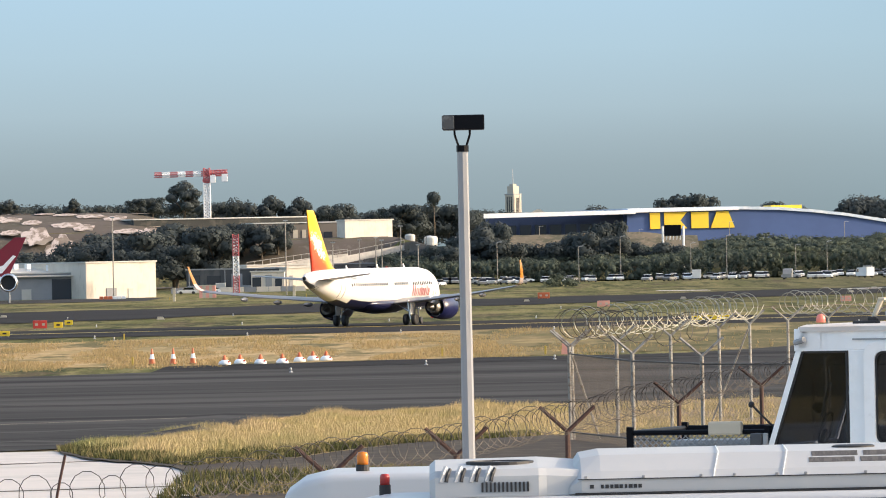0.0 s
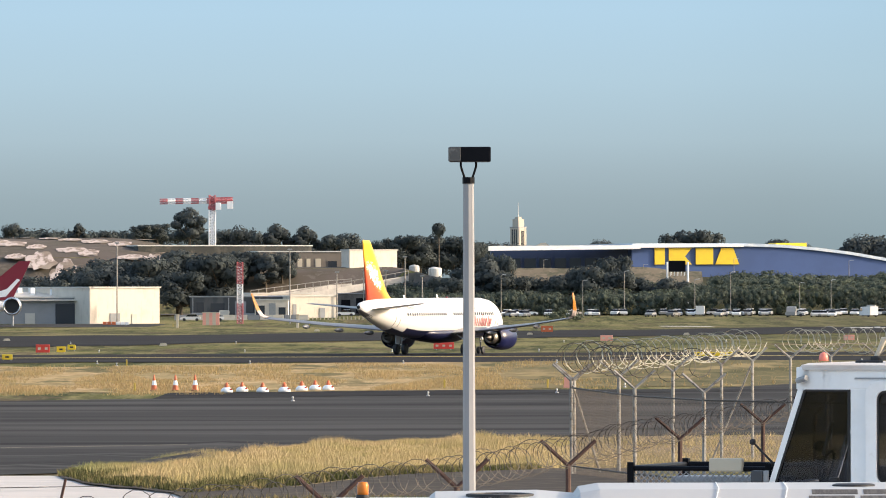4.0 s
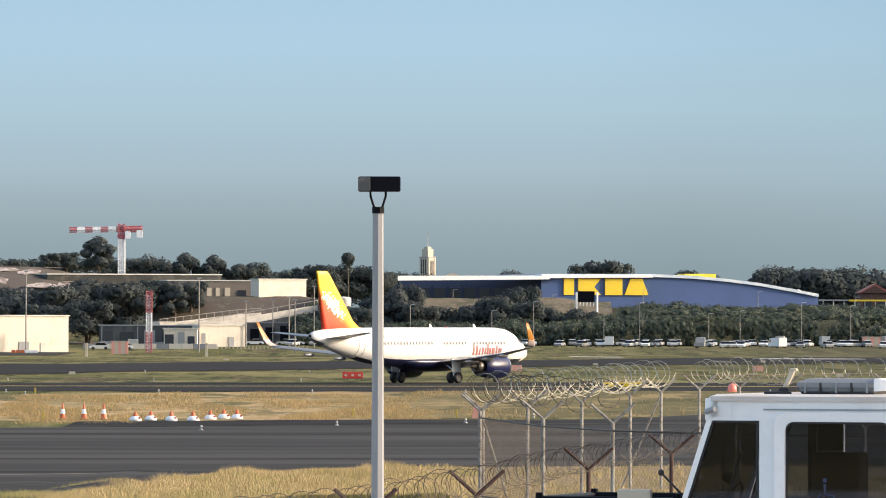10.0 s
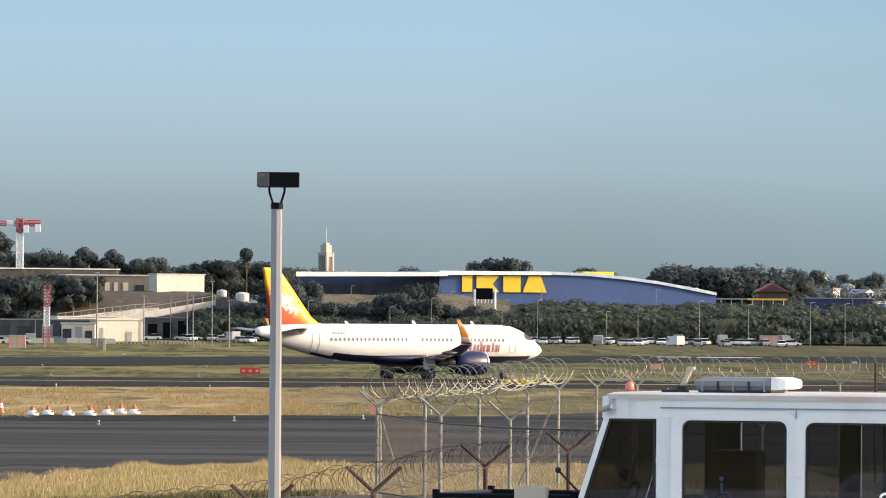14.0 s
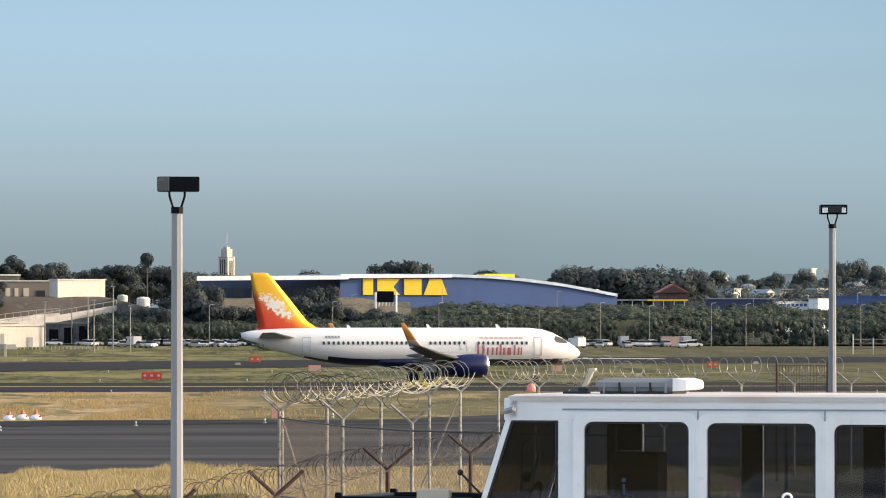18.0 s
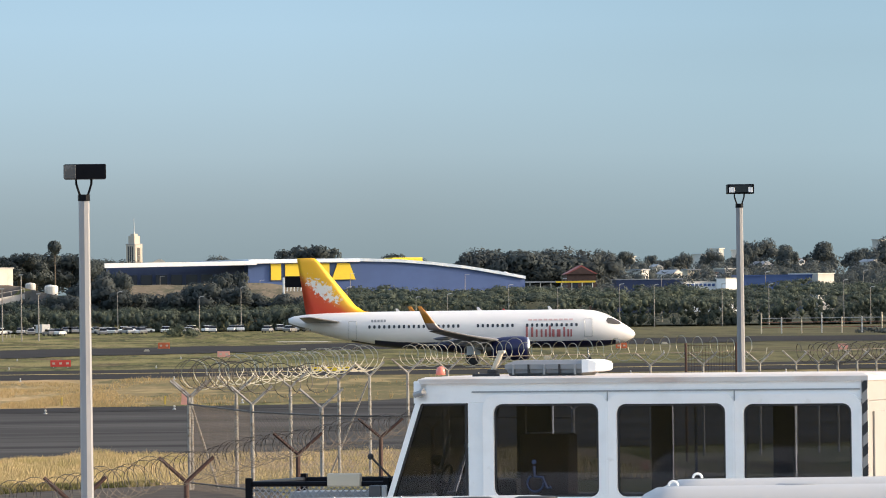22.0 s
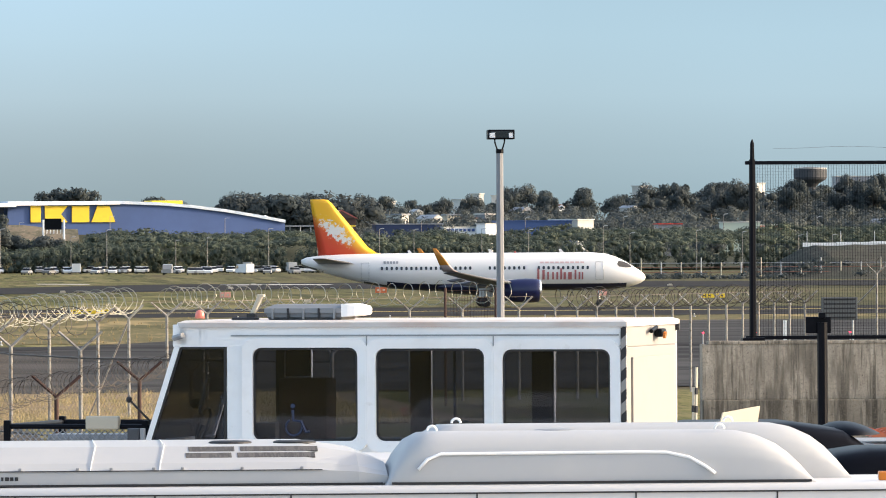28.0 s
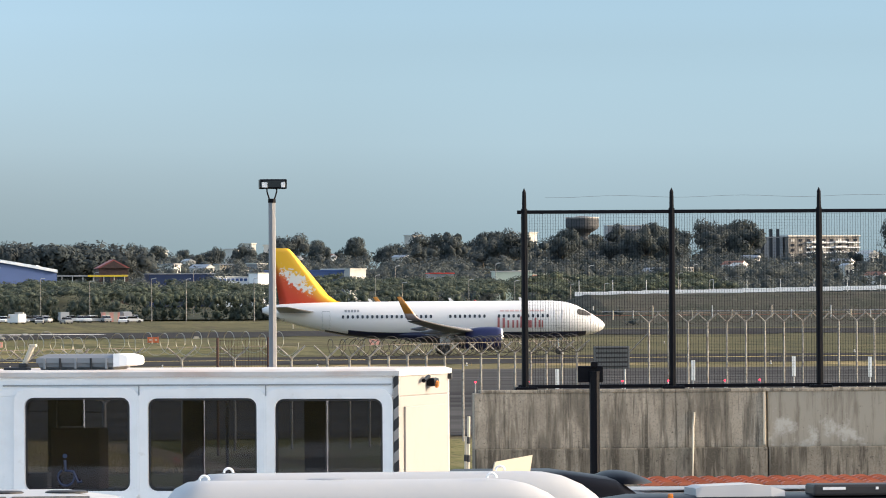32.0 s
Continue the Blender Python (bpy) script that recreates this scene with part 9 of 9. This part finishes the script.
    # road parapet and posts behind the tall fence
    p = thing("road_parapet", pose(0, 1500, 0), "pale concrete road parapet with lamp posts", "parapet")
    for k in range(10):
        bm = bmesh.new()
        x = 201 + 7.0 * k
        box(bm, (x + 3.5, 0, 6.75 + 0.11 * k), (6.98, 0.6, 0.85), None, 0.03)
        part("panel", bm, WHITE, p)
        bm = bmesh.new()
        rod(bm, (x + 1, 0.5, 0), (x + 1, 0.5, 9.6), 0.12, 0.08, 6)
        part("lamp_post", bm, GALV, p)
    # added slope in a dark tone; the raised road stands over flat ground
    bm = bmesh.new()
    rows = []
    for k in range(30):
        x = 188 + 3.0 * k
        top = 6.6 * smooth_step(188, 204, x) + 0.004 * (x - 188)
        rows.append([(x, -75 + 5 * j, top * smooth_step(0, 15, j) * (1 + 0.06 * noise.noise((x * 0.2, j * 0.6, 0)))) for j in range(16)])
    loft(bm, rows, cap=False, closed=False)
    for f in bm.faces:
        f.normal_flip()
    part("embankment", bm, SCRUB_EARTH, p, "added slope filling the dark area below the raised road")
    # perimeter posts with pale bases at the end of the scrub
    f = thing("far_fence", pose(0, 1450, 0.2), "distant fence of pale posts and red rails", "fence")
    for k in range(34):
        bm = bmesh.new()
        x = 138 + 4.0 * k
        rod(bm, (x, 0, 0), (x, 0, 3.2 if k % 3 else 4.1), 0.12, None, 6)
        part("post", bm, GALV if k % 2 else CREAM, f)
    for z in (1.2, 2.2, 3.0):
        bm = bmesh.new()
        rod(bm, (138, 0.1, z), (270, 0.1, z), 0.07, None, 5)
        part("rail", bm, BRICK if z < 3 else GREY, f)


build_suburb()

# ---- motion of the airliner ----
# seconds, place on the taxiway, heading in degrees clockwise from +y
TAXI = ((0, -7.37, 747.0, 20.1), (1, -5.72, 750.5, 20.6), (2, -4.2, 754.0, 21.2), (3, -2.85, 757.5, 21.9), (4, -1.75, 761.0, 22.6), (5, -0.5, 764.5, 23.3), (6, 0.7, 768.0, 24.4),
        (7, 2.1, 770.9, 27.2), (8, 3.5, 773.6, 30.4), (9, 5.1, 776.3, 34.0), (10, 6.75, 779.0, 37.9), (11, 8.5, 781.2, 41.9), (12, 10.5, 783.3, 46.2), (13, 12.9, 785.5, 50.7),
        (14, 15.6, 787.4, 56.0), (15, 18.4, 789.2, 62.0), (16, 21.3, 790.8, 68.0), (17, 24.2, 791.9, 73.6), (18, 27.65, 792.7, 79.0), (19, 31.4, 793.4, 83.4), (20, 35.1, 794.0, 87.0),
        (21, 39.05, 794.4, 89.5), (22, 43.1, 794.8, 91.0), (23, 47.6, 795.1, 91.5), (24, 51.9, 795.5, 91.8), (25, 56.4, 795.8, 92.0), (26, 61.1, 796.2, 92.0), (27, 66.0, 796.6, 92.0),
        (28, 70.7, 797.0, 92.0), (29, 75.8, 797.2, 92.0), (30, 81.0, 797.5, 92.0), (31, 86.3, 797.8, 92.0), (32, 91.4, 798.0, 92.0))


def rolled(t):
    """Metres that the airliner has rolled by t seconds."""
    done = 0.0
    for a, b in zip(TAXI, TAXI[1:]):
        step = math.hypot(b[1] - a[1], b[2] - a[2])
        if t <= b[0]:
            return done + step * max(0.0, t - a[0]) / (b[0] - a[0])
        done += step
    return done


def motions():
    walk(AIRLINER, [(t, pose(x, y, 0.05, 0, 0, 90 - h)) for t, x, y, h in TAXI])
    for axle, x, r in WHEELS:
        count = int(rolled(32.0) / (r * 1.1)) + 1
        rows, step = [], 32.0 / (count * 1.35)
        t = 0.0
        while t < 32.0:
            rows.append((t, pose(x, 0, r) @ Matrix.Rotation(rolled(t) / r, 4, "Y")))
            t += step
        rows.append((32.0, pose(x, 0, r) @ Matrix.Rotation(rolled(32.0) / r, 4, "Y")))
        walk(axle, rows)


motions()
